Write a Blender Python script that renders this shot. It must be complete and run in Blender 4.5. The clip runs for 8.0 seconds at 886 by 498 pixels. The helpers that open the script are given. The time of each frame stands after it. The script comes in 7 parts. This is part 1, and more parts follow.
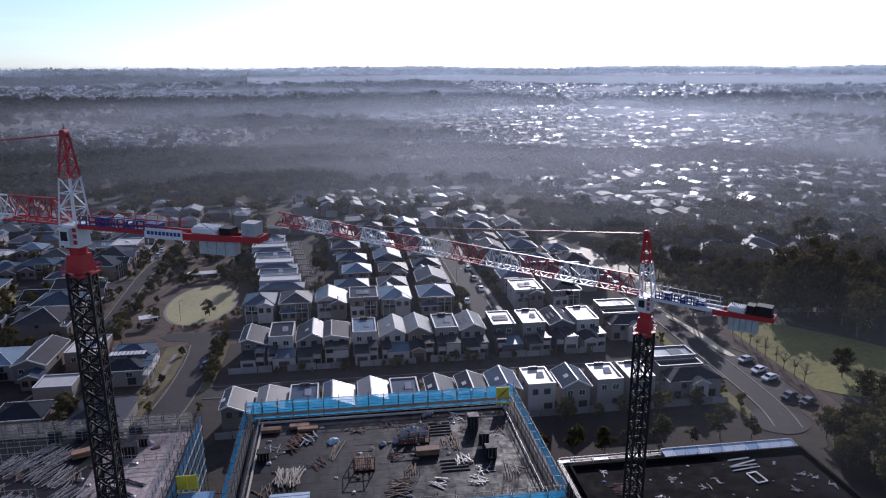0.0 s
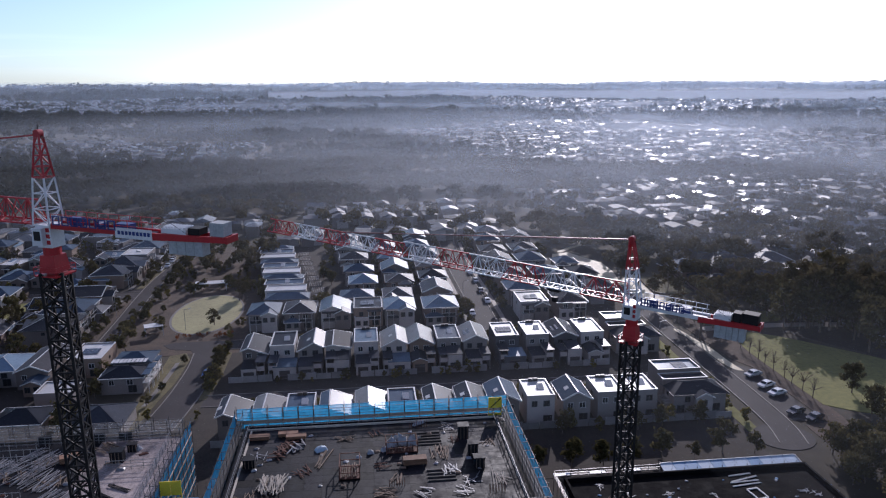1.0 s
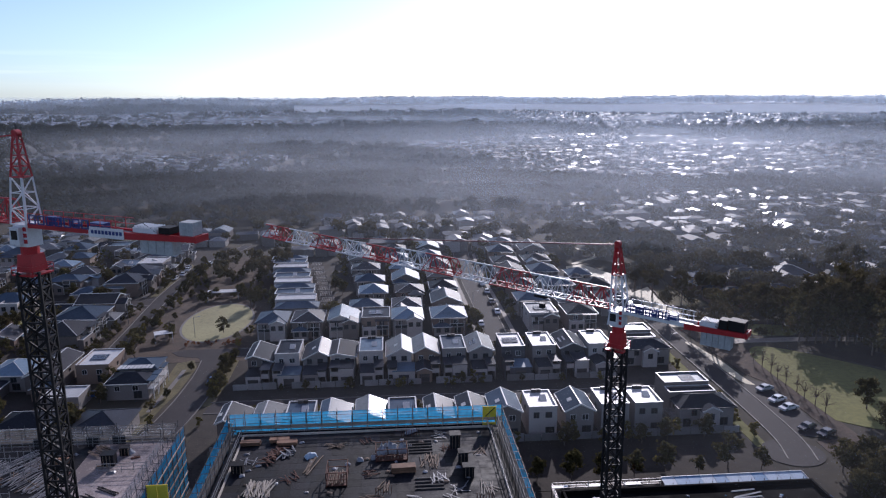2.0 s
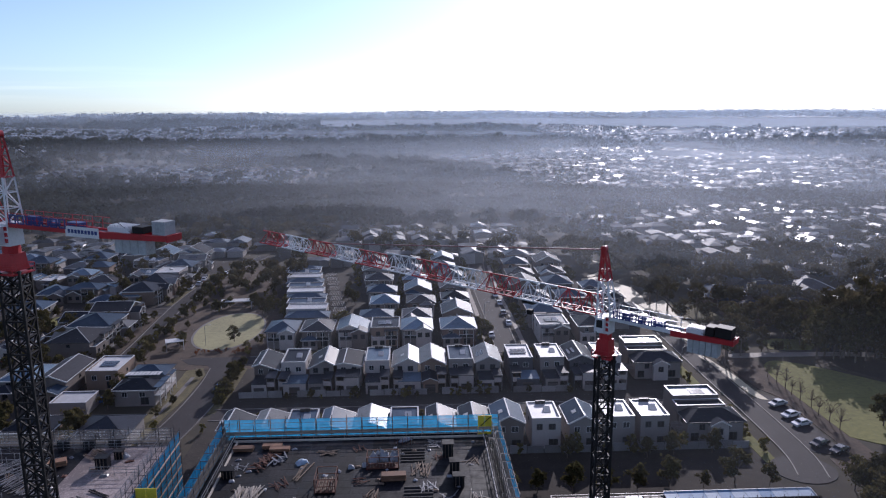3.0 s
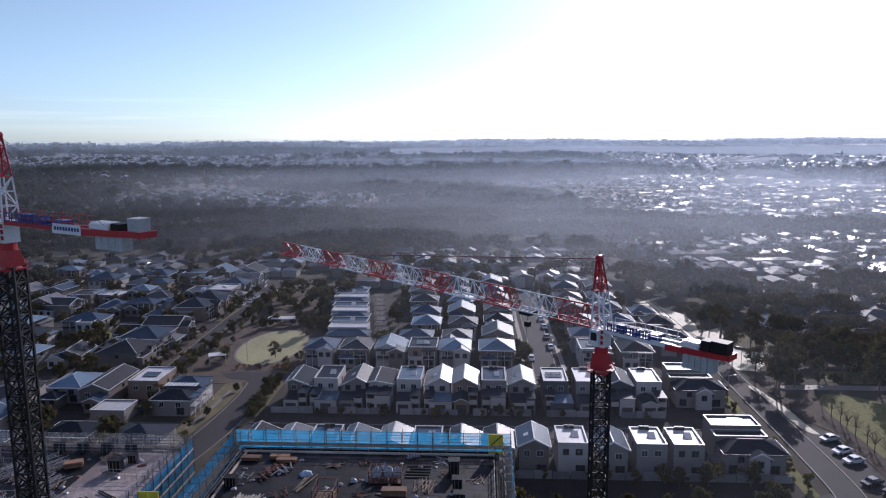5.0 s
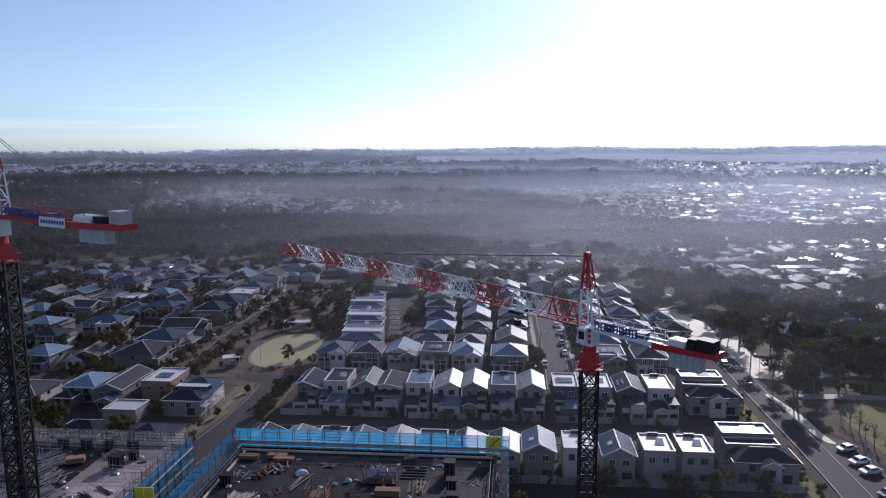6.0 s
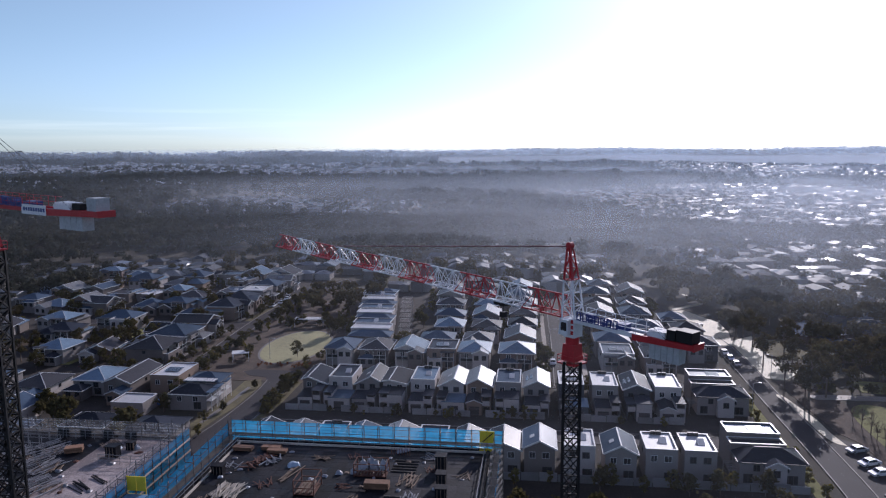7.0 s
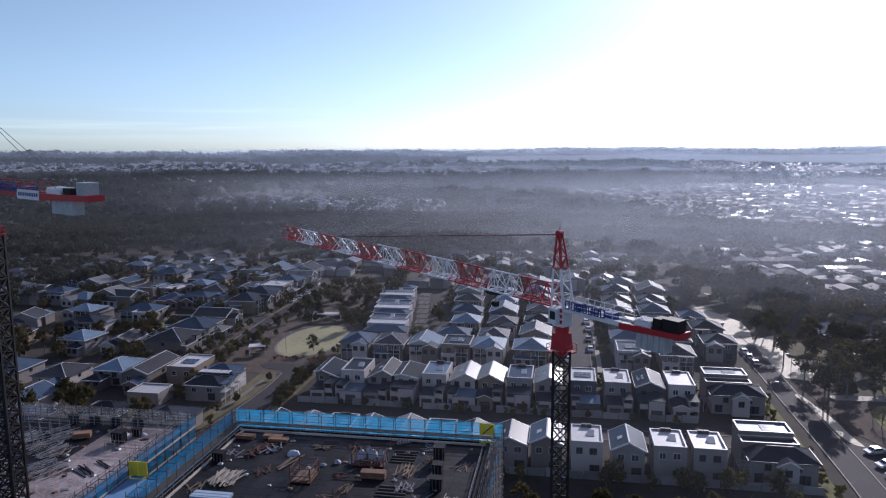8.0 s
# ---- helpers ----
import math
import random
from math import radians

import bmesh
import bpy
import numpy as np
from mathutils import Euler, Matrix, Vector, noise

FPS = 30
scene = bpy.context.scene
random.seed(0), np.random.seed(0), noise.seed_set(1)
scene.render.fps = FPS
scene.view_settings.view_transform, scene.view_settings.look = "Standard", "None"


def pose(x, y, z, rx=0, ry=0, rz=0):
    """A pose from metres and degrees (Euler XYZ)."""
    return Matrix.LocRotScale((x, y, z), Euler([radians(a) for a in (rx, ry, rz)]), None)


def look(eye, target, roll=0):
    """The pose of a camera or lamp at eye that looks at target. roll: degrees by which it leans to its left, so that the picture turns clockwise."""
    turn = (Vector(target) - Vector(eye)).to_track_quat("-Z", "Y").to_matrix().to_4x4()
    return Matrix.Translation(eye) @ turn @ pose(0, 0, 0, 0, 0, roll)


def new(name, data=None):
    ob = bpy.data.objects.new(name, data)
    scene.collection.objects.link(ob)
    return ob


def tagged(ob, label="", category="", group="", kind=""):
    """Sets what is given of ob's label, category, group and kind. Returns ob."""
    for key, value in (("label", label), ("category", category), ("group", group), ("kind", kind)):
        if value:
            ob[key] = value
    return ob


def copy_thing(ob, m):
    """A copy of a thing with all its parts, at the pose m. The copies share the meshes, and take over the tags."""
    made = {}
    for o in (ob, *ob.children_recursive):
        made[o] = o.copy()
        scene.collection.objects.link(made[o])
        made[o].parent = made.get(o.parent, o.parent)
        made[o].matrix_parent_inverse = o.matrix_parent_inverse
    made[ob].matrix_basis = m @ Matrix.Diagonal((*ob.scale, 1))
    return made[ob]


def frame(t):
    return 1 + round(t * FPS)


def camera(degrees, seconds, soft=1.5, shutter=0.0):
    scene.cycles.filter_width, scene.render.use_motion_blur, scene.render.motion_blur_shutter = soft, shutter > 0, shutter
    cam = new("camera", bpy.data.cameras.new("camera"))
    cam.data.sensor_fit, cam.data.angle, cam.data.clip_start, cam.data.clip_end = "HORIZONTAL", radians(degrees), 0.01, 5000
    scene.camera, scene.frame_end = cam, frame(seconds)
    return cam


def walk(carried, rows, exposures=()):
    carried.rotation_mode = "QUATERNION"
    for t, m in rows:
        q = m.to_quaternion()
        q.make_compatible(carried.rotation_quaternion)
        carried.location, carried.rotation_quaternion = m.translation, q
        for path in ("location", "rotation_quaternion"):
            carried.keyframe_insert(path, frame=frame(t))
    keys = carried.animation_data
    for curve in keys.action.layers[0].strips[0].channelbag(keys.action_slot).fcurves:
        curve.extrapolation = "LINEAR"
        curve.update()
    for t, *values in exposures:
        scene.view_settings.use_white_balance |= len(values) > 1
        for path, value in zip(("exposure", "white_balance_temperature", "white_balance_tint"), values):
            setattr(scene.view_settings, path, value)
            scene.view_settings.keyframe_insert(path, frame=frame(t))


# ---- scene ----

# ---------------------------------------------------------------- camera
LENS = 63.6
cam = camera(LENS, 8.0, soft=1.2)
# seconds, eye, pitch, yaw, roll
FLIGHT = [
    (0, (0.00, -0.00, 74.21), -14.57, -8.00, -0.26),
    (0.5, (2.27, -0.10, 73.53), -13.97, -7.23, -0.26),
    (1, (4.48, 0.06, 72.84), -13.39, -6.40, -0.28),
    (1.5, (6.91, 0.10, 72.19), -12.84, -5.38, -0.30),
    (3, (14.18, 0.32, 70.20), -11.13, -2.28, -0.39),
    (3.5, (16.44, 0.73, 69.54), -10.56, -1.02, -0.39),
    (4, (18.54, 0.97, 68.88), -9.98, 0.37, -0.38),
    (4.5, (20.81, 1.27, 68.24), -9.41, 1.88, -0.41),
    (5, (23.02, 1.54, 67.54), -8.86, 3.31, -0.41),
    (6.5, (29.64, 2.61, 65.51), -8.07, 6.45, -0.45),
    (7, (31.79, 2.98, 64.86), -8.07, 7.37, -0.45),
    (7.5, (33.98, 3.38, 64.18), -8.08, 8.48, -0.43),
    (8, (35.98, 3.66, 63.55), -8.09, 9.72, -0.41),
]
walk(cam, [(t, pose(*eye, 90 + pitch, 0, yaw) @ pose(0, 0, 0, 0, 0, roll)) for t, eye, pitch, yaw, roll in FLIGHT],
     exposures=[(0.0, 0.13, 5500, 21), (8.0, 0.10, 5500, 21)])

# ---------------------------------------------------------------- light
SUN_AZ, SUN_EL = 19.0, 22.0      # degrees east of +y, degrees above the horizon
world = bpy.data.worlds.new("world")
scene.world = world
world.use_nodes = True
wn = world.node_tree
sky = wn.nodes.new("ShaderNodeTexSky")
sky.sky_type = "NISHITA"
sky.sun_disc = False
sky.sun_elevation = radians(SUN_EL)
sky.sun_rotation = radians(SUN_AZ)
sky.air_density, sky.dust_density, sky.ozone_density = 0.8, 0.5, 1.5
# haze low in the sky takes the yellow out of it
tc = wn.nodes.new("ShaderNodeTexCoord")
sep = wn.nodes.new("ShaderNodeSeparateXYZ")
low = wn.nodes.new("ShaderNodeMapRange")
low.interpolation_type = "SMOOTHSTEP"
low.inputs["From Min"].default_value, low.inputs["From Max"].default_value = 0.0, 0.42
low.inputs["To Min"].default_value, low.inputs["To Max"].default_value = 1.0, 0.0
hz = wn.nodes.new("ShaderNodeMix")
hz.data_type, hz.blend_type = "RGBA", "MULTIPLY"
hz.inputs[7].default_value = (0.765, 0.945, 1.03, 1)
wn.links.new(tc.outputs["Generated"], sep.inputs[0]); wn.links.new(sep.outputs["Z"], low.inputs["Value"])
wn.links.new(low.outputs[0], hz.inputs[0]); wn.links.new(sky.outputs[0], hz.inputs[6])
high = wn.nodes.new("ShaderNodeMapRange")
high.interpolation_type = "SMOOTHSTEP"
high.inputs["From Min"].default_value, high.inputs["From Max"].default_value = 0.26, 0.6
warm = wn.nodes.new("ShaderNodeMix")
warm.data_type, warm.blend_type = "RGBA", "MULTIPLY"
warm.inputs[7].default_value = (1.2, 0.98, 1.0, 1)
wn.links.new(sep.outputs["Z"], high.inputs["Value"]); wn.links.new(high.outputs[0], warm.inputs[0])
streak = wn.nodes.new("ShaderNodeTexNoise")
streak.inputs["Scale"].default_value, streak.inputs["Detail"].default_value = 1.0, 5
smap = wn.nodes.new("ShaderNodeMapping")
smap.inputs["Scale"].default_value = (3.0, 3.0, 75.0)
wn.links.new(tc.outputs["Generated"], smap.inputs["Vector"]); wn.links.new(smap.outputs[0], streak.inputs["Vector"])


def ramp(source, lo, hi):
    """A soft step from 0 at lo to 1 at hi."""
    n = wn.nodes.new("ShaderNodeMapRange")
    n.interpolation_type = "SMOOTHSTEP"
    n.inputs["From Min"].default_value, n.inputs["From Max"].default_value = lo, hi
    wn.links.new(source, n.inputs["Value"])
    return n.outputs[0]


def times(a, b):
    n = wn.nodes.new("ShaderNodeMath")
    n.operation = "MULTIPLY"
    wn.links.new(a, n.inputs[0]); wn.links.new(b, n.inputs[1])
    return n.outputs[0]


cover = times(times(ramp(streak.outputs["Fac"], .44, .66), ramp(sep.outputs["X"], -.22, -.48)), times(ramp(sep.outputs["Z"], .004, .025), ramp(sep.outputs["Z"], .062, .038)))
cloud = wn.nodes.new("ShaderNodeMix")
cloud.data_type, cloud.blend_type = "RGBA", "MULTIPLY"
cloud.inputs[7].default_value = (1.20, 1.12, 1.08, 1)
wn.links.new(cover, cloud.inputs[0])
# the clear sky between the haze and the zenith is cyan rather than violet
clear = wn.nodes.new("ShaderNodeMix")
clear.data_type, clear.blend_type = "RGBA", "MULTIPLY"
clear.inputs[7].default_value = (0.93, 1.0, 0.90, 1)
wn.links.new(times(ramp(sep.outputs["Z"], .03, .17), ramp(sep.outputs["Z"], .5, .28)), clear.inputs[0])
pale = wn.nodes.new("ShaderNodeHueSaturation")
pale.inputs["Saturation"].default_value = 0.72
wn.links.new(hz.outputs[2], warm.inputs[6]); wn.links.new(warm.outputs[2], cloud.inputs[6]); wn.links.new(cloud.outputs[2], clear.inputs[6]); wn.links.new(clear.outputs[2], pale.inputs["Color"])
wn.links.new(pale.outputs[0], wn.nodes["Background"].inputs[0])
wn.nodes["Background"].inputs[1].default_value = 0.105
sun_lamp = bpy.data.lights.new("sun", "SUN")
sun_lamp.energy, sun_lamp.angle, sun_lamp.color = 3.3, radians(0.6), (1.0, 0.89, 0.76)
sun = new("sun", sun_lamp)
sd = Vector((math.sin(radians(SUN_AZ)) * math.cos(radians(SUN_EL)), math.cos(radians(SUN_AZ)) * math.cos(radians(SUN_EL)), math.sin(radians(SUN_EL))))
sun.matrix_world = look(tuple(sd * 300), (0, 0, 0))

# ---------------------------------------------------------------- materials
def material(name, base, rough=0.8, metal=0.0, spec=0.5, vary=0.25, scale=0.4, fine=6.0, bump=0.0, per_object=0.0, coat=0.0):
    """A surface with colour that wanders at two scales, and a fine relief."""
    m = bpy.data.materials.new(name)
    m.use_nodes = True
    nt = m.node_tree
    b = nt.nodes["Principled BSDF"]
    b.inputs["Roughness"].default_value = rough
    b.inputs["Metallic"].default_value = metal
    b.inputs["Specular IOR Level"].default_value = spec
    b.inputs["Coat Weight"].default_value = coat
    tc = nt.nodes.new("ShaderNodeNewGeometry")
    n1, n2 = nt.nodes.new("ShaderNodeTexNoise"), nt.nodes.new("ShaderNodeTexNoise")
    n1.inputs["Scale"].default_value, n1.inputs["Detail"].default_value = scale, 6
    n2.inputs["Scale"].default_value, n2.inputs["Detail"].default_value = fine, 4
    for n in (n1, n2):
        nt.links.new(tc.outputs["Position"], n.inputs["Vector"])
    add = nt.nodes.new("ShaderNodeMath"); add.operation = "ADD"
    nt.links.new(n1.outputs["Fac"], add.inputs[0]); nt.links.new(n2.outputs["Fac"], add.inputs[1])
    mr = nt.nodes.new("ShaderNodeMapRange")
    mr.inputs["From Min"].default_value, mr.inputs["From Max"].default_value = 0.65, 1.35
    mr.inputs["To Min"].default_value, mr.inputs["To Max"].default_value = 1 - vary, 1 + vary
    nt.links.new(add.outputs[0], mr.inputs["Value"])
    last = mr.outputs[0]
    if per_object:
        oi = nt.nodes.new("ShaderNodeObjectInfo")
        mo = nt.nodes.new("ShaderNodeMapRange")
        mo.inputs["To Min"].default_value, mo.inputs["To Max"].default_value = 1 - per_object, 1 + per_object
        nt.links.new(oi.outputs["Random"], mo.inputs["Value"])
        mu = nt.nodes.new("ShaderNodeMath"); mu.operation = "MULTIPLY"
        nt.links.new(last, mu.inputs[0]); nt.links.new(mo.outputs[0], mu.inputs[1])
        last = mu.outputs[0]
    mix = nt.nodes.new("ShaderNodeVectorMath"); mix.operation = "SCALE"
    mix.inputs[0].default_value = base[:3]
    nt.links.new(last, mix.inputs["Scale"])
    nt.links.new(mix.outputs[0], b.inputs["Base Color"])
    if bump:
        bp = nt.nodes.new("ShaderNodeBump")
        bp.inputs["Strength"].default_value, bp.inputs["Distance"].default_value = bump, 0.05
        nt.links.new(n2.outputs["Fac"], bp.inputs["Height"])
        nt.links.new(bp.outputs[0], b.inputs["Normal"])
    return m


def island_material(name, dark, light, rough=0.8, spec=0.3):
    """One surface whose separate pieces each take a tone between two colours."""
    m = bpy.data.materials.new(name)
    m.use_nodes = True
    nt = m.node_tree
    b = nt.nodes["Principled BSDF"]
    b.inputs["Roughness"].default_value, b.inputs["Specular IOR Level"].default_value = rough, spec
    g = nt.nodes.new("ShaderNodeNewGeometry")
    cr = nt.nodes.new("ShaderNodeValToRGB")
    cr.color_ramp.elements[0].color, cr.color_ramp.elements[1].color = (*dark, 1), (*light, 1)
    nt.links.new(g.outputs["Random Per Island"], cr.inputs[0])
    nt.links.new(cr.outputs[0], b.inputs["Base Color"])
    rr = nt.nodes.new("ShaderNodeMapRange")
    rr.inputs["To Min"].default_value, rr.inputs["To Max"].default_value = min(1, rough + .45), rough
    pw = nt.nodes.new("ShaderNodeMath"); pw.operation = "POWER"; pw.inputs[1].default_value = 3.5
    nt.links.new(g.outputs["Random Per Island"], pw.inputs[0]); nt.links.new(pw.outputs[0], rr.inputs["Value"])
    nt.links.new(rr.outputs[0], b.inputs["Roughness"])
    return m


def leaf_material(name, dark, light, through_light=0.5):
    """Foliage that lets some light through."""
    m = bpy.data.materials.new(name)
    m.use_nodes = True
    nt = m.node_tree
    nt.nodes.remove(nt.nodes["Principled BSDF"])
    out = nt.nodes["Material Output"]
    g = nt.nodes.new("ShaderNodeNewGeometry")
    oi = nt.nodes.new("ShaderNodeObjectInfo")
    ad = nt.nodes.new("ShaderNodeMath"); ad.operation = "ADD"
    nt.links.new(g.outputs["Random Per Island"], ad.inputs[0]); nt.links.new(oi.outputs["Random"], ad.inputs[1])
    hf = nt.nodes.new("ShaderNodeMath"); hf.operation = "MULTIPLY"; hf.inputs[1].default_value = 0.5
    nt.links.new(ad.outputs[0], hf.inputs[0])
    cr = nt.nodes.new("ShaderNodeValToRGB")
    cr.color_ramp.elements[0].color, cr.color_ramp.elements[1].color = (*dark, 1), (*light, 1)
    nt.links.new(hf.outputs[0], cr.inputs[0])
    d, t = nt.nodes.new("ShaderNodeBsdfDiffuse"), nt.nodes.new("ShaderNodeBsdfTranslucent")
    for n in (d, t):
        nt.links.new(cr.outputs[0], n.inputs["Color"])
    mx = nt.nodes.new("ShaderNodeMixShader"); mx.inputs[0].default_value = through_light
    nt.links.new(d.outputs[0], mx.inputs[1]); nt.links.new(t.outputs[0], mx.inputs[2])
    nt.links.new(mx.outputs[0], out.inputs["Surface"])
    return m


def cloth_material(name, color, holes=0.4, glow=0.6):
    """Thin woven mesh: part see-through, part lit from behind."""
    m = bpy.data.materials.new(name)
    m.use_nodes = True
    nt = m.node_tree
    nt.nodes.remove(nt.nodes["Principled BSDF"])
    out = nt.nodes["Material Output"]
    d, t, c = nt.nodes.new("ShaderNodeBsdfDiffuse"), nt.nodes.new("ShaderNodeBsdfTranslucent"), nt.nodes.new("ShaderNodeBsdfTransparent")
    for n in (d, t):
        n.inputs["Color"].default_value = (*color, 1)
    a, b = nt.nodes.new("ShaderNodeMixShader"), nt.nodes.new("ShaderNodeMixShader")
    a.inputs[0].default_value = glow
    g = nt.nodes.new("ShaderNodeNewGeometry")
    n1 = nt.nodes.new("ShaderNodeTexNoise"); n1.inputs["Scale"].default_value, n1.inputs["Detail"].default_value = 0.9, 5
    nt.links.new(g.outputs["Position"], n1.inputs["Vector"])
    mr = nt.nodes.new("ShaderNodeMapRange")
    mr.inputs["From Min"].default_value, mr.inputs["From Max"].default_value = 0.3, 0.7
    mr.inputs["To Min"].default_value, mr.inputs["To Max"].default_value = holes - 0.15, holes + 0.15
    nt.links.new(n1.outputs["Fac"], mr.inputs["Value"])
    nt.links.new(mr.outputs[0], b.inputs[0])
    nt.links.new(d.outputs[0], a.inputs[1]); nt.links.new(t.outputs[0], a.inputs[2])
    nt.links.new(a.outputs[0], b.inputs[1]); nt.links.new(c.outputs[0], b.inputs[2])
    nt.links.new(b.outputs[0], out.inputs["Surface"])
    return m


def deck_material(name, dark, light, per_object=0.0, spec=0.18, rough=(.45, .8)):
    """A working deck: dark stained formwork with dusty, scraped and dried patches."""
    m = bpy.data.materials.new(name)
    m.use_nodes = True
    nt = m.node_tree
    b = nt.nodes["Principled BSDF"]
    b.inputs["Specular IOR Level"].default_value = spec
    g = nt.nodes.new("ShaderNodeNewGeometry")
    ns = []
    for scale, detail, gain in ((0.06, 3, .5), (0.45, 8, .7), (3.2, 6, .65)):
        n = nt.nodes.new("ShaderNodeTexNoise")
        n.inputs["Scale"].default_value, n.inputs["Detail"].default_value, n.inputs["Roughness"].default_value = scale, detail, gain
        nt.links.new(g.outputs["Position"], n.inputs["Vector"])
        ns.append(n)
    a = nt.nodes.new("ShaderNodeMath"); a.operation = "ADD"
    nt.links.new(ns[0].outputs["Fac"], a.inputs[0]); nt.links.new(ns[1].outputs["Fac"], a.inputs[1])
    c = nt.nodes.new("ShaderNodeMath"); c.operation = "ADD"
    nt.links.new(a.outputs[0], c.inputs[0]); nt.links.new(ns[2].outputs["Fac"], c.inputs[1])
    cr = nt.nodes.new("ShaderNodeValToRGB")
    cr.color_ramp.elements[0].position, cr.color_ramp.elements[0].color = 0.47, (*dark, 1)
    cr.color_ramp.elements[1].position, cr.color_ramp.elements[1].color = 0.68, (*light, 1)
    th = nt.nodes.new("ShaderNodeMath"); th.operation = "DIVIDE"; th.inputs[1].default_value = 3.0
    nt.links.new(c.outputs[0], th.inputs[0]); nt.links.new(th.outputs[0], cr.inputs[0])
    oi = nt.nodes.new("ShaderNodeObjectInfo")
    mo = nt.nodes.new("ShaderNodeMapRange")
    mo.inputs["To Min"].default_value, mo.inputs["To Max"].default_value = 1 - per_object, 1 + per_object
    nt.links.new(oi.outputs["Random"], mo.inputs["Value"])
    sc = nt.nodes.new("ShaderNodeVectorMath"); sc.operation = "SCALE"
    nt.links.new(cr.outputs[0], sc.inputs[0]); nt.links.new(mo.outputs[0], sc.inputs["Scale"])
    nt.links.new(sc.outputs[0], b.inputs["Base Color"])
    mr = nt.nodes.new("ShaderNodeMapRange")
    mr.inputs["From Min"].default_value, mr.inputs["From Max"].default_value = .35, .65
    mr.inputs["To Min"].default_value, mr.inputs["To Max"].default_value = rough
    nt.links.new(ns[1].outputs["Fac"], mr.inputs["Value"]); nt.links.new(mr.outputs[0], b.inputs["Roughness"])
    bp = nt.nodes.new("ShaderNodeBump")
    bp.inputs["Strength"].default_value, bp.inputs["Distance"].default_value = .3, .05
    nt.links.new(ns[2].outputs["Fac"], bp.inputs["Height"]); nt.links.new(bp.outputs[0], b.inputs["Normal"])
    return m


def sheet_metal(name, base, rough=0.38, spec=0.2):
    """Painted steel roof sheeting, with ribs and dull patches."""
    m = material(name, base, rough=rough, spec=spec, vary=0.22, scale=0.25, fine=2.0, per_object=0.3)
    return m


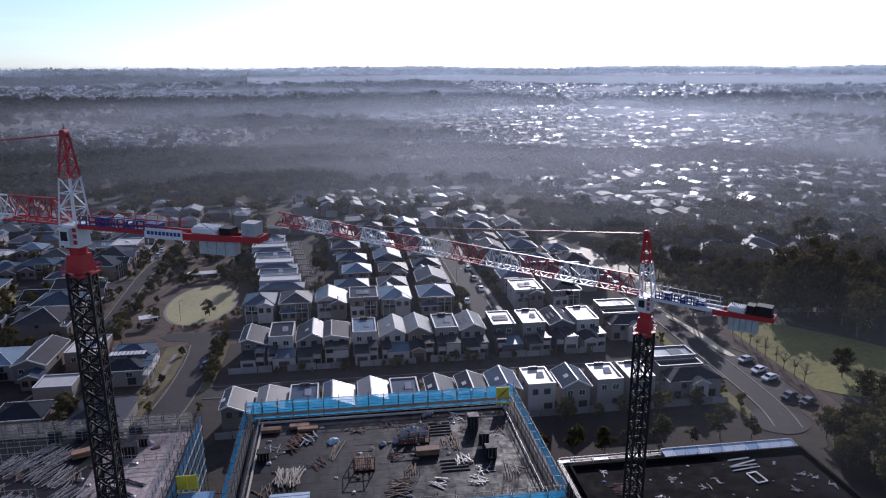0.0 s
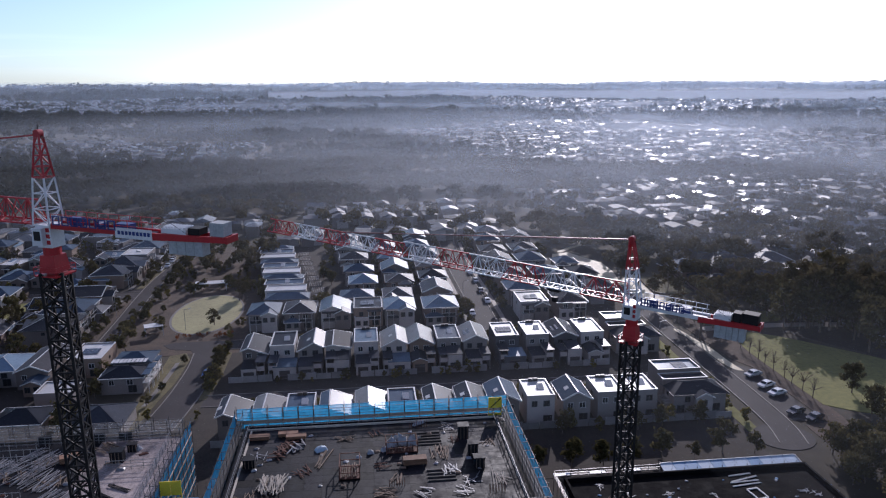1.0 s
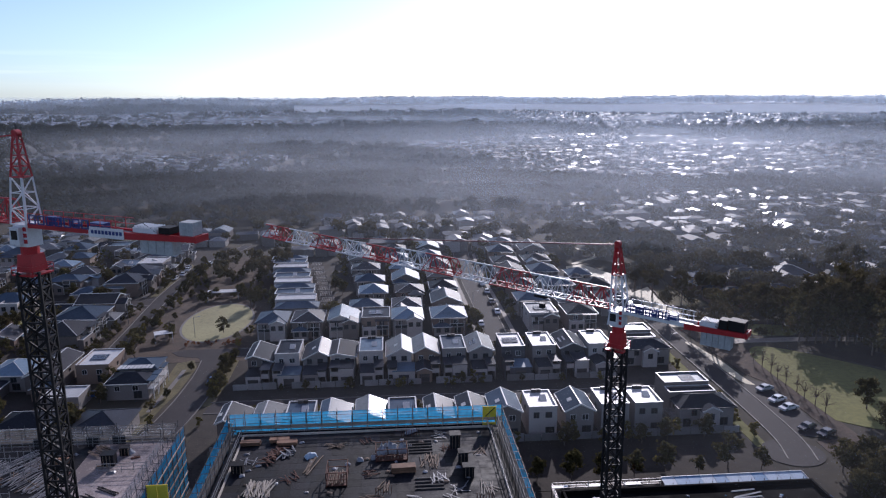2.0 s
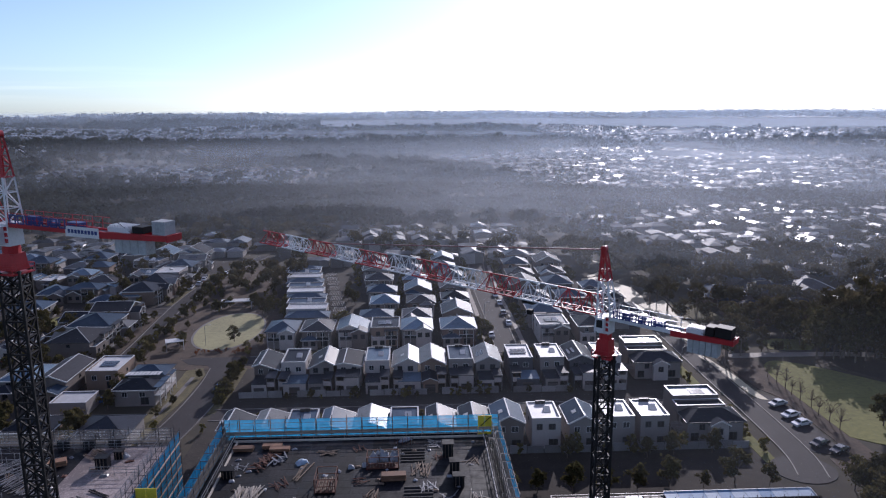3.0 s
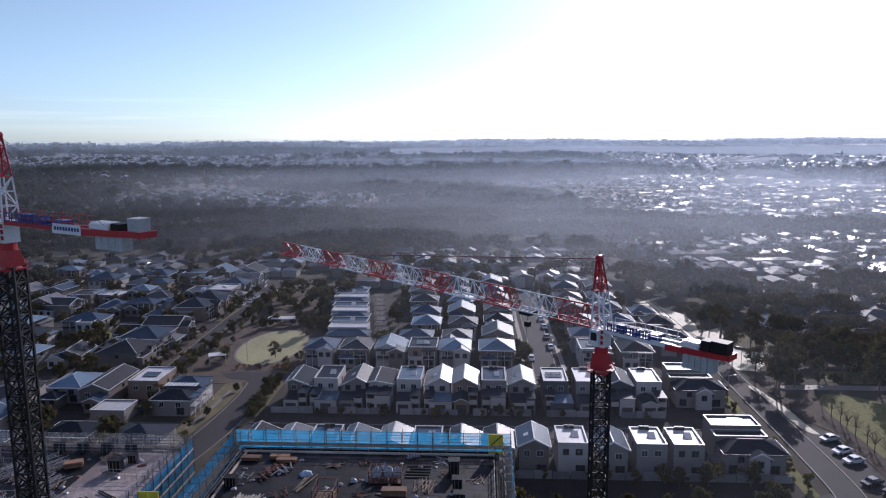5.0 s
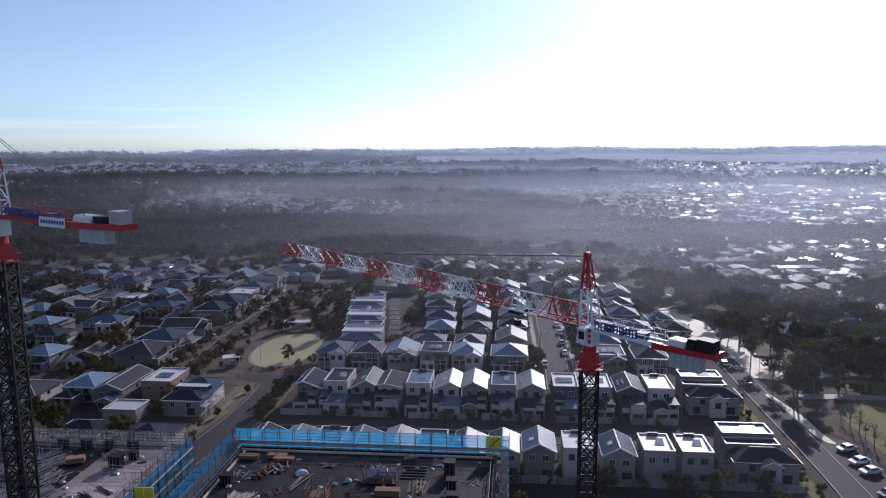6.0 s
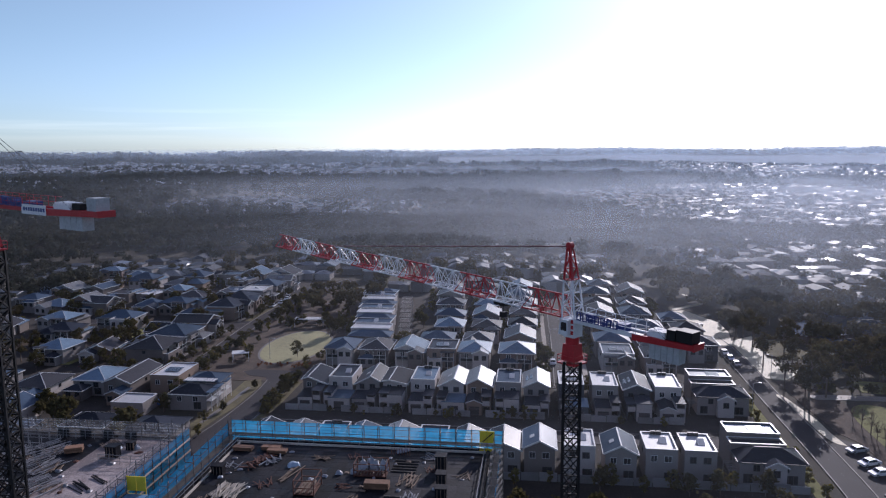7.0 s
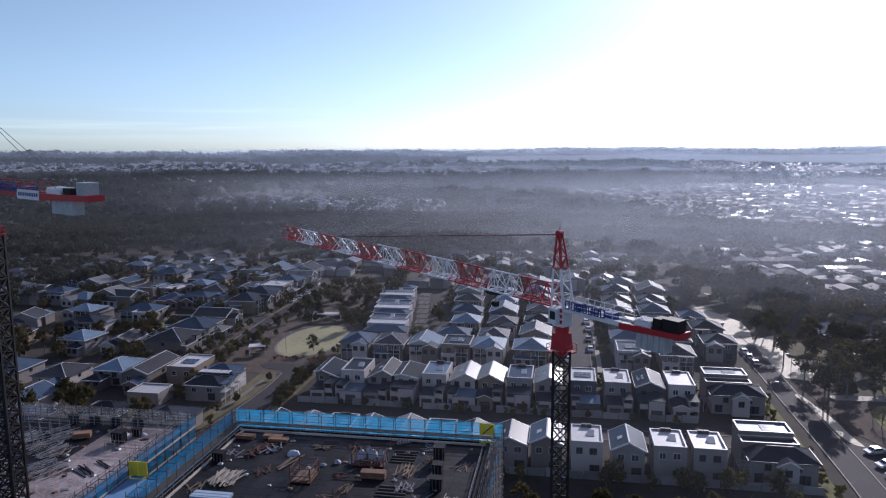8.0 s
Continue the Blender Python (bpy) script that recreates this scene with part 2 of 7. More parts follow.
M = dict(
    concrete=material("concrete", (0.20, 0.19, 0.185), 0.75, vary=0.45, scale=0.25, fine=2.2, bump=0.2),
    slab=deck_material("dark_formwork_deck", (0.006, 0.006, 0.009), (0.046, 0.042, 0.048), spec=0.16),
    slab_dark=deck_material("dark_podium_deck", (0.004, 0.004, 0.005), (0.020, 0.017, 0.018), spec=0.05, rough=(.75, 1.0)),
    deck_sheet=deck_material("formwork_sheet", (0.007, 0.007, 0.010), (0.056, 0.051, 0.058), 0.7, spec=0.18),
    slab_pale=deck_material("dusty_concrete_deck", (0.20, 0.165, 0.155), (0.64, 0.54, 0.51)),
    steel=material("galvanised_tube", (0.26, 0.26, 0.27), 0.5, metal=0.5, vary=0.3),
    tube_bright=material("galvanised_scaffold_tube", (0.36, 0.34, 0.335), 0.45, metal=0.3, vary=0.3, per_object=0.4),
    tie=material("worn_red_pendant", (0.24, 0.10, 0.10), 0.4, metal=0.3, vary=0.3),
    # tube darkened so that backlit standards stand as silhouettes
    tube=material("silhouette_scaffold_tube", (0.085, 0.082, 0.085), 0.55, metal=0.3, vary=0.3),
    plank=material("grey_scaffold_plank", (0.085, 0.075, 0.066), 0.85, vary=0.35, per_object=0.3),
    dark_steel=material("dark_mast_steel", (0.016, 0.014, 0.015), 0.6, spec=0.25, vary=0.3, fine=3),
    red=material("red_crane_paint", (0.42, 0.018, 0.025), 0.42, vary=0.2, scale=0.8),
    white=material("white_crane_paint", (0.72, 0.72, 0.74), 0.4, vary=0.12, scale=0.8),
    blue_paint=material("blue_machine_paint", (0.028, 0.045, 0.19), 0.4, vary=0.2),
    black=material("black_rubber", (0.02, 0.02, 0.022), 0.6, vary=0.2),
    yellow=material("yellow_gate_paint", (0.72, 0.55, 0.03), 0.6, vary=0.15),
    timber=material("formwork_timber", (0.19, 0.135, 0.095), 0.8, vary=0.35, scale=1.0, per_object=0.35),
    board=material("pale_worn_board", (0.42, 0.37, 0.31), 0.85, vary=0.25, per_object=0.3),
    ply=material("weathered_plywood", (0.22, 0.115, 0.065), 0.75, vary=0.3, scale=1.2, per_object=0.3),
    rust=material("rusty_steel", (0.115, 0.045, 0.028), 0.8, vary=0.4, scale=1.5),
    weight=material("weathered_counterweight", (0.40, 0.41, 0.42), 0.7, vary=0.25, scale=1.0),
    plastic=material("white_plastic_wrap", (0.34, 0.35, 0.38), 0.45, vary=0.15, scale=2),
    blue_tarp=material("blue_tarpaulin", (0.05, 0.20, 0.52), 0.5, vary=0.2, scale=1),
    sheet_pale=material("pale_blue_sheeting", (0.42, 0.52, 0.62), 0.45, vary=0.12, scale=0.8),
    sheet_blue=material("mid_blue_sheeting", (0.16, 0.30, 0.48), 0.45, vary=0.12, scale=0.8),
    screen=cloth_material("blue_scaffold_mesh", (0.05, 0.33, 0.60), 0.30, 0.62),
    net_white=cloth_material("white_debris_net", (0.50, 0.50, 0.52), 0.45, 0.5),
    net=cloth_material("pale_debris_net", (0.36, 0.37, 0.39), 0.8, 0.6),
    asphalt=material("asphalt", (0.044, 0.038, 0.039), 0.8, spec=0.2, vary=0.25, scale=0.12, fine=1.5, bump=0.1),
    kerb=material("kerb_concrete", (0.185, 0.165, 0.15), 0.7, vary=0.2, scale=0.5),
    paving=material("footpath_concrete", (0.29, 0.25, 0.21), 0.68, spec=0.35, vary=0.2, scale=0.3, fine=1.5),
    sand=material("pale_gravel", (0.60, 0.515, 0.335), 0.66, spec=0.35, vary=0.3, scale=0.1, fine=1.0),
    verge=material("dry_verge_grass", (0.125, 0.105, 0.046), 0.95, vary=0.5, scale=0.15, fine=1.2, bump=0.3),
    lawn=material("mown_lawn", (0.1833, 0.1755, 0.0484), 0.95, vary=0.3, scale=0.05, fine=0.8, bump=0.2),
    oval_lawn=material("sports_grass", (0.34, 0.31, 0.16), 0.95, vary=0.25, scale=0.07, fine=0.8, bump=0.2),
    garden=material("mulch_garden", (0.078, 0.053, 0.036), 0.95, vary=0.5, scale=0.3, fine=2),
    # mulch tone darkened to carry the shade between the houses
    soil=material("shade_darkened_soil", (0.034, 0.026, 0.020), 0.95, vary=0.5, scale=0.3, fine=2),
    terrain=material("dry_bushland_ground", (0.052, 0.041, 0.025), 0.95, vary=0.6, scale=0.012, fine=0.12),
    bark=material("grey_bark", (0.16, 0.12, 0.09), 0.9, vary=0.3, scale=2),
    glass=material("dark_window_glass", (0.02, 0.025, 0.03), 0.08, spec=0.8, vary=0.1),
    frame_dark=material("dark_window_frame", (0.05, 0.05, 0.055), 0.5, vary=0.1),
    frame_white=material("white_trim_paint", (0.64, 0.63, 0.62), 0.45, vary=0.08),
    solar=material("solar_panel_glass", (0.012, 0.016, 0.04), 0.12, spec=0.8, vary=0.2),
    # door tone darkened to carry the shade of an open recess
    garage=material("garage_roller_door", (0.060, 0.052, 0.050), 0.5, vary=0.15, per_object=0.5),
    fence_timber=material("weathered_paling", (0.13, 0.095, 0.07), 0.9, vary=0.3, scale=1.0, per_object=0.3),
    fence=material("rendered_fence", (0.26, 0.25, 0.245), 0.8, vary=0.2, per_object=0.3),
    membrane=material("white_roof_membrane", (0.58, 0.565, 0.55), 0.5, vary=0.14, scale=0.5, per_object=0.12),
    leaf=leaf_material("gum_leaves", (0.060, 0.050, 0.028), (0.128, 0.102, 0.052), 0.32),
    leaf_street=leaf_material("street_tree_leaves", (0.045, 0.042, 0.020), (0.15, 0.125, 0.055), 0.35),
    leaf_light=leaf_material("garden_leaves", (0.085, 0.08, 0.025), (0.26, 0.21, 0.06)),
    leaf_rust=leaf_material("rusty_bush_leaves", (0.14, 0.05, 0.02), (0.30, 0.12, 0.05)),
    leaf_far=leaf_material("far_canopy_leaves", (0.056, 0.055, 0.042), (0.090, 0.086, 0.062), 0.22),
    twig=material("bare_twigs", (0.17, 0.12, 0.09), 0.9, vary=0.2),
)
WALLS = [material("wall_" + n, c, 0.85, vary=0.10, scale=0.6, fine=4, bump=0.1) for n, c in (
    ("white_render", (0.46, 0.415, 0.390)), ("pale_grey_render", (0.25, 0.226, 0.214)), ("warm_grey_render", (0.165, 0.138, 0.124)),
    ("beige_brick", (0.23, 0.165, 0.125)), ("charcoal_cladding", (0.075, 0.075, 0.085)), ("brown_brick", (0.16, 0.11, 0.09)))]
# blue tones hold reflected sky as well as the steel's own colour
ROOFS = [sheet_metal("roof_" + n, c, r, k) for n, c, r, k in (
    ("sky_tinted_grey_steel", (0.062, 0.088, 0.128), 0.34, 0.055), ("charcoal_steel", (0.034, 0.038, 0.050), 0.36, 0.04), ("light_grey_steel", (0.17, 0.166, 0.162), 0.30, 0.12),
    ("mid_grey_tile", (0.068, 0.066, 0.072), 0.45, 0.04), ("sky_tinted_pale_steel", (0.150, 0.205, 0.265), 0.34, 0.07))]


def veil_material(name, density, top, soft, patch=0.55, scale=0.0035, span=1000.0, color=(0.70, 0.75, 0.85), west=None, foot_fade=True):
    """A see-through sheet for mist, haze and glare: mostly clear, and lit from behind; thins out upwards and in drifts.
    """
    m = bpy.data.materials.new(name)
    m.use_nodes = True
    nt = m.node_tree
    nt.nodes.remove(nt.nodes["Principled BSDF"])
    out = nt.nodes["Material Output"]
    g = nt.nodes.new("ShaderNodeNewGeometry")
    sx = nt.nodes.new("ShaderNodeSeparateXYZ")
    nt.links.new(g.outputs["Position"], sx.inputs[0])
    fade = nt.nodes.new("ShaderNodeMapRange")
    fade.interpolation_type = "SMOOTHSTEP"
    fade.inputs["From Min"].default_value, fade.inputs["From Max"].default_value = top, top - soft
    fade.inputs["To Min"].default_value, fade.inputs["To Max"].default_value = 0.0, 1.0
    nt.links.new(sx.outputs["Z"], fade.inputs["Value"])
    n1 = nt.nodes.new("ShaderNodeTexNoise")
    n1.inputs["Scale"].default_value, n1.inputs["Detail"].default_value = scale, 5
    mp = nt.nodes.new("ShaderNodeMapping")
    mp.inputs["Scale"].default_value = (1, 1, 6)
    nt.links.new(g.outputs["Position"], mp.inputs["Vector"]); nt.links.new(mp.outputs[0], n1.inputs["Vector"])
    dr = nt.nodes.new("ShaderNodeMapRange")
    dr.inputs["From Min"].default_value, dr.inputs["From Max"].default_value = 0.35, 0.65
    dr.inputs["To Min"].default_value, dr.inputs["To Max"].default_value = 1 - patch, 1 + patch
    nt.links.new(n1.outputs["Fac"], dr.inputs["Value"])
    foot = nt.nodes.new("ShaderNodeMapRange")
    foot.interpolation_type = "SMOOTHSTEP"
    foot.inputs["From Min"].default_value, foot.inputs["From Max"].default_value = top - soft * 1.7, top - soft
    nt.links.new(sx.outputs["Z"], foot.inputs["Value"])
    ff = nt.nodes.new("ShaderNodeMath"); ff.operation = "MULTIPLY"
    nt.links.new(fade.outputs[0], ff.inputs[0]); nt.links.new(foot.outputs[0], ff.inputs[1])
    a = nt.nodes.new("ShaderNodeMath"); a.operation = "MULTIPLY"
    nt.links.new((ff if foot_fade else fade).outputs[0], a.inputs[0]); nt.links.new(dr.outputs[0], a.inputs[1])
    # denser to the east, standing in for brighter haze on the sun's side
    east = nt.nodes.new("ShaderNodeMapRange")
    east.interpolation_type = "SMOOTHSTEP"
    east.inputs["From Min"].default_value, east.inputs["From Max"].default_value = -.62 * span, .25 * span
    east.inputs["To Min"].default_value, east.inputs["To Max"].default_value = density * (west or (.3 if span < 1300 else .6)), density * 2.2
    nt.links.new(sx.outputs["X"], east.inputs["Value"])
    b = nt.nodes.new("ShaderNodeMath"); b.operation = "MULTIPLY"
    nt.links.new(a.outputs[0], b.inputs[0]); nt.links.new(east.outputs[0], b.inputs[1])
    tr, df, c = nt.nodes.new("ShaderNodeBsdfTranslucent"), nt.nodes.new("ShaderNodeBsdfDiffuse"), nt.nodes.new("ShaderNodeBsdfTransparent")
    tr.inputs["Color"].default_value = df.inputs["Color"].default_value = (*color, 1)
    t = nt.nodes.new("ShaderNodeMixShader")
    t.inputs[0].default_value = 0.75
    nt.links.new(df.outputs[0], t.inputs[1]); nt.links.new(tr.outputs[0], t.inputs[2])
    mx = nt.nodes.new("ShaderNodeMixShader")
    nt.links.new(b.outputs[0], mx.inputs[0])
    nt.links.new(c.outputs[0], mx.inputs[1]); nt.links.new(t.outputs[0], mx.inputs[2])
    nt.links.new(mx.outputs[0], out.inputs["Surface"])
    return m


# ---------------------------------------------------------------- mesh helpers
class Mesh:
    """Collects faces for one mesh."""
    def __init__(self):
        self.v, self.f = [], []

    def poly(self, *pts):
        n = len(self.v)
        self.v += [tuple(p) for p in pts]
        self.f.append(tuple(range(n, n + len(pts))))
        return self

    def hexa(self, p):
        """Eight corners: four below, four above, both anticlockwise from above."""
        n = len(self.v)
        self.v += [tuple(q) for q in p]
        self.f += [tuple(n + i for i in q) for q in ((3, 2, 1, 0), (4, 5, 6, 7), (0, 1, 5, 4), (1, 2, 6, 5), (2, 3, 7, 6), (3, 0, 4, 7))]
        return self

    def box(self, x0, x1, y0, y1, z0, z1):
        return self.hexa([(x0, y0, z0), (x1, y0, z0), (x1, y1, z0), (x0, y1, z0), (x0, y0, z1), (x1, y0, z1), (x1, y1, z1), (x0, y1, z1)])

    def beam(self, a, b, w, h=None, n=4):
        """A bar from a to b: square (or n-sided) of width w."""
        a, b = Vector(a), Vector(b)
        d = (b - a).normalized()
        s = d.cross(Vector((0, 0, 1)))
        s = s.normalized() if s.length > 1e-4 else Vector((1, 0, 0))
        t = s.cross(d)
        h = h or w
        k = len(self.v)
        off = math.pi / 4 if n == 4 else 0
        f = 0.7071 if n == 4 else 0.5
        ring = [s * (w * f * math.cos(2 * math.pi * i / n + off)) + t * (h * f * math.sin(2 * math.pi * i / n + off)) for i in range(n)]
        self.v += [tuple(a + r) for r in ring] + [tuple(b + r) for r in ring]
        self.f += [(k + i, k + (i + 1) % n, k + n + (i + 1) % n, k + n + i) for i in range(n)]
        self.f += [tuple(k + i for i in reversed(range(n))), tuple(k + n + i for i in range(n))]
        return self

    def slab_poly(self, pts, z0, z1):
        """A flat plate over an outline."""
        n, k = len(pts), len(self.v)
        self.v += [(x, y, z0) for x, y in pts] + [(x, y, z1) for x, y in pts]
        self.f.append(tuple(k + n + i for i in range(n)))
        self.f.append(tuple(k + i for i in reversed(range(n))))
        self.f += [(k + i, k + (i + 1) % n, k + n + (i + 1) % n, k + n + i) for i in range(n)]
        return self

    def data(self, name):
        me = bpy.data.meshes.new(name)
        me.from_pydata(self.v, [], self.f)
        me.update()
        return me


def part(name, mesh, mat, parent, label="", smooth=False):
    """One mesh object under a thing or a part. mesh: a Mesh, or mesh data to share."""
    if isinstance(mesh, Mesh):
        mesh = mesh.data(name)
        mesh.materials.append(mat)
        if smooth:
            mesh.shade_smooth()
    ob = new(name, mesh)
    ob.parent = parent
    if label:
        ob["label"] = label
    return ob


def thing(name, m, label, category, group="", kind=""):
    """An Empty at the thing's base."""
    ob = new(name)
    ob.empty_display_size = 0.3
    ob.matrix_world = m if isinstance(m, Matrix) else pose(*m)
    return tagged(ob, label, category, group, kind)


def solid(name, mesh, mat, label, category="", kind="structure", smooth=False):
    """A thing or a piece of the setting that is one mesh."""
    me = mesh.data(name)
    me.materials.append(mat)
    if smooth:
        me.shade_smooth()
    return tagged(new(name, me), label, category, "", kind)


# ---------------------------------------------------------------- ground and streets
def rise(x, y):
    """Height of the land: level round the site, gently rolling and climbing to a wooded ridge far off."""
    r = math.hypot(x, y)
    s = min(1.0, max(0.0, (r - 420) / 600))
    h = s * (5.0 * math.sin(x * 0.0031 + 1.2) * math.cos(y * 0.0027) + 3.0 * math.sin(x * 0.0078 + y * 0.0049)) - 6.0 * s * max(0.0, 1 - abs(r - 700) / 500)
    f = min(1.0, max(0.0, (r - 1300) / 3300))
    h += 40 * f ** 1.35 + 3 * f * math.sin(math.atan2(x, y) * 17) + 1.5 * f * math.sin(math.atan2(x, y) * 57 + 1)
    return h


def terrain():
    rings = [0] + [60 * 1.115 ** i for i in range(41)]
    rings = [r for r in rings if r < 4700] + [4760]
    n = 220
    me = Mesh()
    me.v.append((0, 0, -0.06))
    for r in rings[1:]:
        for k in range(n):
            a = 2 * math.pi * k / n
            x, y = r * math.sin(a), r * math.cos(a)
            me.v.append((x, y, rise(x, y) - 0.06))
    for k in range(n):
        me.f.append((0, 1 + (k + 1) % n, 1 + k))
    for j in range(len(rings) - 2):
        for k in range(n):
            a, b = 1 + j * n, 1 + (j + 1) * n
            me.f.append((a + k, a + (k + 1) % n, b + (k + 1) % n, b + k))
    solid("ground", me, M["terrain"], "dry bushland and suburban ground that rolls away to a wooded ridge", smooth=True)


terrain()


def ribbon(points, w):
    """Left and right outlines of a strip along a bent line."""
    p = [Vector((*q, 0)) for q in points]
    left, right = [], []
    for i, q in enumerate(p):
        d = (p[min(i + 1, len(p) - 1)] - p[max(i - 1, 0)]).normalized()
        s = Vector((-d.y, d.x, 0)) * (w / 2)
        left.append((q + s).to_2d()); right.append((q - s).to_2d())
    return left, right


def smooth_line(points, n=6):
    out = []
    for i in range(len(points) - 1):
        p0, p1, p2, p3 = (Vector(points[min(max(i + k, 0), len(points) - 1)]) for k in (-1, 0, 1, 2))
        for j in range(n):
            t = j / n
            out.append(tuple(0.5 * ((2 * p1) + (p2 - p0) * t + (2 * p0 - 5 * p1 + 4 * p2 - p3) * t * t + (3 * p1 - p0 - 3 * p2 + p3) * t ** 3)))
    return out + [tuple(points[-1])]


def strip(points, w, z0, z1):
    me = Mesh()
    left, right = ribbon(points, w)
    for i in range(len(points) - 1):
        a, b, c, d = right[i], right[i + 1], left[i + 1], left[i]
        me.hexa([(*a, z0), (*b, z0), (*c, z0), (*d, z0), (*a, z1), (*b, z1), (*c, z1), (*d, z1)])
    return me


def edge_strips(points, off, w, z0, z1):
    """Two narrow strips, one along each side of a street."""
    me = Mesh()
    for s in (1, -1):
        left, right = ribbon(points, 2 * off)
        line = left if s > 0 else right
        e = strip([tuple(q) for q in line], w, z0, z1)
        k = len(me.v)
        me.v += e.v
        me.f += [tuple(k + i for i in f) for f in e.f]
    return me


STREETS = [
    # name, line, width, height of the top, footpath
    ("street_b", [(-34, 195.8), (-20, 195.8), (30, 195.5), (88, 196)], 6.6, 0.030, False),
    ("street_left", [(-69.4, 190), (-69.9, 204), (-70.6, 220), (-71.7, 240), (-72.4, 262), (-71.6, 285), (-69, 302), (-65, 322), (-59, 345)], 4.4, 0.040, False),
    ("street_left_side", [(-150, 250), (-120, 250.5), (-95, 250.5), (-74, 249)], 6.5, 0.035, False),
    ("street_bend", [(-45, 112), (-43, 135), (-40.6, 150), (-39.2, 162), (-38.6, 174), (-38.6, 182), (-39.2, 190.5)], 7.2, 0.045, False),
    ("street_mid", [(41, 192), (41, 235), (40.5, 275), (42, 320), (46, 350)], 6.5, 0.035, True),
    ("street_right", [(90.4, 124), (92.4, 134), (93.0, 155), (93.0, 175), (93.0, 190), (93.2, 208), (93.2, 224), (92.8, 238), (91.6, 250)], 5.4, 0.040, False),
    ("lane_rear", [(-34, 159), (20, 159), (84, 159)], 6.0, 0.025, False),
]
for name, line, width, top, path in STREETS:
    pts = smooth_line(line)
    solid(name, strip(pts, width, -0.3, top), M["asphalt"], "grey asphalt street with worn patches", "road")
    solid("kerb", edge_strips(pts, width / 2 + 0.12, 0.24, -0.3, top + 0.12), M["kerb"], "pale concrete kerb along the street", "kerb")
    if path:
        solid("pavement", edge_strips(pts, width / 2 + 2.4, 1.4, -0.3, 0.09), M["paving"], "pale concrete footpath beside the street", "footpath")


def patch(name, pts, mat, z, label, category, kind="structure"):
    solid(name, Mesh().slab_poly(pts, -0.35, z), mat, label, category, kind)


def ellipse(cx, cy, rx, ry, n=48, turn=0.0):
    c, s = math.cos(turn), math.sin(turn)
    return [(cx + rx * math.cos(a) * c - ry * math.sin(a) * s, cy + rx * math.cos(a) * s + ry * math.sin(a) * c) for a in (2 * math.pi * i / n for i in range(n))]


patch("yard", [(-68, 200), (-68, 191), (-60, 189.4), (-31, 189.4), (-31, 320), (-62, 320), (-69, 285), (-69.2, 240)], M["garden"], 0.01, "brown mulch beds round the sports oval", "ground")
patch("oval_path", ellipse(-46.2, 225.5, 11.0, 20.2), M["kerb"], 0.05, "pale path ringing the sports oval", "footpath")
patch("oval", ellipse(-46.2, 225.5, 10.3, 19.4), M["oval_lawn"], 0.09, "mown pale green grass of the sports oval", "lawn")
patch("estate_ground", [(-34, 117.2), (83, 117.2), (83, 130), (84, 130), (84, 192), (-34, 192)], M["soil"], 0.008, "mulch and soil between the row houses, darkened for shade", "ground")
patch("estate_ground_back", [(-30, 200), (84, 200), (84, 340), (-30, 340)], M["soil"], 0.006, "soil and gardens between the houses, darkened for shade", "ground")
patch("estate_ground_west", [(-175, 130), (-71, 130), (-71, 345), (-175, 345)], M["soil"], 0.006, "soil and gardens between the detached houses, darkened for shade", "ground")
patch("verge_west", [(-50, 140), (-46.5, 140), (-44.6, 160), (-43.2, 170), (-43, 186), (-45, 191), (-49, 189), (-48.5, 166), (-50, 152)], M["verge"], 0.03, "dry verge grass beside the bending street", "ground")
patch("junction", [(-34, 199.2), (-50, 199.4), (-53, 197.5), (-50, 194), (-44.2, 192.6), (-42.9, 189.6), (-35.6, 189.6), (-34, 192.6)], M["asphalt"], 0.056, "grey asphalt street junction", "road")
patch("verge_bend", [(-35.4, 160), (-33.6, 160), (-32.4, 172), (-32.6, 190), (-34.6, 190)], M["verge"], 0.03, "dry verge grass beside the bending street", "ground")
patch("footpath_bend", [(-47.6, 158), (-46.6, 158), (-45.4, 172), (-45.2, 184), (-46.2, 184), (-46.6, 172)], M["kerb"], 0.05, "pale concrete footpath beside the bending street", "footpath")
patch("parking_bay", [(95.6, 134), (102.0, 131.5), (103.0, 150), (102.4, 162), (98.8, 165), (95.6, 160)], M["asphalt"], 0.034, "asphalt parking bay beside the park", "road")
patch("path_street", smooth_line([(99.6, 160.5), (98.9, 168), (98.8, 176), (97.6, 184), (96.4, 192), (94.9, 192), (95.9, 184), (96.4, 176), (96.6, 168), (97.6, 162), (99.6, 160.5)]), M["sand"], 0.06, "pale concrete path beside the street", "footpath")
# dark material puts the shade on this verge into its colour
patch("verge_east", [(97, 112), (107.4, 112), (110, 200), (98.4, 205), (99.2, 186), (100.4, 168), (103.2, 162), (103.2, 132), (97.5, 131)], M["garden"], 0.018, "verge under the bare street trees, darkened for shade", "ground")
# outline ends where the tree shade on the grass begins
patch("park_lawn", smooth_line([(107.5, 140), (118, 134), (138, 136), (148, 146), (141, 162), (131, 174), (121, 184), (113, 187), (108, 176), (107.5, 140)]), M["lawn"], 0.05, "sunlit green park lawn", "lawn")
# dark ground that holds the gum trees' shade in its colour
patch("scrub", [(126, 186), (133, 175), (143, 162), (150, 146), (152, 128), (200, 128), (200, 215), (140, 215), (134, 194)], M["soil"], 0.012, "ground under the gum trees, darkened for tree shade", "ground")
patch("park_path", smooth_line([(104, 190), (118, 190.5), (134, 190), (150, 188), (150, 191.5), (134, 193.5), (118, 194), (104, 193.5), (104, 190)]), M["paving"], 0.055, "pale path behind the park lawn", "footpath")
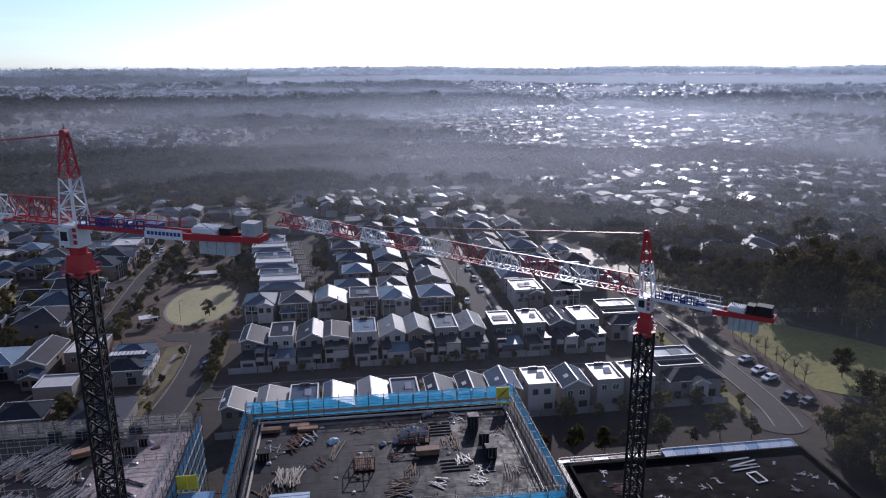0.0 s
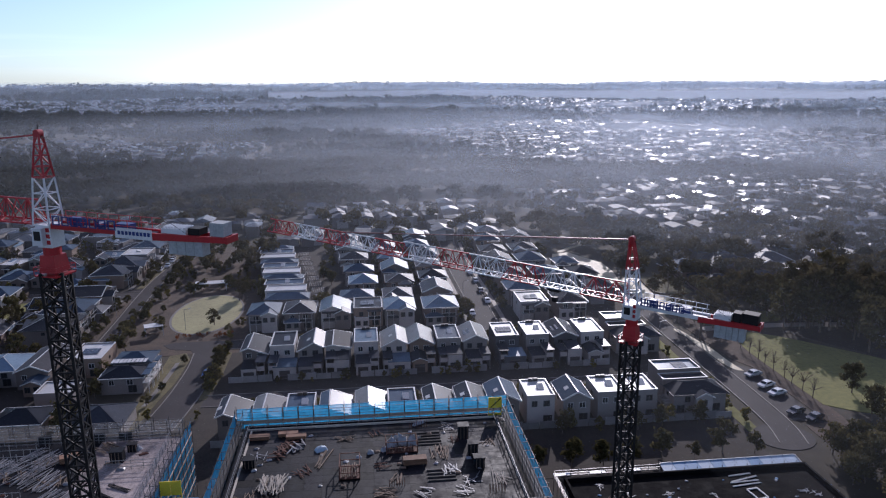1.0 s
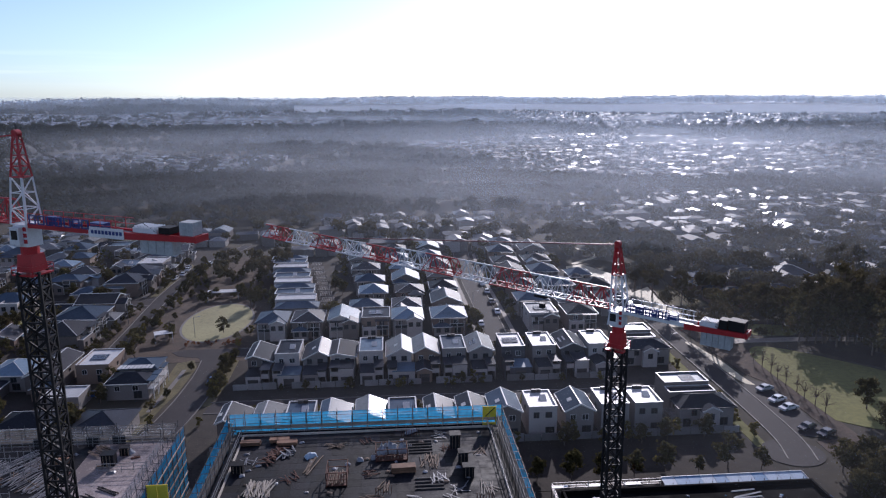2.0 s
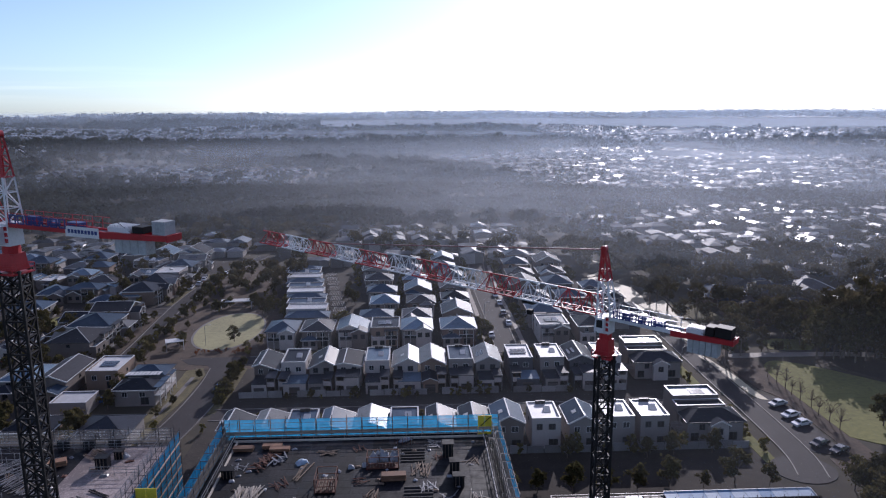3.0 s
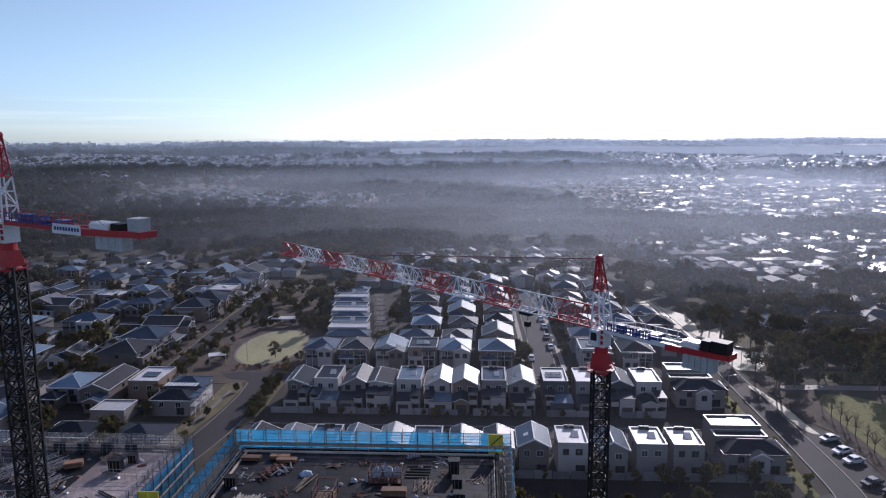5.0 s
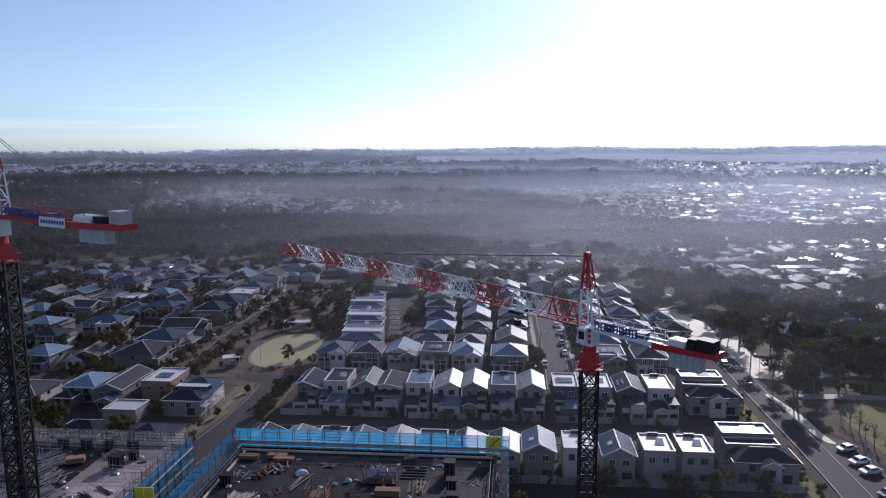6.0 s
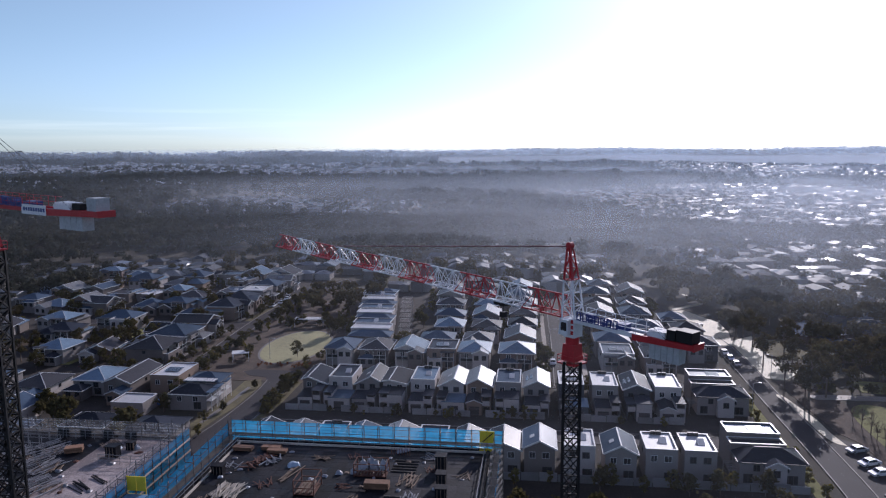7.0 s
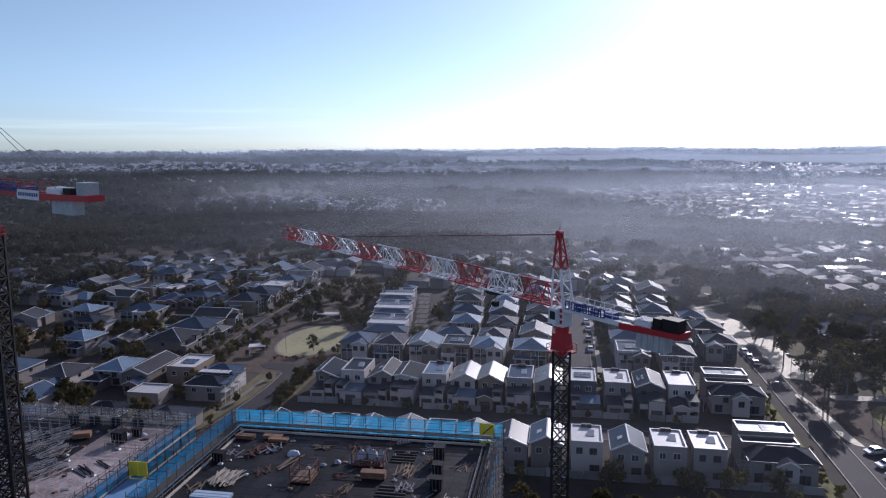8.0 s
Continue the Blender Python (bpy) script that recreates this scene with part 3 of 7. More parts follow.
patch("park_lawn_back", smooth_line([(118, 197), (130, 196), (133, 204), (120, 206), (118, 197)]), M["lawn"], 0.05, "sunlit strip of green park lawn", "lawn")
patch("gravel_lot", [(78.6, 268), (83.4, 288.3), (91, 291), (97, 277), (99.6, 271.5), (99.6, 258), (97.5, 246), (96.6, 240), (89.4, 240), (88.2, 252), (85, 262)], M["sand"], 0.047, "pale gravel lot at the end of the street", "ground")
patch("gravel_verge", [(96.6, 240), (97.5, 246), (105.8, 253), (103.6, 228), (111, 224.5), (107, 212), (101.8, 205.5), (96.6, 206.5), (96.6, 224)], M["sand"], 0.032, "pale sandy ground under the gum trees", "ground")
patch("gravel_patch", [(104.2, 228.5), (111, 225.2), (118, 228), (116, 246), (108, 250), (106.2, 253)], M["verge"], 0.02, "dry bare ground beside the gravel lot", "ground")
patch("park_trail", smooth_line([(88, 291), (94, 297), (103, 307), (98, 322), (96.4, 322), (101, 307.5), (93, 299), (87, 293), (88, 291)]), M["sand"], 0.045, "pale winding park trail", "footpath")
patch("lane_west", [(-79.4, 196), (-78.0, 196), (-77.6, 243), (-79.0, 243)], M["kerb"], 0.060, "narrow pale lane in front of the houses", "road")
patch("lane_west_far", [(-80.2, 256), (-78.8, 256), (-77.4, 310), (-78.9, 310)], M["kerb"], 0.060, "narrow pale lane in front of the houses", "road")
patch("median_west", [(-77.4, 196), (-72.8, 196), (-74.6, 242), (-77.0, 243)], M["garden"], 0.05, "mulched median planted with small trees", "ground")
patch("median_far", [(-77.4, 256), (-75.2, 256), (-73.4, 304), (-76.0, 308)], M["verge"], 0.05, "dry grass median planted with small trees", "ground")
patch("turning_head", ellipse(-71, 317, 9, 7), M["asphalt"], 0.052, "rounded asphalt junction", "road")
patch("junction_west", [(-82, 246.5), (-74.5, 243.5), (-69, 238), (-68.2, 250), (-69.6, 262), (-75, 257), (-82, 253.8)], M["asphalt"], 0.057, "wide grey asphalt junction", "road")
patch("garden_west", [(-114, 198), (-109, 198), (-105, 244), (-111, 244)], M["lawn"], 0.03, "sunlit strip of garden grass between houses", "lawn")
patch("verge_street", [(84.0, 130), (86.6, 130), (87.4, 190), (84.8, 190)], M["lawn"], 0.05, "strip of green verge grass beside the street", "lawn")
patch("culdesac", ellipse(90.0, 127.0, 6.2, 5.6), M["asphalt"], 0.055, "rounded asphalt end of the street", "road")
patch("site_ground", [(-75, 40), (88, 40), (88, 117), (-75, 117)], M["soil"], 0.004, "bare building site ground between the buildings", "ground")


# ---------------------------------------------------------------- houses
def pane_mesh(w, h):
    return Mesh().box(-w / 2, w / 2, -0.015, 0.015, 0, h)


def frame_mesh(w, h, t=0.07):
    me = Mesh()
    me.box(-w / 2 - t, w / 2 + t, -0.05, 0.04, -t, 0).box(-w / 2 - t, w / 2 + t, -0.05, 0.04, h, h + t)
    me.box(-w / 2 - t, -w / 2, -0.05, 0.04, 0, h).box(w / 2, w / 2 + t, -0.05, 0.04, 0, h)
    me.box(-0.03, 0.03, -0.04, 0.03, 0, h)
    return me


WINDOW_DATA = {}


def window(house, x, y, z, w, h, turn, dark=True):
    """A window with its frame; turn: degrees, 0 faces -y."""
    key = (w, h, dark)
    if key not in WINDOW_DATA:
        a, b = pane_mesh(w, h).data("window_pane"), frame_mesh(w, h).data("window")
        a.materials.append(M["glass"]); b.materials.append(M["frame_dark" if dark else "frame_white"])
        WINDOW_DATA[key] = (a, b)
    a, b = WINDOW_DATA[key]
    fr = part("window", b, None, house)
    fr.matrix_basis = pose(x, y, z, 0, 0, turn)
    part("pane", a, None, fr)


def gable(w, d, h, pitch, over=0.4, ridge=0.0, thick=0.16):
    """Roof with its ridge along y (moved sideways by ridge) over a body w x d."""
    x0, x1, y0, y1 = -w / 2 - over, w / 2 + over, -over, d + over
    top = h + (min(ridge - x0, x1 - ridge)) * pitch
    za, zb = top - (ridge - x0) * pitch, top - (x1 - ridge) * pitch
    left, right = Mesh(), Mesh()
    t = thick
    left.hexa([(x0, y0, za), (ridge, y0, top), (ridge, y1, top), (x0, y1, za), (x0, y0, za + t), (ridge, y0, top + t), (ridge, y1, top + t), (x0, y1, za + t)])
    right.hexa([(ridge, y0, top), (x1, y0, zb), (x1, y1, zb), (ridge, y1, top), (ridge, y0, top + t), (x1, y0, zb + t), (x1, y1, zb + t), (ridge, y1, top + t)])
    return left, right, top, za, zb


def hip(w, d, h, pitch, over=0.5, thick=0.15):
    x0, x1, y0, y1 = -w / 2 - over, w / 2 + over, -over, d + over
    z = h - over * pitch
    me = Mesh()
    if (x1 - x0) <= (y1 - y0):
        r = (x1 - x0) / 2
        a, b = (0, y0 + r, z + r * pitch), (0, y1 - r, z + r * pitch)
        if b[1] - a[1] < 0.2:
            b = (0, a[1] + 0.2, a[2])
        q = [(x0, y0, z), (x1, y0, z), (x1, y1, z), (x0, y1, z)]
        me.poly(q[0], q[1], a).poly(q[1], q[2], b, a).poly(q[2], q[3], b).poly(q[3], q[0], a, b)
    else:
        r = (y1 - y0) / 2
        a, b = (x0 + r, y0 + r, z + r * pitch), (x1 - r, y0 + r, z + r * pitch)
        q = [(x0, y0, z), (x1, y0, z), (x1, y1, z), (x0, y1, z)]
        me.poly(q[0], q[1], b, a).poly(q[1], q[2], b).poly(q[2], q[3], a, b).poly(q[3], q[0], a)
    me.poly(q[3], q[2], q[1], q[0])
    rim = Mesh()
    for (ax, ay), (bx, by) in (((x0, y0), (x1, y0)), ((x1, y0), (x1, y1)), ((x1, y1), (x0, y1)), ((x0, y1), (x0, y0))):
        rim.beam((ax, ay, z - 0.03), (bx, by, z - 0.03), 0.14, 0.2)
    caps = Mesh()
    for p, e in ((q[0], a), (q[1], b if (x1 - x0) > (y1 - y0) else a), (q[2], b), (q[3], a if (x1 - x0) > (y1 - y0) else b), (a, b)):
        caps.beam((p[0], p[1], p[2] + 0.03), (e[0], e[1], e[2] + 0.03), 0.16, 0.08)
    return me, rim, caps, z + r * pitch


def solar_array(house, n, m, at, slope_x=0.0, slope_y=0.0):
    for i in range(n):
        for j in range(m):
            o = part("solar_panel", SOLAR, None, house)
            x, y, z = at
            dx, dy = i * 1.05, j * 1.7
            o.matrix_basis = Matrix.Translation((x + dx, y + dy, z + dx * slope_x + dy * slope_y)) @ Matrix(((1, 0, 0, 0), (0, 1, 0, 0), (slope_x, slope_y, 1, 0), (0, 0, 0, 1)))


SOLAR = Mesh().box(0, 1.0, 0, 1.62, 0.05, 0.09).data("solar_panel")
SOLAR.materials.append(M["solar"])


def aircon(house, x, y, z):
    me = Mesh().box(x - 0.5, x + 0.5, y - 0.25, y + 0.25, z, z + 0.75)
    for k in range(4):
        me.box(x - 0.42, x + 0.42, y - 0.28, y - 0.252, z + 0.1 + k * 0.15, z + 0.16 + k * 0.15)
    part("air_conditioner", me, M["garage"], house, "dark boxed roof air conditioner")


def house(m, w, d, h, roof, wall, cover, label, wing="garage", pitch=0.36, ridge=0.0, extras=(), group="", windows=True, side=1, rnd=0):
    """A house: its base middle of the camera-side wall at m, body w x d, wall height h."""
    ho = thing("house", m, label, "house", group)
    far = (m.translation.y if isinstance(m, Matrix) else m[1]) > 250
    wm, rm = WALLS[wall], ROOFS[cover]
    tr = M["frame_white"]
    body = Mesh()
    z_top = h
    if roof == "flat":
        body.box(-w / 2, w / 2, 0, d, 0, h)
        par = Mesh()
        t, ph = 0.22, 0.55
        par.box(-w / 2, w / 2, 0, t, h, h + ph).box(-w / 2, w / 2, d - t, d, h, h + ph)
        par.box(-w / 2, -w / 2 + t, t, d - t, h, h + ph).box(w / 2 - t, w / 2, t, d - t, h, h + ph)
        part("parapet", par, wm, ho)
        cap = Mesh()
        cap.box(-w / 2 - .04, w / 2 + .04, -.04, t + .04, h + ph, h + ph + .05).box(-w / 2 - .04, w / 2 + .04, d - t - .04, d + .04, h + ph, h + ph + .05)
        cap.box(-w / 2 - .04, -w / 2 + t + .04, t + .04, d - t - .04, h + ph, h + ph + .05).box(w / 2 - t - .04, w / 2 + .04, t + .04, d - t - .04, h + ph, h + ph + .05)
        part("coping", cap, tr, ho, "white parapet coping")
        part("roof", Mesh().hexa([(-w / 2 + t, t, h), (w / 2 - t, t, h), (w / 2 - t, d - t, h), (-w / 2 + t, d - t, h),
                                  (-w / 2 + t, t, h + .08), (w / 2 - t, t, h + .08), (w / 2 - t, d - t, h + .3), (-w / 2 + t, d - t, h + .3)]),
             M["membrane"] if cover == 2 else rm, ho, "flat roof deck behind a parapet")
        if rnd % 3 != 1:
            part("roof_hatch", Mesh().hexa([(.1, d * .4, h + .1), (1.5, d * .4, h + .1), (1.5, d * .4 + 1.8, h + .15), (.1, d * .4 + 1.8, h + .15),
                                        (.1, d * .4, h + .3), (1.5, d * .4, h + .3), (1.5, d * .4 + 1.8, h + .95), (.1, d * .4 + 1.8, h + .95)]), M["membrane"], ho, "raised pale roof hatch")
    elif roof == "gable":
        left, right, top, za, zb = gable(w, d, h, pitch, ridge=ridge)
        body.box(-w / 2, w / 2, 0, d, 0, min(za, zb))
        lo = min(za, zb)
        zl, zr = top - (ridge + w / 2) * pitch, top - (w / 2 - ridge) * pitch
        k = len(body.v)
        for y in (0, d):
            body.v += [(-w / 2, y, lo), (w / 2, y, lo), (w / 2, y, zr), (ridge, y, top), (-w / 2, y, zl)]
        body.f += [(k, k + 1, k + 2, k + 3, k + 4), (k + 9, k + 8, k + 7, k + 6, k + 5), (k + 1, k + 6, k + 7, k + 2), (k, k + 4, k + 9, k + 5)]
        roof_l = part("roof", left, rm, ho)
        part("roof", right, rm, ho)
        for y in (-0.46, d + 0.46):
            bb = Mesh().beam((-w / 2 - .4, y, za + .04), (ridge, y, top + .04), 0.16, 0.30).beam((ridge, y, top + .04), (w / 2 + .4, y, zb + .04), 0.16, 0.30)
            part("barge_board", bb, tr, ho, "white painted barge board")
        part("ridge_cap", Mesh().beam((ridge, -.45, top + .2), (ridge, d + .45, top + .2), 0.26, 0.08), tr, ho)
        for x, z in ((-w / 2 - .44, za), (w / 2 + .44, zb)):
            part("gutter", Mesh().beam((x, -.42, z + .04), (x, d + .42, z + .04), .16, .18), tr, ho)
        z_top = top
    else:
        me, rim, caps, top = hip(w, d, h, pitch)
        body.box(-w / 2, w / 2, 0, d, 0, h - 0.05)
        part("roof", me, rm, ho)
        part("gutter", rim, tr if rnd % 2 else M["frame_dark"], ho)
        part("ridge_cap", caps, tr if cover in (3, 4) else rm, ho)
        z_top = top
    part("wall", body, wm, ho)
    if windows and h > 4:
        zu = h - 2.0
        window(ho, -w * .24, -0.02, zu, 1.1, 1.2, 0, rnd % 3 == 0)
        window(ho, w * .2, -0.02, zu, 1.3, 1.2, 0, rnd % 3 == 0)
        for s in () if far else (-1, 1):
            window(ho, s * (w / 2 + .02), d * .5, zu + .3, 0.9, 0.8, 90 * s, True)
        window(ho, w * .25, -0.02, 0.5, 1.8, 1.7, 0)
    if "belt" in extras:
        part("render_band", Mesh().box(-w / 2 - .06, w / 2 + .06, -.06, d + .06, 2.9, 3.1), tr, ho, "pale render band between the storeys")
    if "solar" in extras:
        if roof == "flat":
            solar_array(ho, 4, 2, (-2.2, d * .35, h + .3), 0, .06)
        elif roof == "gable":
            zs = z_top - pitch * 0.6 + .2
            solar_array(ho, 2, 2, (ridge - 2.8, d * .3, zs - pitch * 2.2), pitch, 0)
    if "skylight" in extras and roof == "gable":
        o = part("skylight", Mesh().box(-.5, .5, -.7, .7, .0, .1), M["membrane"], ho, "pale roof skylight")
        o.matrix_basis = Matrix.Translation((ridge - w * .25, d * .4, z_top - pitch * w * .25 + .17)) @ Matrix.Rotation(-math.atan(pitch), 4, "Y")
    if "aircon" in extras:
        if roof == "flat":
            for x in (-.55, .55):
                aircon(ho, x, d - .62, h + .28)
        else:
            aircon(ho, -w * .15, d * .55, h + .9)
    return ho


def annex(ho, x, y, w, d, h, roof, wall, cover, pitch=.42, windows=2, z0=0.0, rnd=0):
    """A lower or upper block joined to a house: its own walls, roof, trim and windows."""
    at = pose(x, y, 0)
    def put(name, me, mat, label=""):
        o = part(name, me, mat, ho, label)
        o.matrix_basis = at
        return o
    put("wall", Mesh().box(-w / 2, w / 2, 0, d, z0, h), WALLS[wall])
    if roof == "hip":
        me, rim, caps, top = hip(w, d, h, pitch, over=.4)
        put("roof", me, ROOFS[cover]); put("gutter", rim, M["frame_white" if rnd % 2 else "frame_dark"]); put("ridge_cap", caps, ROOFS[cover])
    elif roof == "gable":
        l, r, top, za, zb = gable(w, d, h, pitch, over=.35)
        put("roof", l, ROOFS[cover]); put("roof", r, ROOFS[cover])
        put("gable_wall", Mesh().poly((-w / 2, -.005, h - .2), (w / 2, -.005, h - .2), (w / 2, -.005, top - w / 2 * pitch), (0, -.005, top), (-w / 2, -.005, top - w / 2 * pitch)), WALLS[wall])
        put("barge_board", Mesh().beam((-w / 2 - .35, -.4, za + .05), (0, -.4, top + .05), .08, .26).beam((0, -.4, top + .05), (w / 2 + .35, -.4, zb + .05), .08, .26), M["frame_white"])
    else:
        put("roof", Mesh().box(-w / 2 + .2, w / 2 - .2, .2, d - .2, h, h + .12), ROOFS[cover])
        p = Mesh().box(-w / 2 - .02, w / 2 + .02, -.02, .2, h, h + .5).box(-w / 2 - .02, w / 2 + .02, d - .2, d + .02, h, h + .5)
        p.box(-w / 2 - .02, -w / 2 + .2, .2, d - .2, h, h + .5).box(w / 2 - .2, w / 2 + .02, .2, d - .2, h, h + .5)
        put("parapet", p, WALLS[wall])
        c = Mesh().box(-w / 2 - .06, w / 2 + .06, -.06, .24, h + .5, h + .56).box(-w / 2 - .06, w / 2 + .06, d - .24, d + .06, h + .5, h + .56)
        c.box(-w / 2 - .06, -w / 2 + .24, .24, d - .24, h + .5, h + .56).box(w / 2 - .24, w / 2 + .06, .24, d - .24, h + .5, h + .56)
        put("coping", c, M["frame_white"])
    for k in range(windows):
        window(ho, x - w * .25 + k * w * .5 / max(1, windows - 1) if windows > 1 else x, y - .02, max(z0, h - 2.2) + .3, 1.2, 1.3, 0)


def balcony(ho, x, y, z, w, d):
    """A slab with posts and a pale rail."""
    part("balcony_slab", Mesh().box(x - w / 2, x + w / 2, y - d, y, z - .2, z), M["fence"], ho)
    for k in range(3):
        px = x - w / 2 + .1 + k * (w - .2) / 2
        part("balcony_post", Mesh().box(px - .06, px + .06, y - d + .03, y - d + .15, 0, z + 2.4), M["frame_white"], ho)
    part("balcony_rail", Mesh().box(x - w / 2, x + w / 2, y - d + .05, y - d + .11, z + .95, z + 1.03), M["frame_white"], ho)
    part("balcony_glass", Mesh().box(x - w / 2 + .05, x + w / 2 - .05, y - d + .07, y - d + .09, z + .1, z + .95), M["glass"], ho)
    part("balcony_roof", Mesh().box(x - w / 2 - .2, x + w / 2 + .2, y - d - .2, y, z + 2.4, z + 2.55), ROOFS[3], ho)


def wing(m, w, d, h, roof, wall, cover, label, door=True, group="rear garages"):
    """A one-storey garage or wing with a roller door that faces the lane."""
    ga = thing("garage", m, label, "garage", group)
    body = Mesh().box(-w / 2, w / 2, 0, d, 0, h)
    part("wall", body, WALLS[wall], ga)
    if roof == "flat":
        part("roof", Mesh().hexa([(-w / 2 - .1, -.1, h), (w / 2 + .1, -.1, h), (w / 2 + .1, d, h), (-w / 2 - .1, d, h),
                                  (-w / 2 - .1, -.1, h + .14), (w / 2 + .1, -.1, h + .14), (w / 2 + .1, d, h + .34), (-w / 2 - .1, d, h + .34)]), ROOFS[cover], ga)
    else:
        left, right, top, za, zb = gable(w, d, h, 0.4, over=.3)
        part("roof", left, ROOFS[cover], ga); part("roof", right, ROOFS[cover], ga)
        part("gable_wall", Mesh().poly((-w / 2, -.01, h - .1), (w / 2, -.01, h - .1), (0, -.01, top)), WALLS[wall], ga)
        part("barge_board", Mesh().beam((-w / 2 - .3, -.35, za + .05), (0, -.35, top + .05), .08, .2).beam((0, -.35, top + .05), (w / 2 + .3, -.35, zb + .05), .08, .2), M["frame_white"], ga)
    if door:
        dw = min(w - .9, 2.6)
        rd = part("roller_door", Mesh().box(-dw / 2, dw / 2, -.03, -.005, .03, 2.25), M["garage"], ga, "ribbed roller door darkened to read as an open recess")
        for k in range(6):
            part("slat", Mesh().box(-dw / 2 + .02, dw / 2 - .02, -.06, -.032, .05 + k * .37, .38 + k * .37), M["garage"], rd)
    return ga


def side_yard(x, y, w, h, wall):
    """A narrow two-storey return beside the garage: wall, flat roof, deep-set opening with a rail."""
    b = thing("rear_porch", (x, y, 0), WSAY[wall] + " rear porch with a balcony over a dark opening", "porch", "rear porches")
    part("wall", Mesh().box(-w / 2, -w / 2 + .2, 0, 5.2, 0, h).box(w / 2 - .2, w / 2, 0, 5.2, 0, h), WALLS[wall], b)
    part("balcony_slab", Mesh().box(-w / 2 + .2, w / 2 - .2, .1, 5.2, 2.5, 2.72), M["fence"], b)
    part("balcony_wall", Mesh().box(-w / 2 + .2, w / 2 - .2, .02, .16, 2.3, 3.5), WALLS[0], b)
    part("roof", Mesh().box(-w / 2 - .15, w / 2 + .15, -.2, 5.2, h, h + .14), ROOFS[1], b)
    return b


WSAY = ["white rendered", "pale grey rendered", "warm grey rendered", "beige brick", "charcoal clad", "brown brick"]

# ---------------------------------------------------------------- the three rows nearest the site
R = random.Random(4)
PITCH = 7.3
# middle, wall height, roof, wall, cover, pitch, ridge shift, extras
ROW_C = [
    (-23.6, 5.9, "gable", 2, 1, .42, -1.6, ("skylight",)), (-16.4, 5.8, "gable", 1, 2, .30, -1.2, ()), (-10.0, 5.9, "flat", 1, 0, .3, 0, ("aircon",)),
    (-2.6, 5.9, "gable", 0, 0, .36, -1.4, ()), (4.8, 5.9, "gable", 1, 2, .40, -0.6, ()), (11.4, 5.9, "flat", 3, 0, .3, 0, ()), (19.4, 5.8, "gable", 0, 1, .42, -1.0, ("skylight",)),
    (26.4, 5.8, "gable", 1, 1, .40, -.5, ("skylight",)), (33.2, 6.0, "gable", 2, 0, .48, 0.0, ("skylight",)), (41.0, 6.4, "flat", 0, 2, .3, 0, ("aircon",)),
    (48.9, 5.6, "gable", 1, 0, .50, 0.0, ("skylight",)), (56.6, 6.4, "flat", 1, 2, .3, 0, ("aircon",)), (63.9, 6.4, "flat", 1, 2, .3, 0, ("aircon",)),
]
SAY = {"gable": "gabled", "flat": "flat-roofed", "hip": "hip-roofed"}
CSAY = ["steel roof in sky-tinted blue-grey", "charcoal steel roof", "pale roof", "mid-grey tiled roof", "steel roof in sky-tinted pale blue"]


def say(roof, wall, cover):
    return "two-storey " + WSAY[wall] + " " + SAY[roof] + " house with a " + CSAY[cover]


for i, (u, h, roof, wall, cover, pitch, ridge, extras) in enumerate(ROW_C):
    house((u, 138.2, 0), 6.0, 8.6, h, roof, wall, cover, say(roof, wall, cover), pitch=pitch, ridge=ridge, extras=extras, group="row houses beside the site", rnd=i)
ROW_B = [
    (-24.3, 5.8, "gable", 2, 1, .36, -1.6, ()), (-17.4, 6.2, "flat", 0, 1, .34, 0, ()), (-10.3, 5.8, "gable", 1, 1, .52, 0.9, ("skylight",)), (-3.2, 5.9, "gable", 0, 3, .20, -1.4, ()),
    (4.0, 6.2, "flat", 0, 4, .3, 0, ("aircon",)), (11.3, 5.8, "gable", 0, 2, .50, 0.7, ("skylight",)), (18.4, 5.8, "gable", 3, 2, .50, -0.4, ()), (25.6, 6.2, "flat", 1, 0, .3, 0, ("aircon",)),
    (32.6, 5.8, "gable", 1, 2, .46, 0.2, ("solar",)), (41.2, 6.2, "flat", 4, 2, .3, 0, ("solar",)), (49.4, 6.2, "flat", 1, 2, .3, 0, ("aircon",)), (57.0, 5.8, "gable", 4, 1, .42, 0, ("solar",)), (64.4, 6.3, "flat", 0, 2, .3, 0, ("aircon",)),
]
for i, (u, h, roof, wall, cover, pitch, ridge, extras) in enumerate(ROW_B):
    house((u, 175.6, 0), 6.2, 10.6, h, roof, wall, cover, say(roof, wall, cover), pitch=pitch, ridge=ridge, extras=extras, group="row houses behind the lane", rnd=i + 1)
    k = i % 4
    g = "gable" if i in (6, 12) else "flat"
    wing((u + (1.0 if k % 2 else -.9), 169.8, 0), 3.6 if k != 1 else 5.6, 5.6, 3.1 if k != 3 else 4.4, g, 0 if k in (0, 3) else wall, 4 if k == 1 else 1, (WSAY[0] if k in (0, 3) else WSAY[wall]) + " rear garage with a roller door as dark as a recess")
    side_yard(u + (-1.9 if k % 2 else 2.0), 170.2, 2.2, 4.6 - .3 * (i % 3), wall)
for v, a, b in ((168.9, -30, 70), (136.6, -28, 86)):
    wl = thing("garden_wall", (0, v, 0), "low pale rendered wall along the lane", "wall", "", "structure")
    n = int((b - a) / 3.6)
    for k in range(n):
        if (k * 7) % 5 == 1 and v > 150:
            continue
        part("wall_panel", Mesh().box(a + k * 3.6, a + k * 3.6 + 3.45, -.1, .1, 0, 1.5 + .15 * (k % 3)), M["fence"], wl)

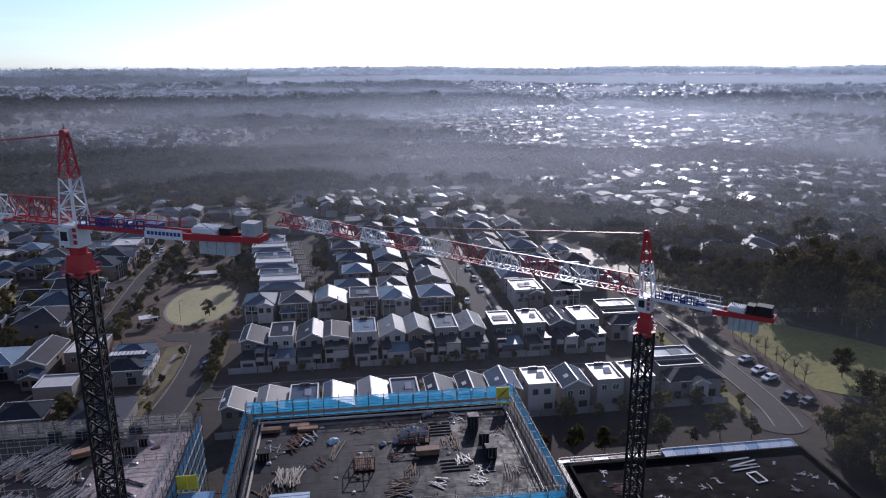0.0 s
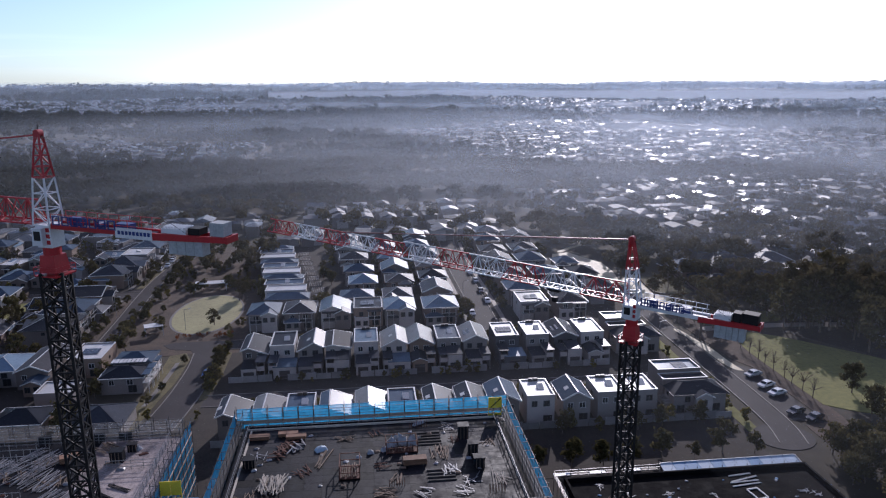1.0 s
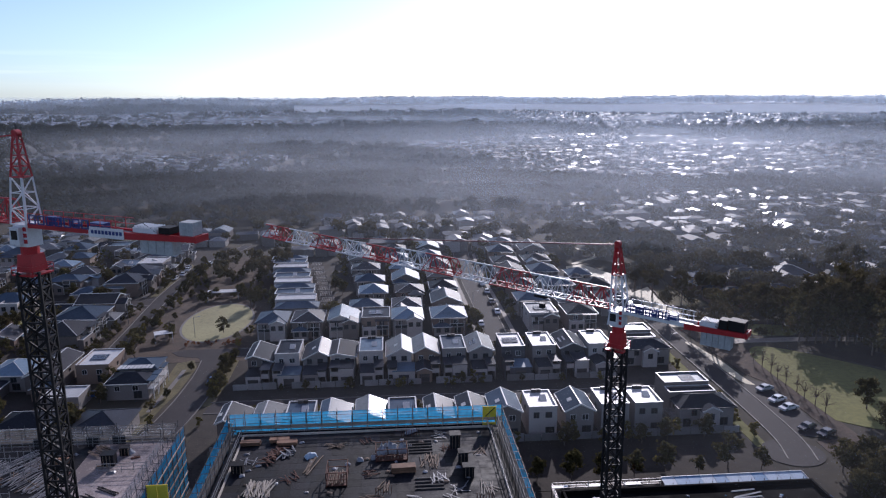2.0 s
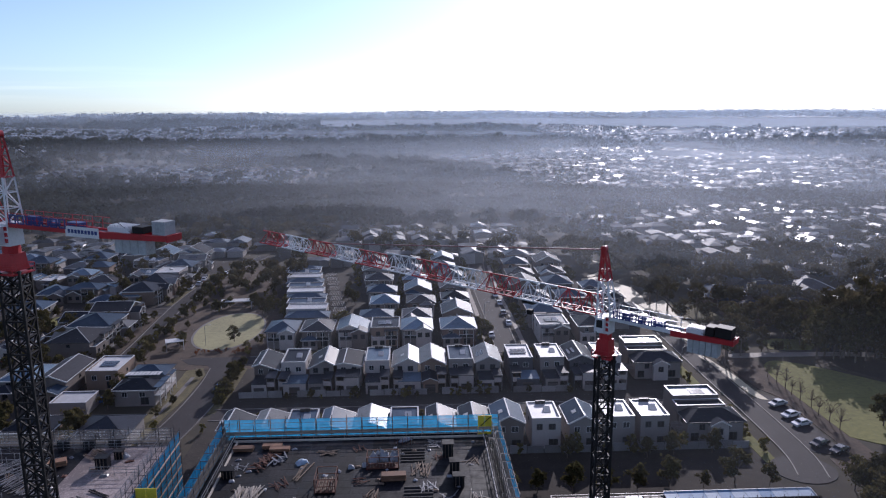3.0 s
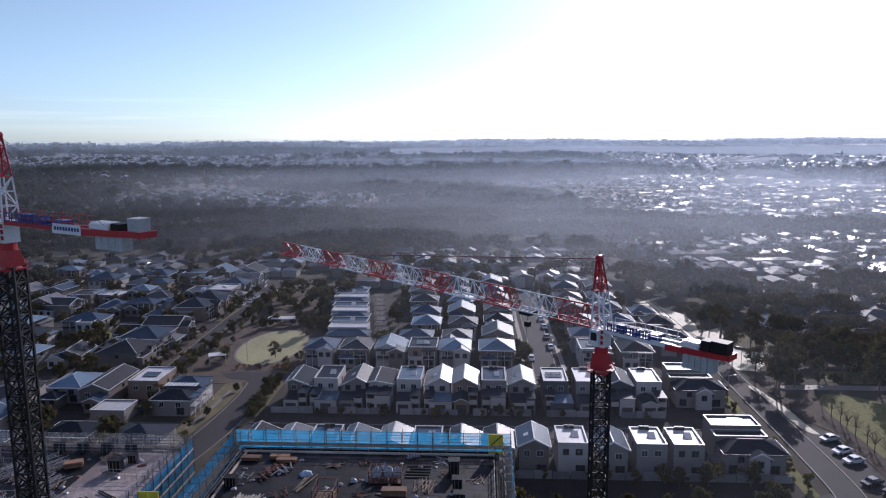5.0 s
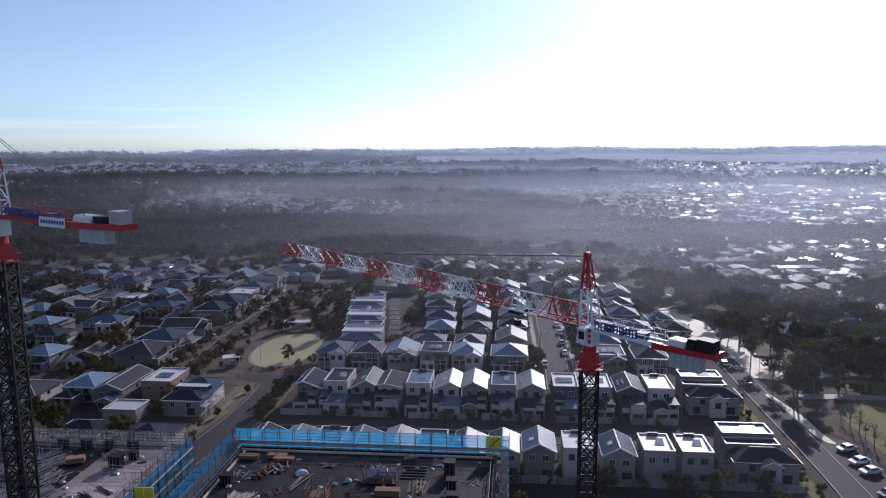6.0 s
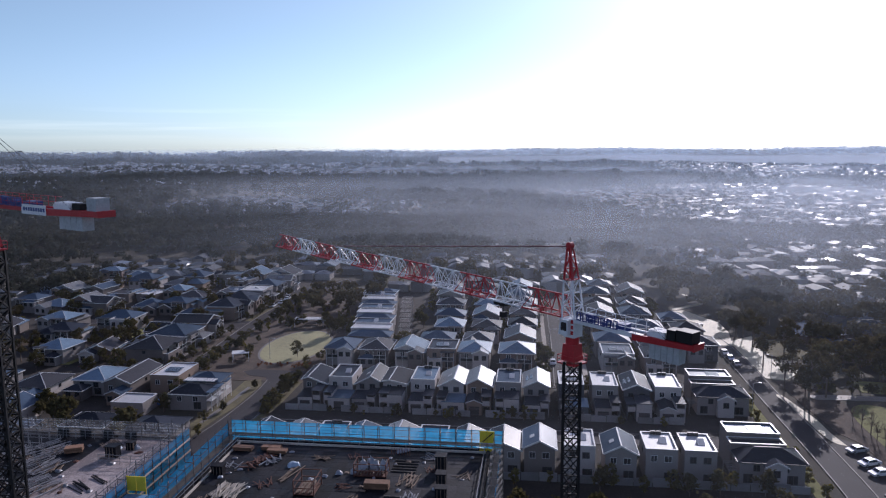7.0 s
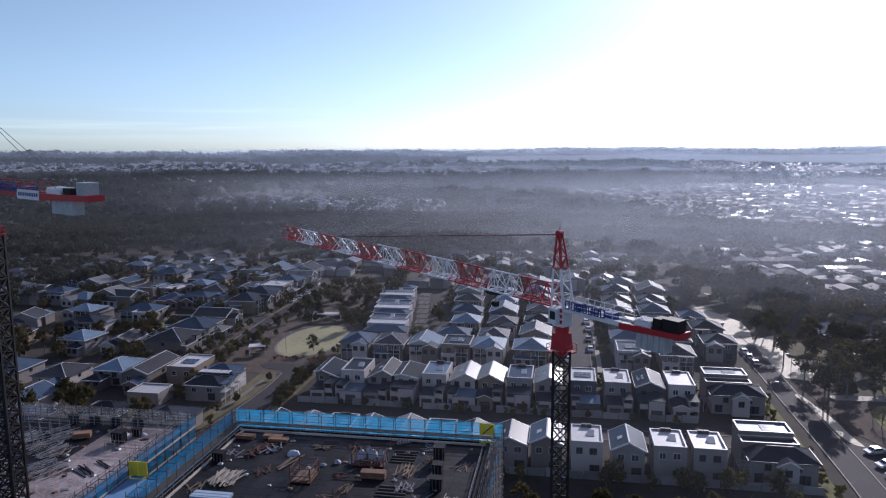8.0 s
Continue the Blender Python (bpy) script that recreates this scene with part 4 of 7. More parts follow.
# two broad corner houses at the east end of the rows
for v in (139.4, 176.0):
    ho = house((77.4, v, 0), 12.0, 7.0, 4.9, "hip", 1, 1, "broad grey corner house with dark hipped front and flat upper roof", pitch=.42, group="corner houses")
    annex(ho, -1.2, 8.6, 10.2, 5.8, 6.6, "flat", 2, 4, windows=0)
    annex(ho, -1.2, 5.2, 10.6, 3.3, 5.7, "flat", 2, 1, windows=0)
    annex(ho, .4, -1.4, 3.8, 1.5, 4.3, "gable", 0, 1, .50, windows=1)
    solar_array(ho, 3, 2, (-1.6, 9.9, 6.76))
    for x in (-4.4, 3.9):
        window(ho, x, -.02, .5, 1.6, 1.7, 0)
    for k in range(6):
        part("pergola_slat", Mesh().box(-7.9, -6.1, .6 + k * .8, .75 + k * .8, 2.5, 2.66), M["fence"], ho)
    for y in (.5, 4.9):
        part("pergola_post", Mesh().box(-7.8, -7.66, y, y + .14, 0, 2.5), M["fence"], ho)

# ---------------------------------------------------------------- the rows behind
ROW_A = [(-26.2, 8.6, "hip", 0), (-15.6, 8.8, "hip", 3), (-4.8, 8.8, "gable", 4), (4.8, 8.6, "flat", 1), (14.4, 9.0, "hip", 4), (27.0, 10.0, "hip", 4), (56.0, 9.0, "flat", 0), (68, 9.0, "hip", 1)]
for i, (u, w, roof, cover) in enumerate(ROW_A):
    wall = (1, 2, 0, 3, 1, 5, 0, 2)[i]
    ho = house((u, 206.2, 0), w, 10.8, 5.5, roof, wall, cover, say(roof, wall, cover), pitch=.40, ridge=-1, group="houses across the street", extras=("solar",) if roof == "flat" else (), rnd=i)
    annex(ho, w * .22 * (-1) ** i, -1.6, w * .5, 3.4, (5.2, 3.1, 5.0, 3.0)[i % 4], ("gable", "hip", "gable", "flat")[i % 4], (0, 1, 2, 0)[i % 4], (0, 0, 1, 2)[i % 4], .42, 2, rnd=i)
    balcony(ho, -w * .22 * (-1) ** i, 0, 2.8, w * .44, 1.5)
for i, (u, v, w, d) in enumerate([(1.5, 219.5, 11, 10), (14.5, 219, 9.5, 11), (27.5, 222, 10, 12), (3.5, 236, 10, 11), (16, 236, 10, 11), (28, 240, 10, 11), (2, 251.5, 11, 10), (15, 252, 10, 11), (28, 256, 10, 12),
                                  (0, 270, 11, 11), (14, 270, 10, 11), (28, 273, 10, 12), (-2, 286, 11, 11), (12, 287, 10, 11), (26, 289, 10, 12), (-4, 303, 11, 11), (11, 304, 11, 11), (26, 306, 10, 11),
                                  (56, 222, 11, 12), (69, 222, 11, 12), (56, 240, 10, 12), (69, 240, 11, 12), (55, 258, 11, 12), (68, 260, 11, 12), (56, 276, 11, 12), (69, 278, 11, 12), (57, 296, 11, 12), (71, 298, 11, 12), (60, 314, 11, 12),
                                  (82.5, 221, 10, 11), (82, 238, 10, 11), (80, 254, 9, 9)]):
    roof = ("hip", "hip", "gable", "hip", "hip")[i % 5]
    wall, cover = (1, 2, 3, 2, 5, 4)[i % 6], (0, 3, 1, 4, 3, 1, 0)[i % 7] if i < 18 else (1, 0, 3, 0, 1)[i % 5]
    ho = house((u, v, 0), w * .92, d * .86, 5.4, roof, wall, cover, say(roof, wall, cover), pitch=.36 + .03 * (i % 4), group="detached houses on the estate", rnd=i)
    annex(ho, (w * .2) * (-1) ** i, -1.9, w * .46, 3.6, (3.0, 5.0, 4.6)[i % 3], ("hip", "gable", "flat", "hip")[i % 4], (0, 1, 3, 2)[i % 4], (0, 1, 0, 3, 2)[i % 5], .42, 2, rnd=i)
    if i % 3 == 0:
        balcony(ho, -(w * .2) * (-1) ** i, 0, 2.8, w * .4, 1.5)
# terrace of long narrow houses that step away beside the oval
for i in range(10):
    v = 220 + i * 7.6
    u = -20.5 - i * 1.25
    house((u, v, 0), 13.0, 6.6, 5.6, "flat" if i % 3 else "hip", (1, 0, 2)[i % 3], (0, 2, 0)[i % 3], say("flat" if i % 3 else "hip", (1, 0, 2)[i % 3], (0, 2, 0)[i % 3]), pitch=.34, group="terrace houses beside the oval", rnd=i)
    cp = thing("carport", (u + 11, v, 0), "open slatted timber carport behind the terrace", "carport", "carports")
    for x in (-1.9, 1.9):
        for y in (.2, 5.4):
            part("post", Mesh().box(x - .07, x + .07, y - .07, y + .07, 0, 2.5), M["fence"], cp)
    part("beam", Mesh().box(-2.1, 2.1, .1, .3, 2.5, 2.72).box(-2.1, 2.1, 5.3, 5.5, 2.5, 2.72), M["fence"], cp)
    for k in range(7):
        part("slat", Mesh().box(-2 + k * .62, -1.9 + k * .62, -.1, 5.7, 2.72, 2.9), M["fence"], cp)

# detached houses west of the bending street
WEST = [(-54.0, 165.5, 9.6, 15.0, "gable", 0, 1, .34), (-66.2, 176.5, 8.2, 11.6, "flat", 3, 2, .3), (-76.4, 171.0, 7.4, 15.5, "gable", 2, 3, .40), (-85.5, 173.0, 9.0, 11.0, "hip", 1, 4, .40), (-98, 166, 10, 11, "hip", 0, 3, .36), (-114, 168, 9, 11, "hip", 1, 0, .42),
        (-52.5, 141.5, 11.0, 11.0, "hip", 1, 1, .4), (-67.5, 160.5, 8.5, 7.0, "flat", 1, 2, .42), (-94, 150, 9, 9, "gable", 0, 0, .4), (-69, 145, 10, 8, "hip", 3, 1, .40), (-110, 146, 11, 12, "hip", 3, 3, .42), (-86, 138, 11, 9, "hip", 1, 0, .4)]
for i, (u, v, w, d, roof, wall, cover, pitch) in enumerate(WEST):
    h = 4.6 if i in (0, 1) else 4.5 if i < 6 else 2.8 if i == 7 else 3.6
    if i == 0:
        ho = house((u, v, 0), w, 7.0, 4.4, "hip", 1, 1, "white two-storey house with dark roofs and striped awnings", pitch=.40, group="detached houses west", rnd=1)
        annex(ho, .4, 7.2, 9.0, 7.6, 5.2, "hip", 0, 0, .36, 1)
        for k in range(9):
            part("awning_slat", Mesh().box(-4.2 + k * .95, -3.45 + k * .95, 6.0, 8.4, 5.62 + .02 * (k % 2), 5.7 + .02 * (k % 2)), M["frame_white"], ho)
        for y in (1.5, 5.5, 10.0):
            part("balcony_slab", Mesh().box(4.8, 6.3, y - 1.6, y + 1.6, 2.6, 2.8), M["frame_white"], ho)
            for yy in (y - 1.5, y + 1.5):
                part("balcony_post", Mesh().box(6.1, 6.25, yy - .07, yy + .07, 0, 4.8), M["frame_white"], ho)
            part("balcony_rail", Mesh().box(6.15, 6.22, y - 1.5, y + 1.5, 3.6, 3.7), M["frame_white"], ho)
            part("balcony_roof", Mesh().box(4.8, 6.5, y - 1.8, y + 1.8, 4.8, 4.95), ROOFS[0], ho)
        continue
    ho = house((u, v, 0), w, d, h, roof, wall, cover, say(roof, wall, cover) if h > 4 else say(roof, wall, cover).replace("two", "single"), pitch=pitch, group="detached houses west", extras=("solar",) if i == 1 else (), rnd=i)
    if i in (2, 3, 4, 5):
        annex(ho, w * .22 * (-1) ** i, -4.4, w * .55, 4.6, 3.0, "hip" if i % 2 else "gable", (wall + 1) % 4, (cover + 1) % 4, .4, 2, rnd=i)
# front u, middle v, turn, frontage, depth, wall height, roof, wall, cover, pitch
LEFT = [
    (-79.8, 207, 90, 13.0, 12.0, 5.2, "hip", 2, 3, .40), (-80.2, 222.5, 90, 13.5, 13.0, 5.2, "hip", 1, 0, .36), (-81.0, 238, 90, 11.0, 12.0, 5.0, "gable", 3, 3, .36),
    (-82.0, 264, 90, 12.0, 11.0, 5.4, "hip", 3, 1, .42), (-81.6, 277.5, 90, 12.0, 11.0, 5.4, "hip", 2, 1, .42), (-81.0, 291, 90, 12.0, 10.0, 5.6, "flat", 1, 2, .3), (-80.2, 304, 90, 11.0, 11.0, 5.6, "hip", 1, 0, .40), (-79, 317, 96, 10.0, 11.0, 5.4, "gable", 1, 2, .34),
    (-103, 203, 6, 9.0, 10.0, 3.2, "gable", 5, 3, .40), (-116, 199, -4, 9.5, 10.0, 4.8, "hip", 1, 4, .40), (-127, 217.5, 4, 11.0, 10.0, 5.2, "hip", 2, 1, .38), (-117.5, 236.5, 2, 13.0, 10.0, 5.2, "hip", 1, 0, .40), (-140, 234, -3, 11.0, 10.0, 5.0, "hip", 2, 4, .36),
    (-99, 218, -86, 9.0, 8.0, 3.2, "hip", 5, 3, .42), (-101, 233, -90, 11.0, 7.0, 3.0, "gable", 2, 1, .40), (-145, 205, 8, 10.0, 9.0, 3.4, "hip", 3, 3, .42), (-157, 226, 12, 12.0, 9.0, 3.4, "gable", 1, 3, .40),
]
k = 0
for v, us in ((263, (-97, -110, -122, -134, -147, -161, -173)), (286, (-95, -108, -120, -133, -146, -158, -171, -185)), (310, (-92, -106, -121, -134, -149, -166)), (330, (-90, -104, -117, -133, -148, -163, -178))):
    for u in us:
        k += 1
        LEFT.append((u + R.uniform(-2, 2), v + R.uniform(-3, 3), R.choice((0, 0, 4, -6, 90, 8, 180, -90)) + R.uniform(-5, 5), R.uniform(9, 12), R.uniform(8.5, 11), R.choice((5.2, 5.4, 4.8, 3.2, 3.2)),
                     R.choice(("hip", "hip", "hip", "gable", "gable", "flat")), R.choice((1, 1, 2, 2, 3, 5, 0, 4)), R.choice((0, 0, 4, 3, 2, 1)), R.uniform(.32, .46)))
for i, (u, v, turn, w, d, h, roof, wall, cover, pitch) in enumerate(LEFT):
    ho = house(pose(u, v, 0, 0, 0, turn), w, d, h, roof, wall, cover, say(roof, wall, cover) if h > 4 else say(roof, wall, cover).replace("two", "single"), pitch=pitch,
               ridge=R.uniform(-1, 1), group="detached houses west", rnd=i, extras=("solar",) if roof == "gable" and i % 2 else ())
    s = 1 if i % 2 else -1
    q = R.choice(("hip", "gable", "hip", "gable", "flat"))
    annex(ho, s * w * .2, -R.uniform(1.6, 3.4), w * R.uniform(.4, .55), 5.0, R.choice((3.0, 4.6, 5.0)) if h > 4 else 2.8, q, R.choice((0, 1, 2, 3)), R.choice((0, 0, 1, 2)), R.uniform(.34, .5), 2, rnd=i)
    if h > 4:
        balcony(ho, -s * w * .24, 0, 2.8, w * .42, 1.6)
    annex(ho, -s * w * .32, d * .45, w * .5, d * .75, h - (1.6 if h > 4 else .3), R.choice(("hip", "gable")), R.choice((0, 1, 2)), R.choice((4, 4, 2)), .36, 0, rnd=i)
# houses beyond the park
for i, (u, v, w, d, cover) in enumerate([(128, 224, 15, 12, 1), (145, 226, 16, 12, 1), (164, 230, 15, 12, 0), (126, 246, 15, 12, 0), (144, 250, 16, 12, 1), (163, 253, 15, 12, 3), (182, 240, 15, 12, 0)]):
    ho = house(pose(u, v, 0, 0, 0, R.uniform(-6, 10)), w, d, 3.2, "hip", (5, 2, 3)[i % 3], cover, say("hip", (5, 2, 3)[i % 3], cover).replace("two", "single"), pitch=.44, group="houses beyond the park", rnd=i)
    annex(ho, w * .24 * (-1) ** i, -2.5, w * .36, 6.0, 3.0, "gable", 5, 1, .5, 1, rnd=i)
    annex(ho, -w * .2 * (-1) ** i, d * .5, w * .4, d * .7, 3.1, "gable", 2, 1, .5, 0, rnd=i)
# two open shelters beside the oval
for x, y, w, d, turn in ((-58, 207.5, 5.2, 3.6, 20), (-50.3, 252.5, 11.0, 4.0, 4)):
    sh = thing("shelter", pose(x, y, 0, 0, 0, turn), "open pale-roofed park shelter on white posts", "shelter", "park shelters")
    part("roof", Mesh().box(-w / 2, w / 2, -d / 2, d / 2, 2.7, 2.86), M["membrane"], sh)
    for a in (-1, 1):
        for b in (-1, 1):
            part("post", Mesh().box(a * (w / 2 - .2) - .08, a * (w / 2 - .2) + .08, b * (d / 2 - .2) - .08, b * (d / 2 - .2) + .08, 0, 2.7), M["frame_white"], sh)
    part("bench", Mesh().box(-w * .3, w * .3, -.25, .25, .4, .5).box(-w * .28, -w * .24, -.2, .2, 0, .4).box(w * .24, w * .28, -.2, .2, 0, .4), M["timber"], sh)
sk = thing("skip_bin", pose(89.8, 262, .03, 0, 0, 12), "dark steel skip bin on the gravel lot", "skip")
part("body", Mesh().hexa([(-1.5, -.8, .15), (1.5, -.8, .15), (1.5, .8, .15), (-1.5, .8, .15), (-1.9, -.95, 1.7), (1.9, -.95, 1.7), (1.9, .95, 1.7), (-1.9, .95, 1.7)]), M["garage"], sk)
part("rim", Mesh().box(-1.98, 1.98, -1.02, -.9, 1.6, 1.78).box(-1.98, 1.98, .9, 1.02, 1.6, 1.78).box(-1.98, -1.86, -.9, .9, 1.6, 1.78).box(1.86, 1.98, -.9, .9, 1.6, 1.78), M["steel"], sk)
for x in (-1.2, 1.2):
    part("skid", Mesh().box(x - .12, x + .12, -.8, .8, 0, .15), M["dark_steel"], sk)
lw = thing("low_wall", (0, 0, 0), "low dark retaining wall beside the gravel lot", "wall", "", "structure")
for a, b in (((106.6, 253), (104.6, 240)), ((104.6, 240), (103.7, 228)), ((103.7, 228), (108.2, 225))):
    part("wall_panel", Mesh().beam((*a, .3), (*b, .3), .3, .6), M["fence_timber"], lw)
# street lamps
for x, y, turn in ((-49.6, 210, 0), (98.4, 208, 200), (86, 182, 0), (-74.2, 225, 0), (37, 230, 0)):
    lp = thing("street_lamp", pose(x, y, 0, 0, 0, turn), "slim grey street lamp post", "street lamp", "street lamps")
    part("post", Mesh().beam((0, 0, 0), (0, 0, 6.5), .14, n=8), M["steel"], lp)
    part("arm", Mesh().beam((0, 0, 6.4), (1.4, 0, 6.7), .08), M["steel"], lp)
    part("lamp_head", Mesh().box(1.2, 1.9, -.14, .14, 6.62, 6.74), M["plastic"], lp)


# ---------------------------------------------------------------- building site
def lattice(name, a, b, w, step, chord, brace, mat, parent, label="", tri=False, w_end=None, cross=False):
    """A trussed box (or triangle) beam from a to b, in the parent's frame."""
    a, b = Vector(a), Vector(b)
    d = b - a
    n = max(1, round(d.length / step))
    d = d / n
    ax = d.normalized()
    s = ax.cross(Vector((0, 0, 1)))
    s = s.normalized() if s.length > 1e-3 else Vector((1, 0, 0))
    t = s.cross(ax).normalized()
    we = w if w_end is None else w_end
    def corner(k, i):
        ww = w + (we - w) * i / n
        if tri:
            q = ((-.5, 0), (.5, 0), (0, 1.15))[k]
        else:
            q = ((-.5, -.5), (.5, -.5), (.5, .5), (-.5, .5))[k]
        return a + d * i + s * (q[0] * ww) + t * (q[1] * ww)
    c = 3 if tri else 4
    me, chords = Mesh(), [Mesh()]
    for k in range(c):
        if cross and k:
            chords.append(Mesh())
        chords[-1].beam(corner(k, 0), corner(k, n), chord)
    for i in range(n):
        for k in range(c):
            j = (k + 1) % c
            me.beam(corner(k, i), corner(j, i + 1), brace) if (i + k) % 2 else me.beam(corner(j, i), corner(k, i + 1), brace)
            me.beam(corner(k, i), corner(j, i), brace)
            if cross:
                me.beam(corner(j, i), corner(k, i + 1), brace) if (i + k) % 2 else me.beam(corner(k, i), corner(j, i + 1), brace)
    if cross:
        o = part(name, me, mat, parent, label)
        o["kind"] = "stuff"
        for rail in chords:
            part("chord", rail, mat, o)
        return o
    o = part(name, chords[0], mat, parent, label)
    part("bracing", me, mat, o)["kind"] = "stuff"
    return o


def tower_crane(m, slew, z_collar, z_cab, z_jib, z_red, z_apex, jib, tail, label, mast_w=1.75, deck="white", sign=False, rake=1.6, lean=.3):
    """A hammerhead tower crane. slew: the jib's direction in degrees from +x."""
    cr = thing("tower_crane", m, label, "tower crane", "tower cranes")
    lattice("mast", (0, 0, 0), (0, 0, z_collar), mast_w, 1.7 if sign else 2.1, .24, .15 if sign else .12, M["dark_steel"], cr, "dark steel lattice mast", cross=True)
    lad = Mesh()
    for s in (-.22, .22):
        lad.beam((s, .45, 0), (s, .45, z_collar), .05)
    for k in range(int(z_collar / .6)):
        lad.beam((-.22, .45, k * .6), (.22, .45, k * .6), .04)
    part("ladder", lad, M["dark_steel"], cr)
    part("base_block", Mesh().box(-3, 3, -3, 3, 0, .9), M["concrete"], cr, "concrete base block")
    # everything that slews stands in one turned frame
    T = pose(0, 0, 0, 0, 0, slew)
    # the jib rises a little towards its tip, the counter-jib sinks
    TJ = T @ pose(0, 0, z_jib) @ pose(0, 0, 0, 0, -rake, 0) @ pose(0, 0, -z_jib)
    def add(name, me, mat, label=""):
        o = part(name, me, mat, cr, label)
        o.matrix_basis = T
        return o
    w = mast_w
    add("slewing_collar", Mesh().hexa([(-w * .48, -w * .48, z_collar), (w * .48, -w * .48, z_collar), (w * .48, w * .48, z_collar), (-w * .48, w * .48, z_collar),
                                       (-w * .40, -w * .40, z_cab - .9), (w * .40, -w * .40, z_cab - .9), (w * .40, w * .40, z_cab - .9), (-w * .40, w * .40, z_cab - .9)]), M["red"], "red slewing collar")
    add("collar_ring", Mesh().beam((0, 0, z_cab - .9), (0, 0, z_cab - .1), w * .84, n=12), M["red"])
    add("collar_platform", Mesh().box(-w * .64, w * .64, -w * .64, w * .64, z_collar - .35, z_collar - .2), M["red"])
    rail = Mesh()
    q = w * .64
    for x, y in ((-q, -q), (q, -q), (q, q), (-q, q)):
        rail.beam((x, y, z_collar - .2), (x, y, z_collar + .6), .05)
    for z in (.2, .6):
        for (ax, ay), (bx, by) in (((-q, -q), (q, -q)), ((q, -q), (q, q)), ((q, q), (-q, q)), ((-q, q), (-q, -q))):
            rail.beam((ax, ay, z_collar + z), (bx, by, z_collar + z), .05)
    add("collar_railing", rail, M["red"])
    body = add("cab_tower", Mesh().box(-w * .42, w * .42, -w * .42, w * .42, z_cab - .1, z_jib - .1), M["white"], "white machinery section with dark lettering bars")
    y0, y1 = w * .42 + .02, w * .42 + .55
    cab = add("cab", Mesh().hexa([(-.3, y0, z_cab + .2), (.9, y0, z_cab + .2), (.9, y1, z_cab + .2), (-.3, y1, z_cab + .2),
                                  (-.3, y0, z_cab + 1.8), (.7, y0, z_cab + 1.8), (.7, y1, z_cab + 1.8), (-.3, y1, z_cab + 1.8)]), M["white"], "white operator cab")
    part("cab_window", Mesh().box(-.15, .6, y1 + .005, y1 + .02, z_cab + .7, z_cab + 1.6), M["glass"], cab)
    part("cab_window", Mesh().hexa([(.905, y0 + .08, z_cab + .5), (.925, y0 + .08, z_cab + .5), (.925, y1 - .06, z_cab + .5), (.905, y1 - .06, z_cab + .5),
                                    (.745, y0 + .08, z_cab + 1.6), (.765, y0 + .08, z_cab + 1.6), (.765, y1 - .06, z_cab + 1.6), (.745, y1 - .06, z_cab + 1.6)]), M["glass"], cab)
    part("cab_roof", Mesh().box(-.36, .82, y0, y1 + .06, z_cab + 1.8, z_cab + 1.88), M["white"], cab)
    for face in (-1, 1):
        for k in range(3):
            part("lettering_bar", Mesh().box(-w * .36, -w * .12, face * (w * .42 + .012) - .008, face * (w * .42 + .012) + .008, z_cab + .25 + k * .6, z_cab + .65 + k * .6), M["red"], body, "red lettering reduced to bars")
        part("lettering_bar", Mesh().box(.05, w * .36, face * (w * .42 + .012) - .008, face * (w * .42 + .012) + .008, z_cab + .5, z_cab + 1.5), M["dark_steel"], body, "dark sign panel")
    # tower head: white below, red above
    f = (z_red - z_jib) / (z_apex - z_jib)
    o = lattice("tower_head", (0, 0, z_jib - .1), (w * lean * f, 0, z_red), w * .95, 1.3, .15, .08, M["white"], cr, "white lattice tower head", w_end=w * (.95 - .6 * f))
    o.matrix_basis = T
    o = lattice("tower_top", (w * lean * f, 0, z_red), (w * lean, 0, z_apex), w * (.95 - .6 * f), 1.1, .17, .09, M["red"], cr, "red lattice tower peak", w_end=w * .22)
    o.matrix_basis = T
    add("peak_sheave", Mesh().beam((w * lean, -.3, z_apex), (w * lean, .3, z_apex), .7, n=12), M["red"])
    add("mast_light", Mesh().beam((w * lean, 0, z_apex), (w * lean, 0, z_apex + .9), .06), M["dark_steel"])
    def add(name, me, mat, label=""):
        o = part(name, me, mat, cr, label)
        o.matrix_basis = TJ
        return o
    # jib in red and white lengths
    n = 11
    for k in range(n):
        x0, x1 = w * .5 + (jib - w * .5) * k / n, w * .5 + (jib - w * .5) * (k + 1) / n
        ws = 1.9 if k < n * .5 else 1.65
        o = lattice("jib_section", (x0, 0, z_jib), (x1, 0, z_jib), ws, 1.3, .15, .075, M["red"] if k % 2 == 0 else M["white"], cr, tri=True)
        o.matrix_basis = TJ
    tie = Mesh()
    for fx in (.78,):
        tie.beam((w * lean, 0, z_apex - .1), (jib * fx, 0, z_jib + 1.6), .14)
    add("jib_tie", tie, M["red"] if sign else M["tie"], "steel pendant ties")
    add("trolley", Mesh().box(jib * .15, jib * .15 + 1.6, -.8, .8, z_jib - .5, z_jib - .15), M["dark_steel"])
    add("hook_rope", Mesh().beam((jib * .15 + .6, .2, z_jib - .5), (jib * .15 + .6, .2, z_jib - 1.4), .03).beam((jib * .15 + 1.0, -.2, z_jib - .5), (jib * .15 + 1.0, -.2, z_jib - 1.4), .03), M["dark_steel"])
    add("hook_block", Mesh().box(jib * .15 + .5, jib * .15 + 1.1, -.3, .3, z_jib - 2.0, z_jib - 1.4), M["dark_steel"])
    # counter-jib
    cj = Mesh()
    for s in (-.75, .75):
        cj.box(-tail * .62, -w * .5, s - .12, s + .12, z_jib - .35, z_jib + .1)
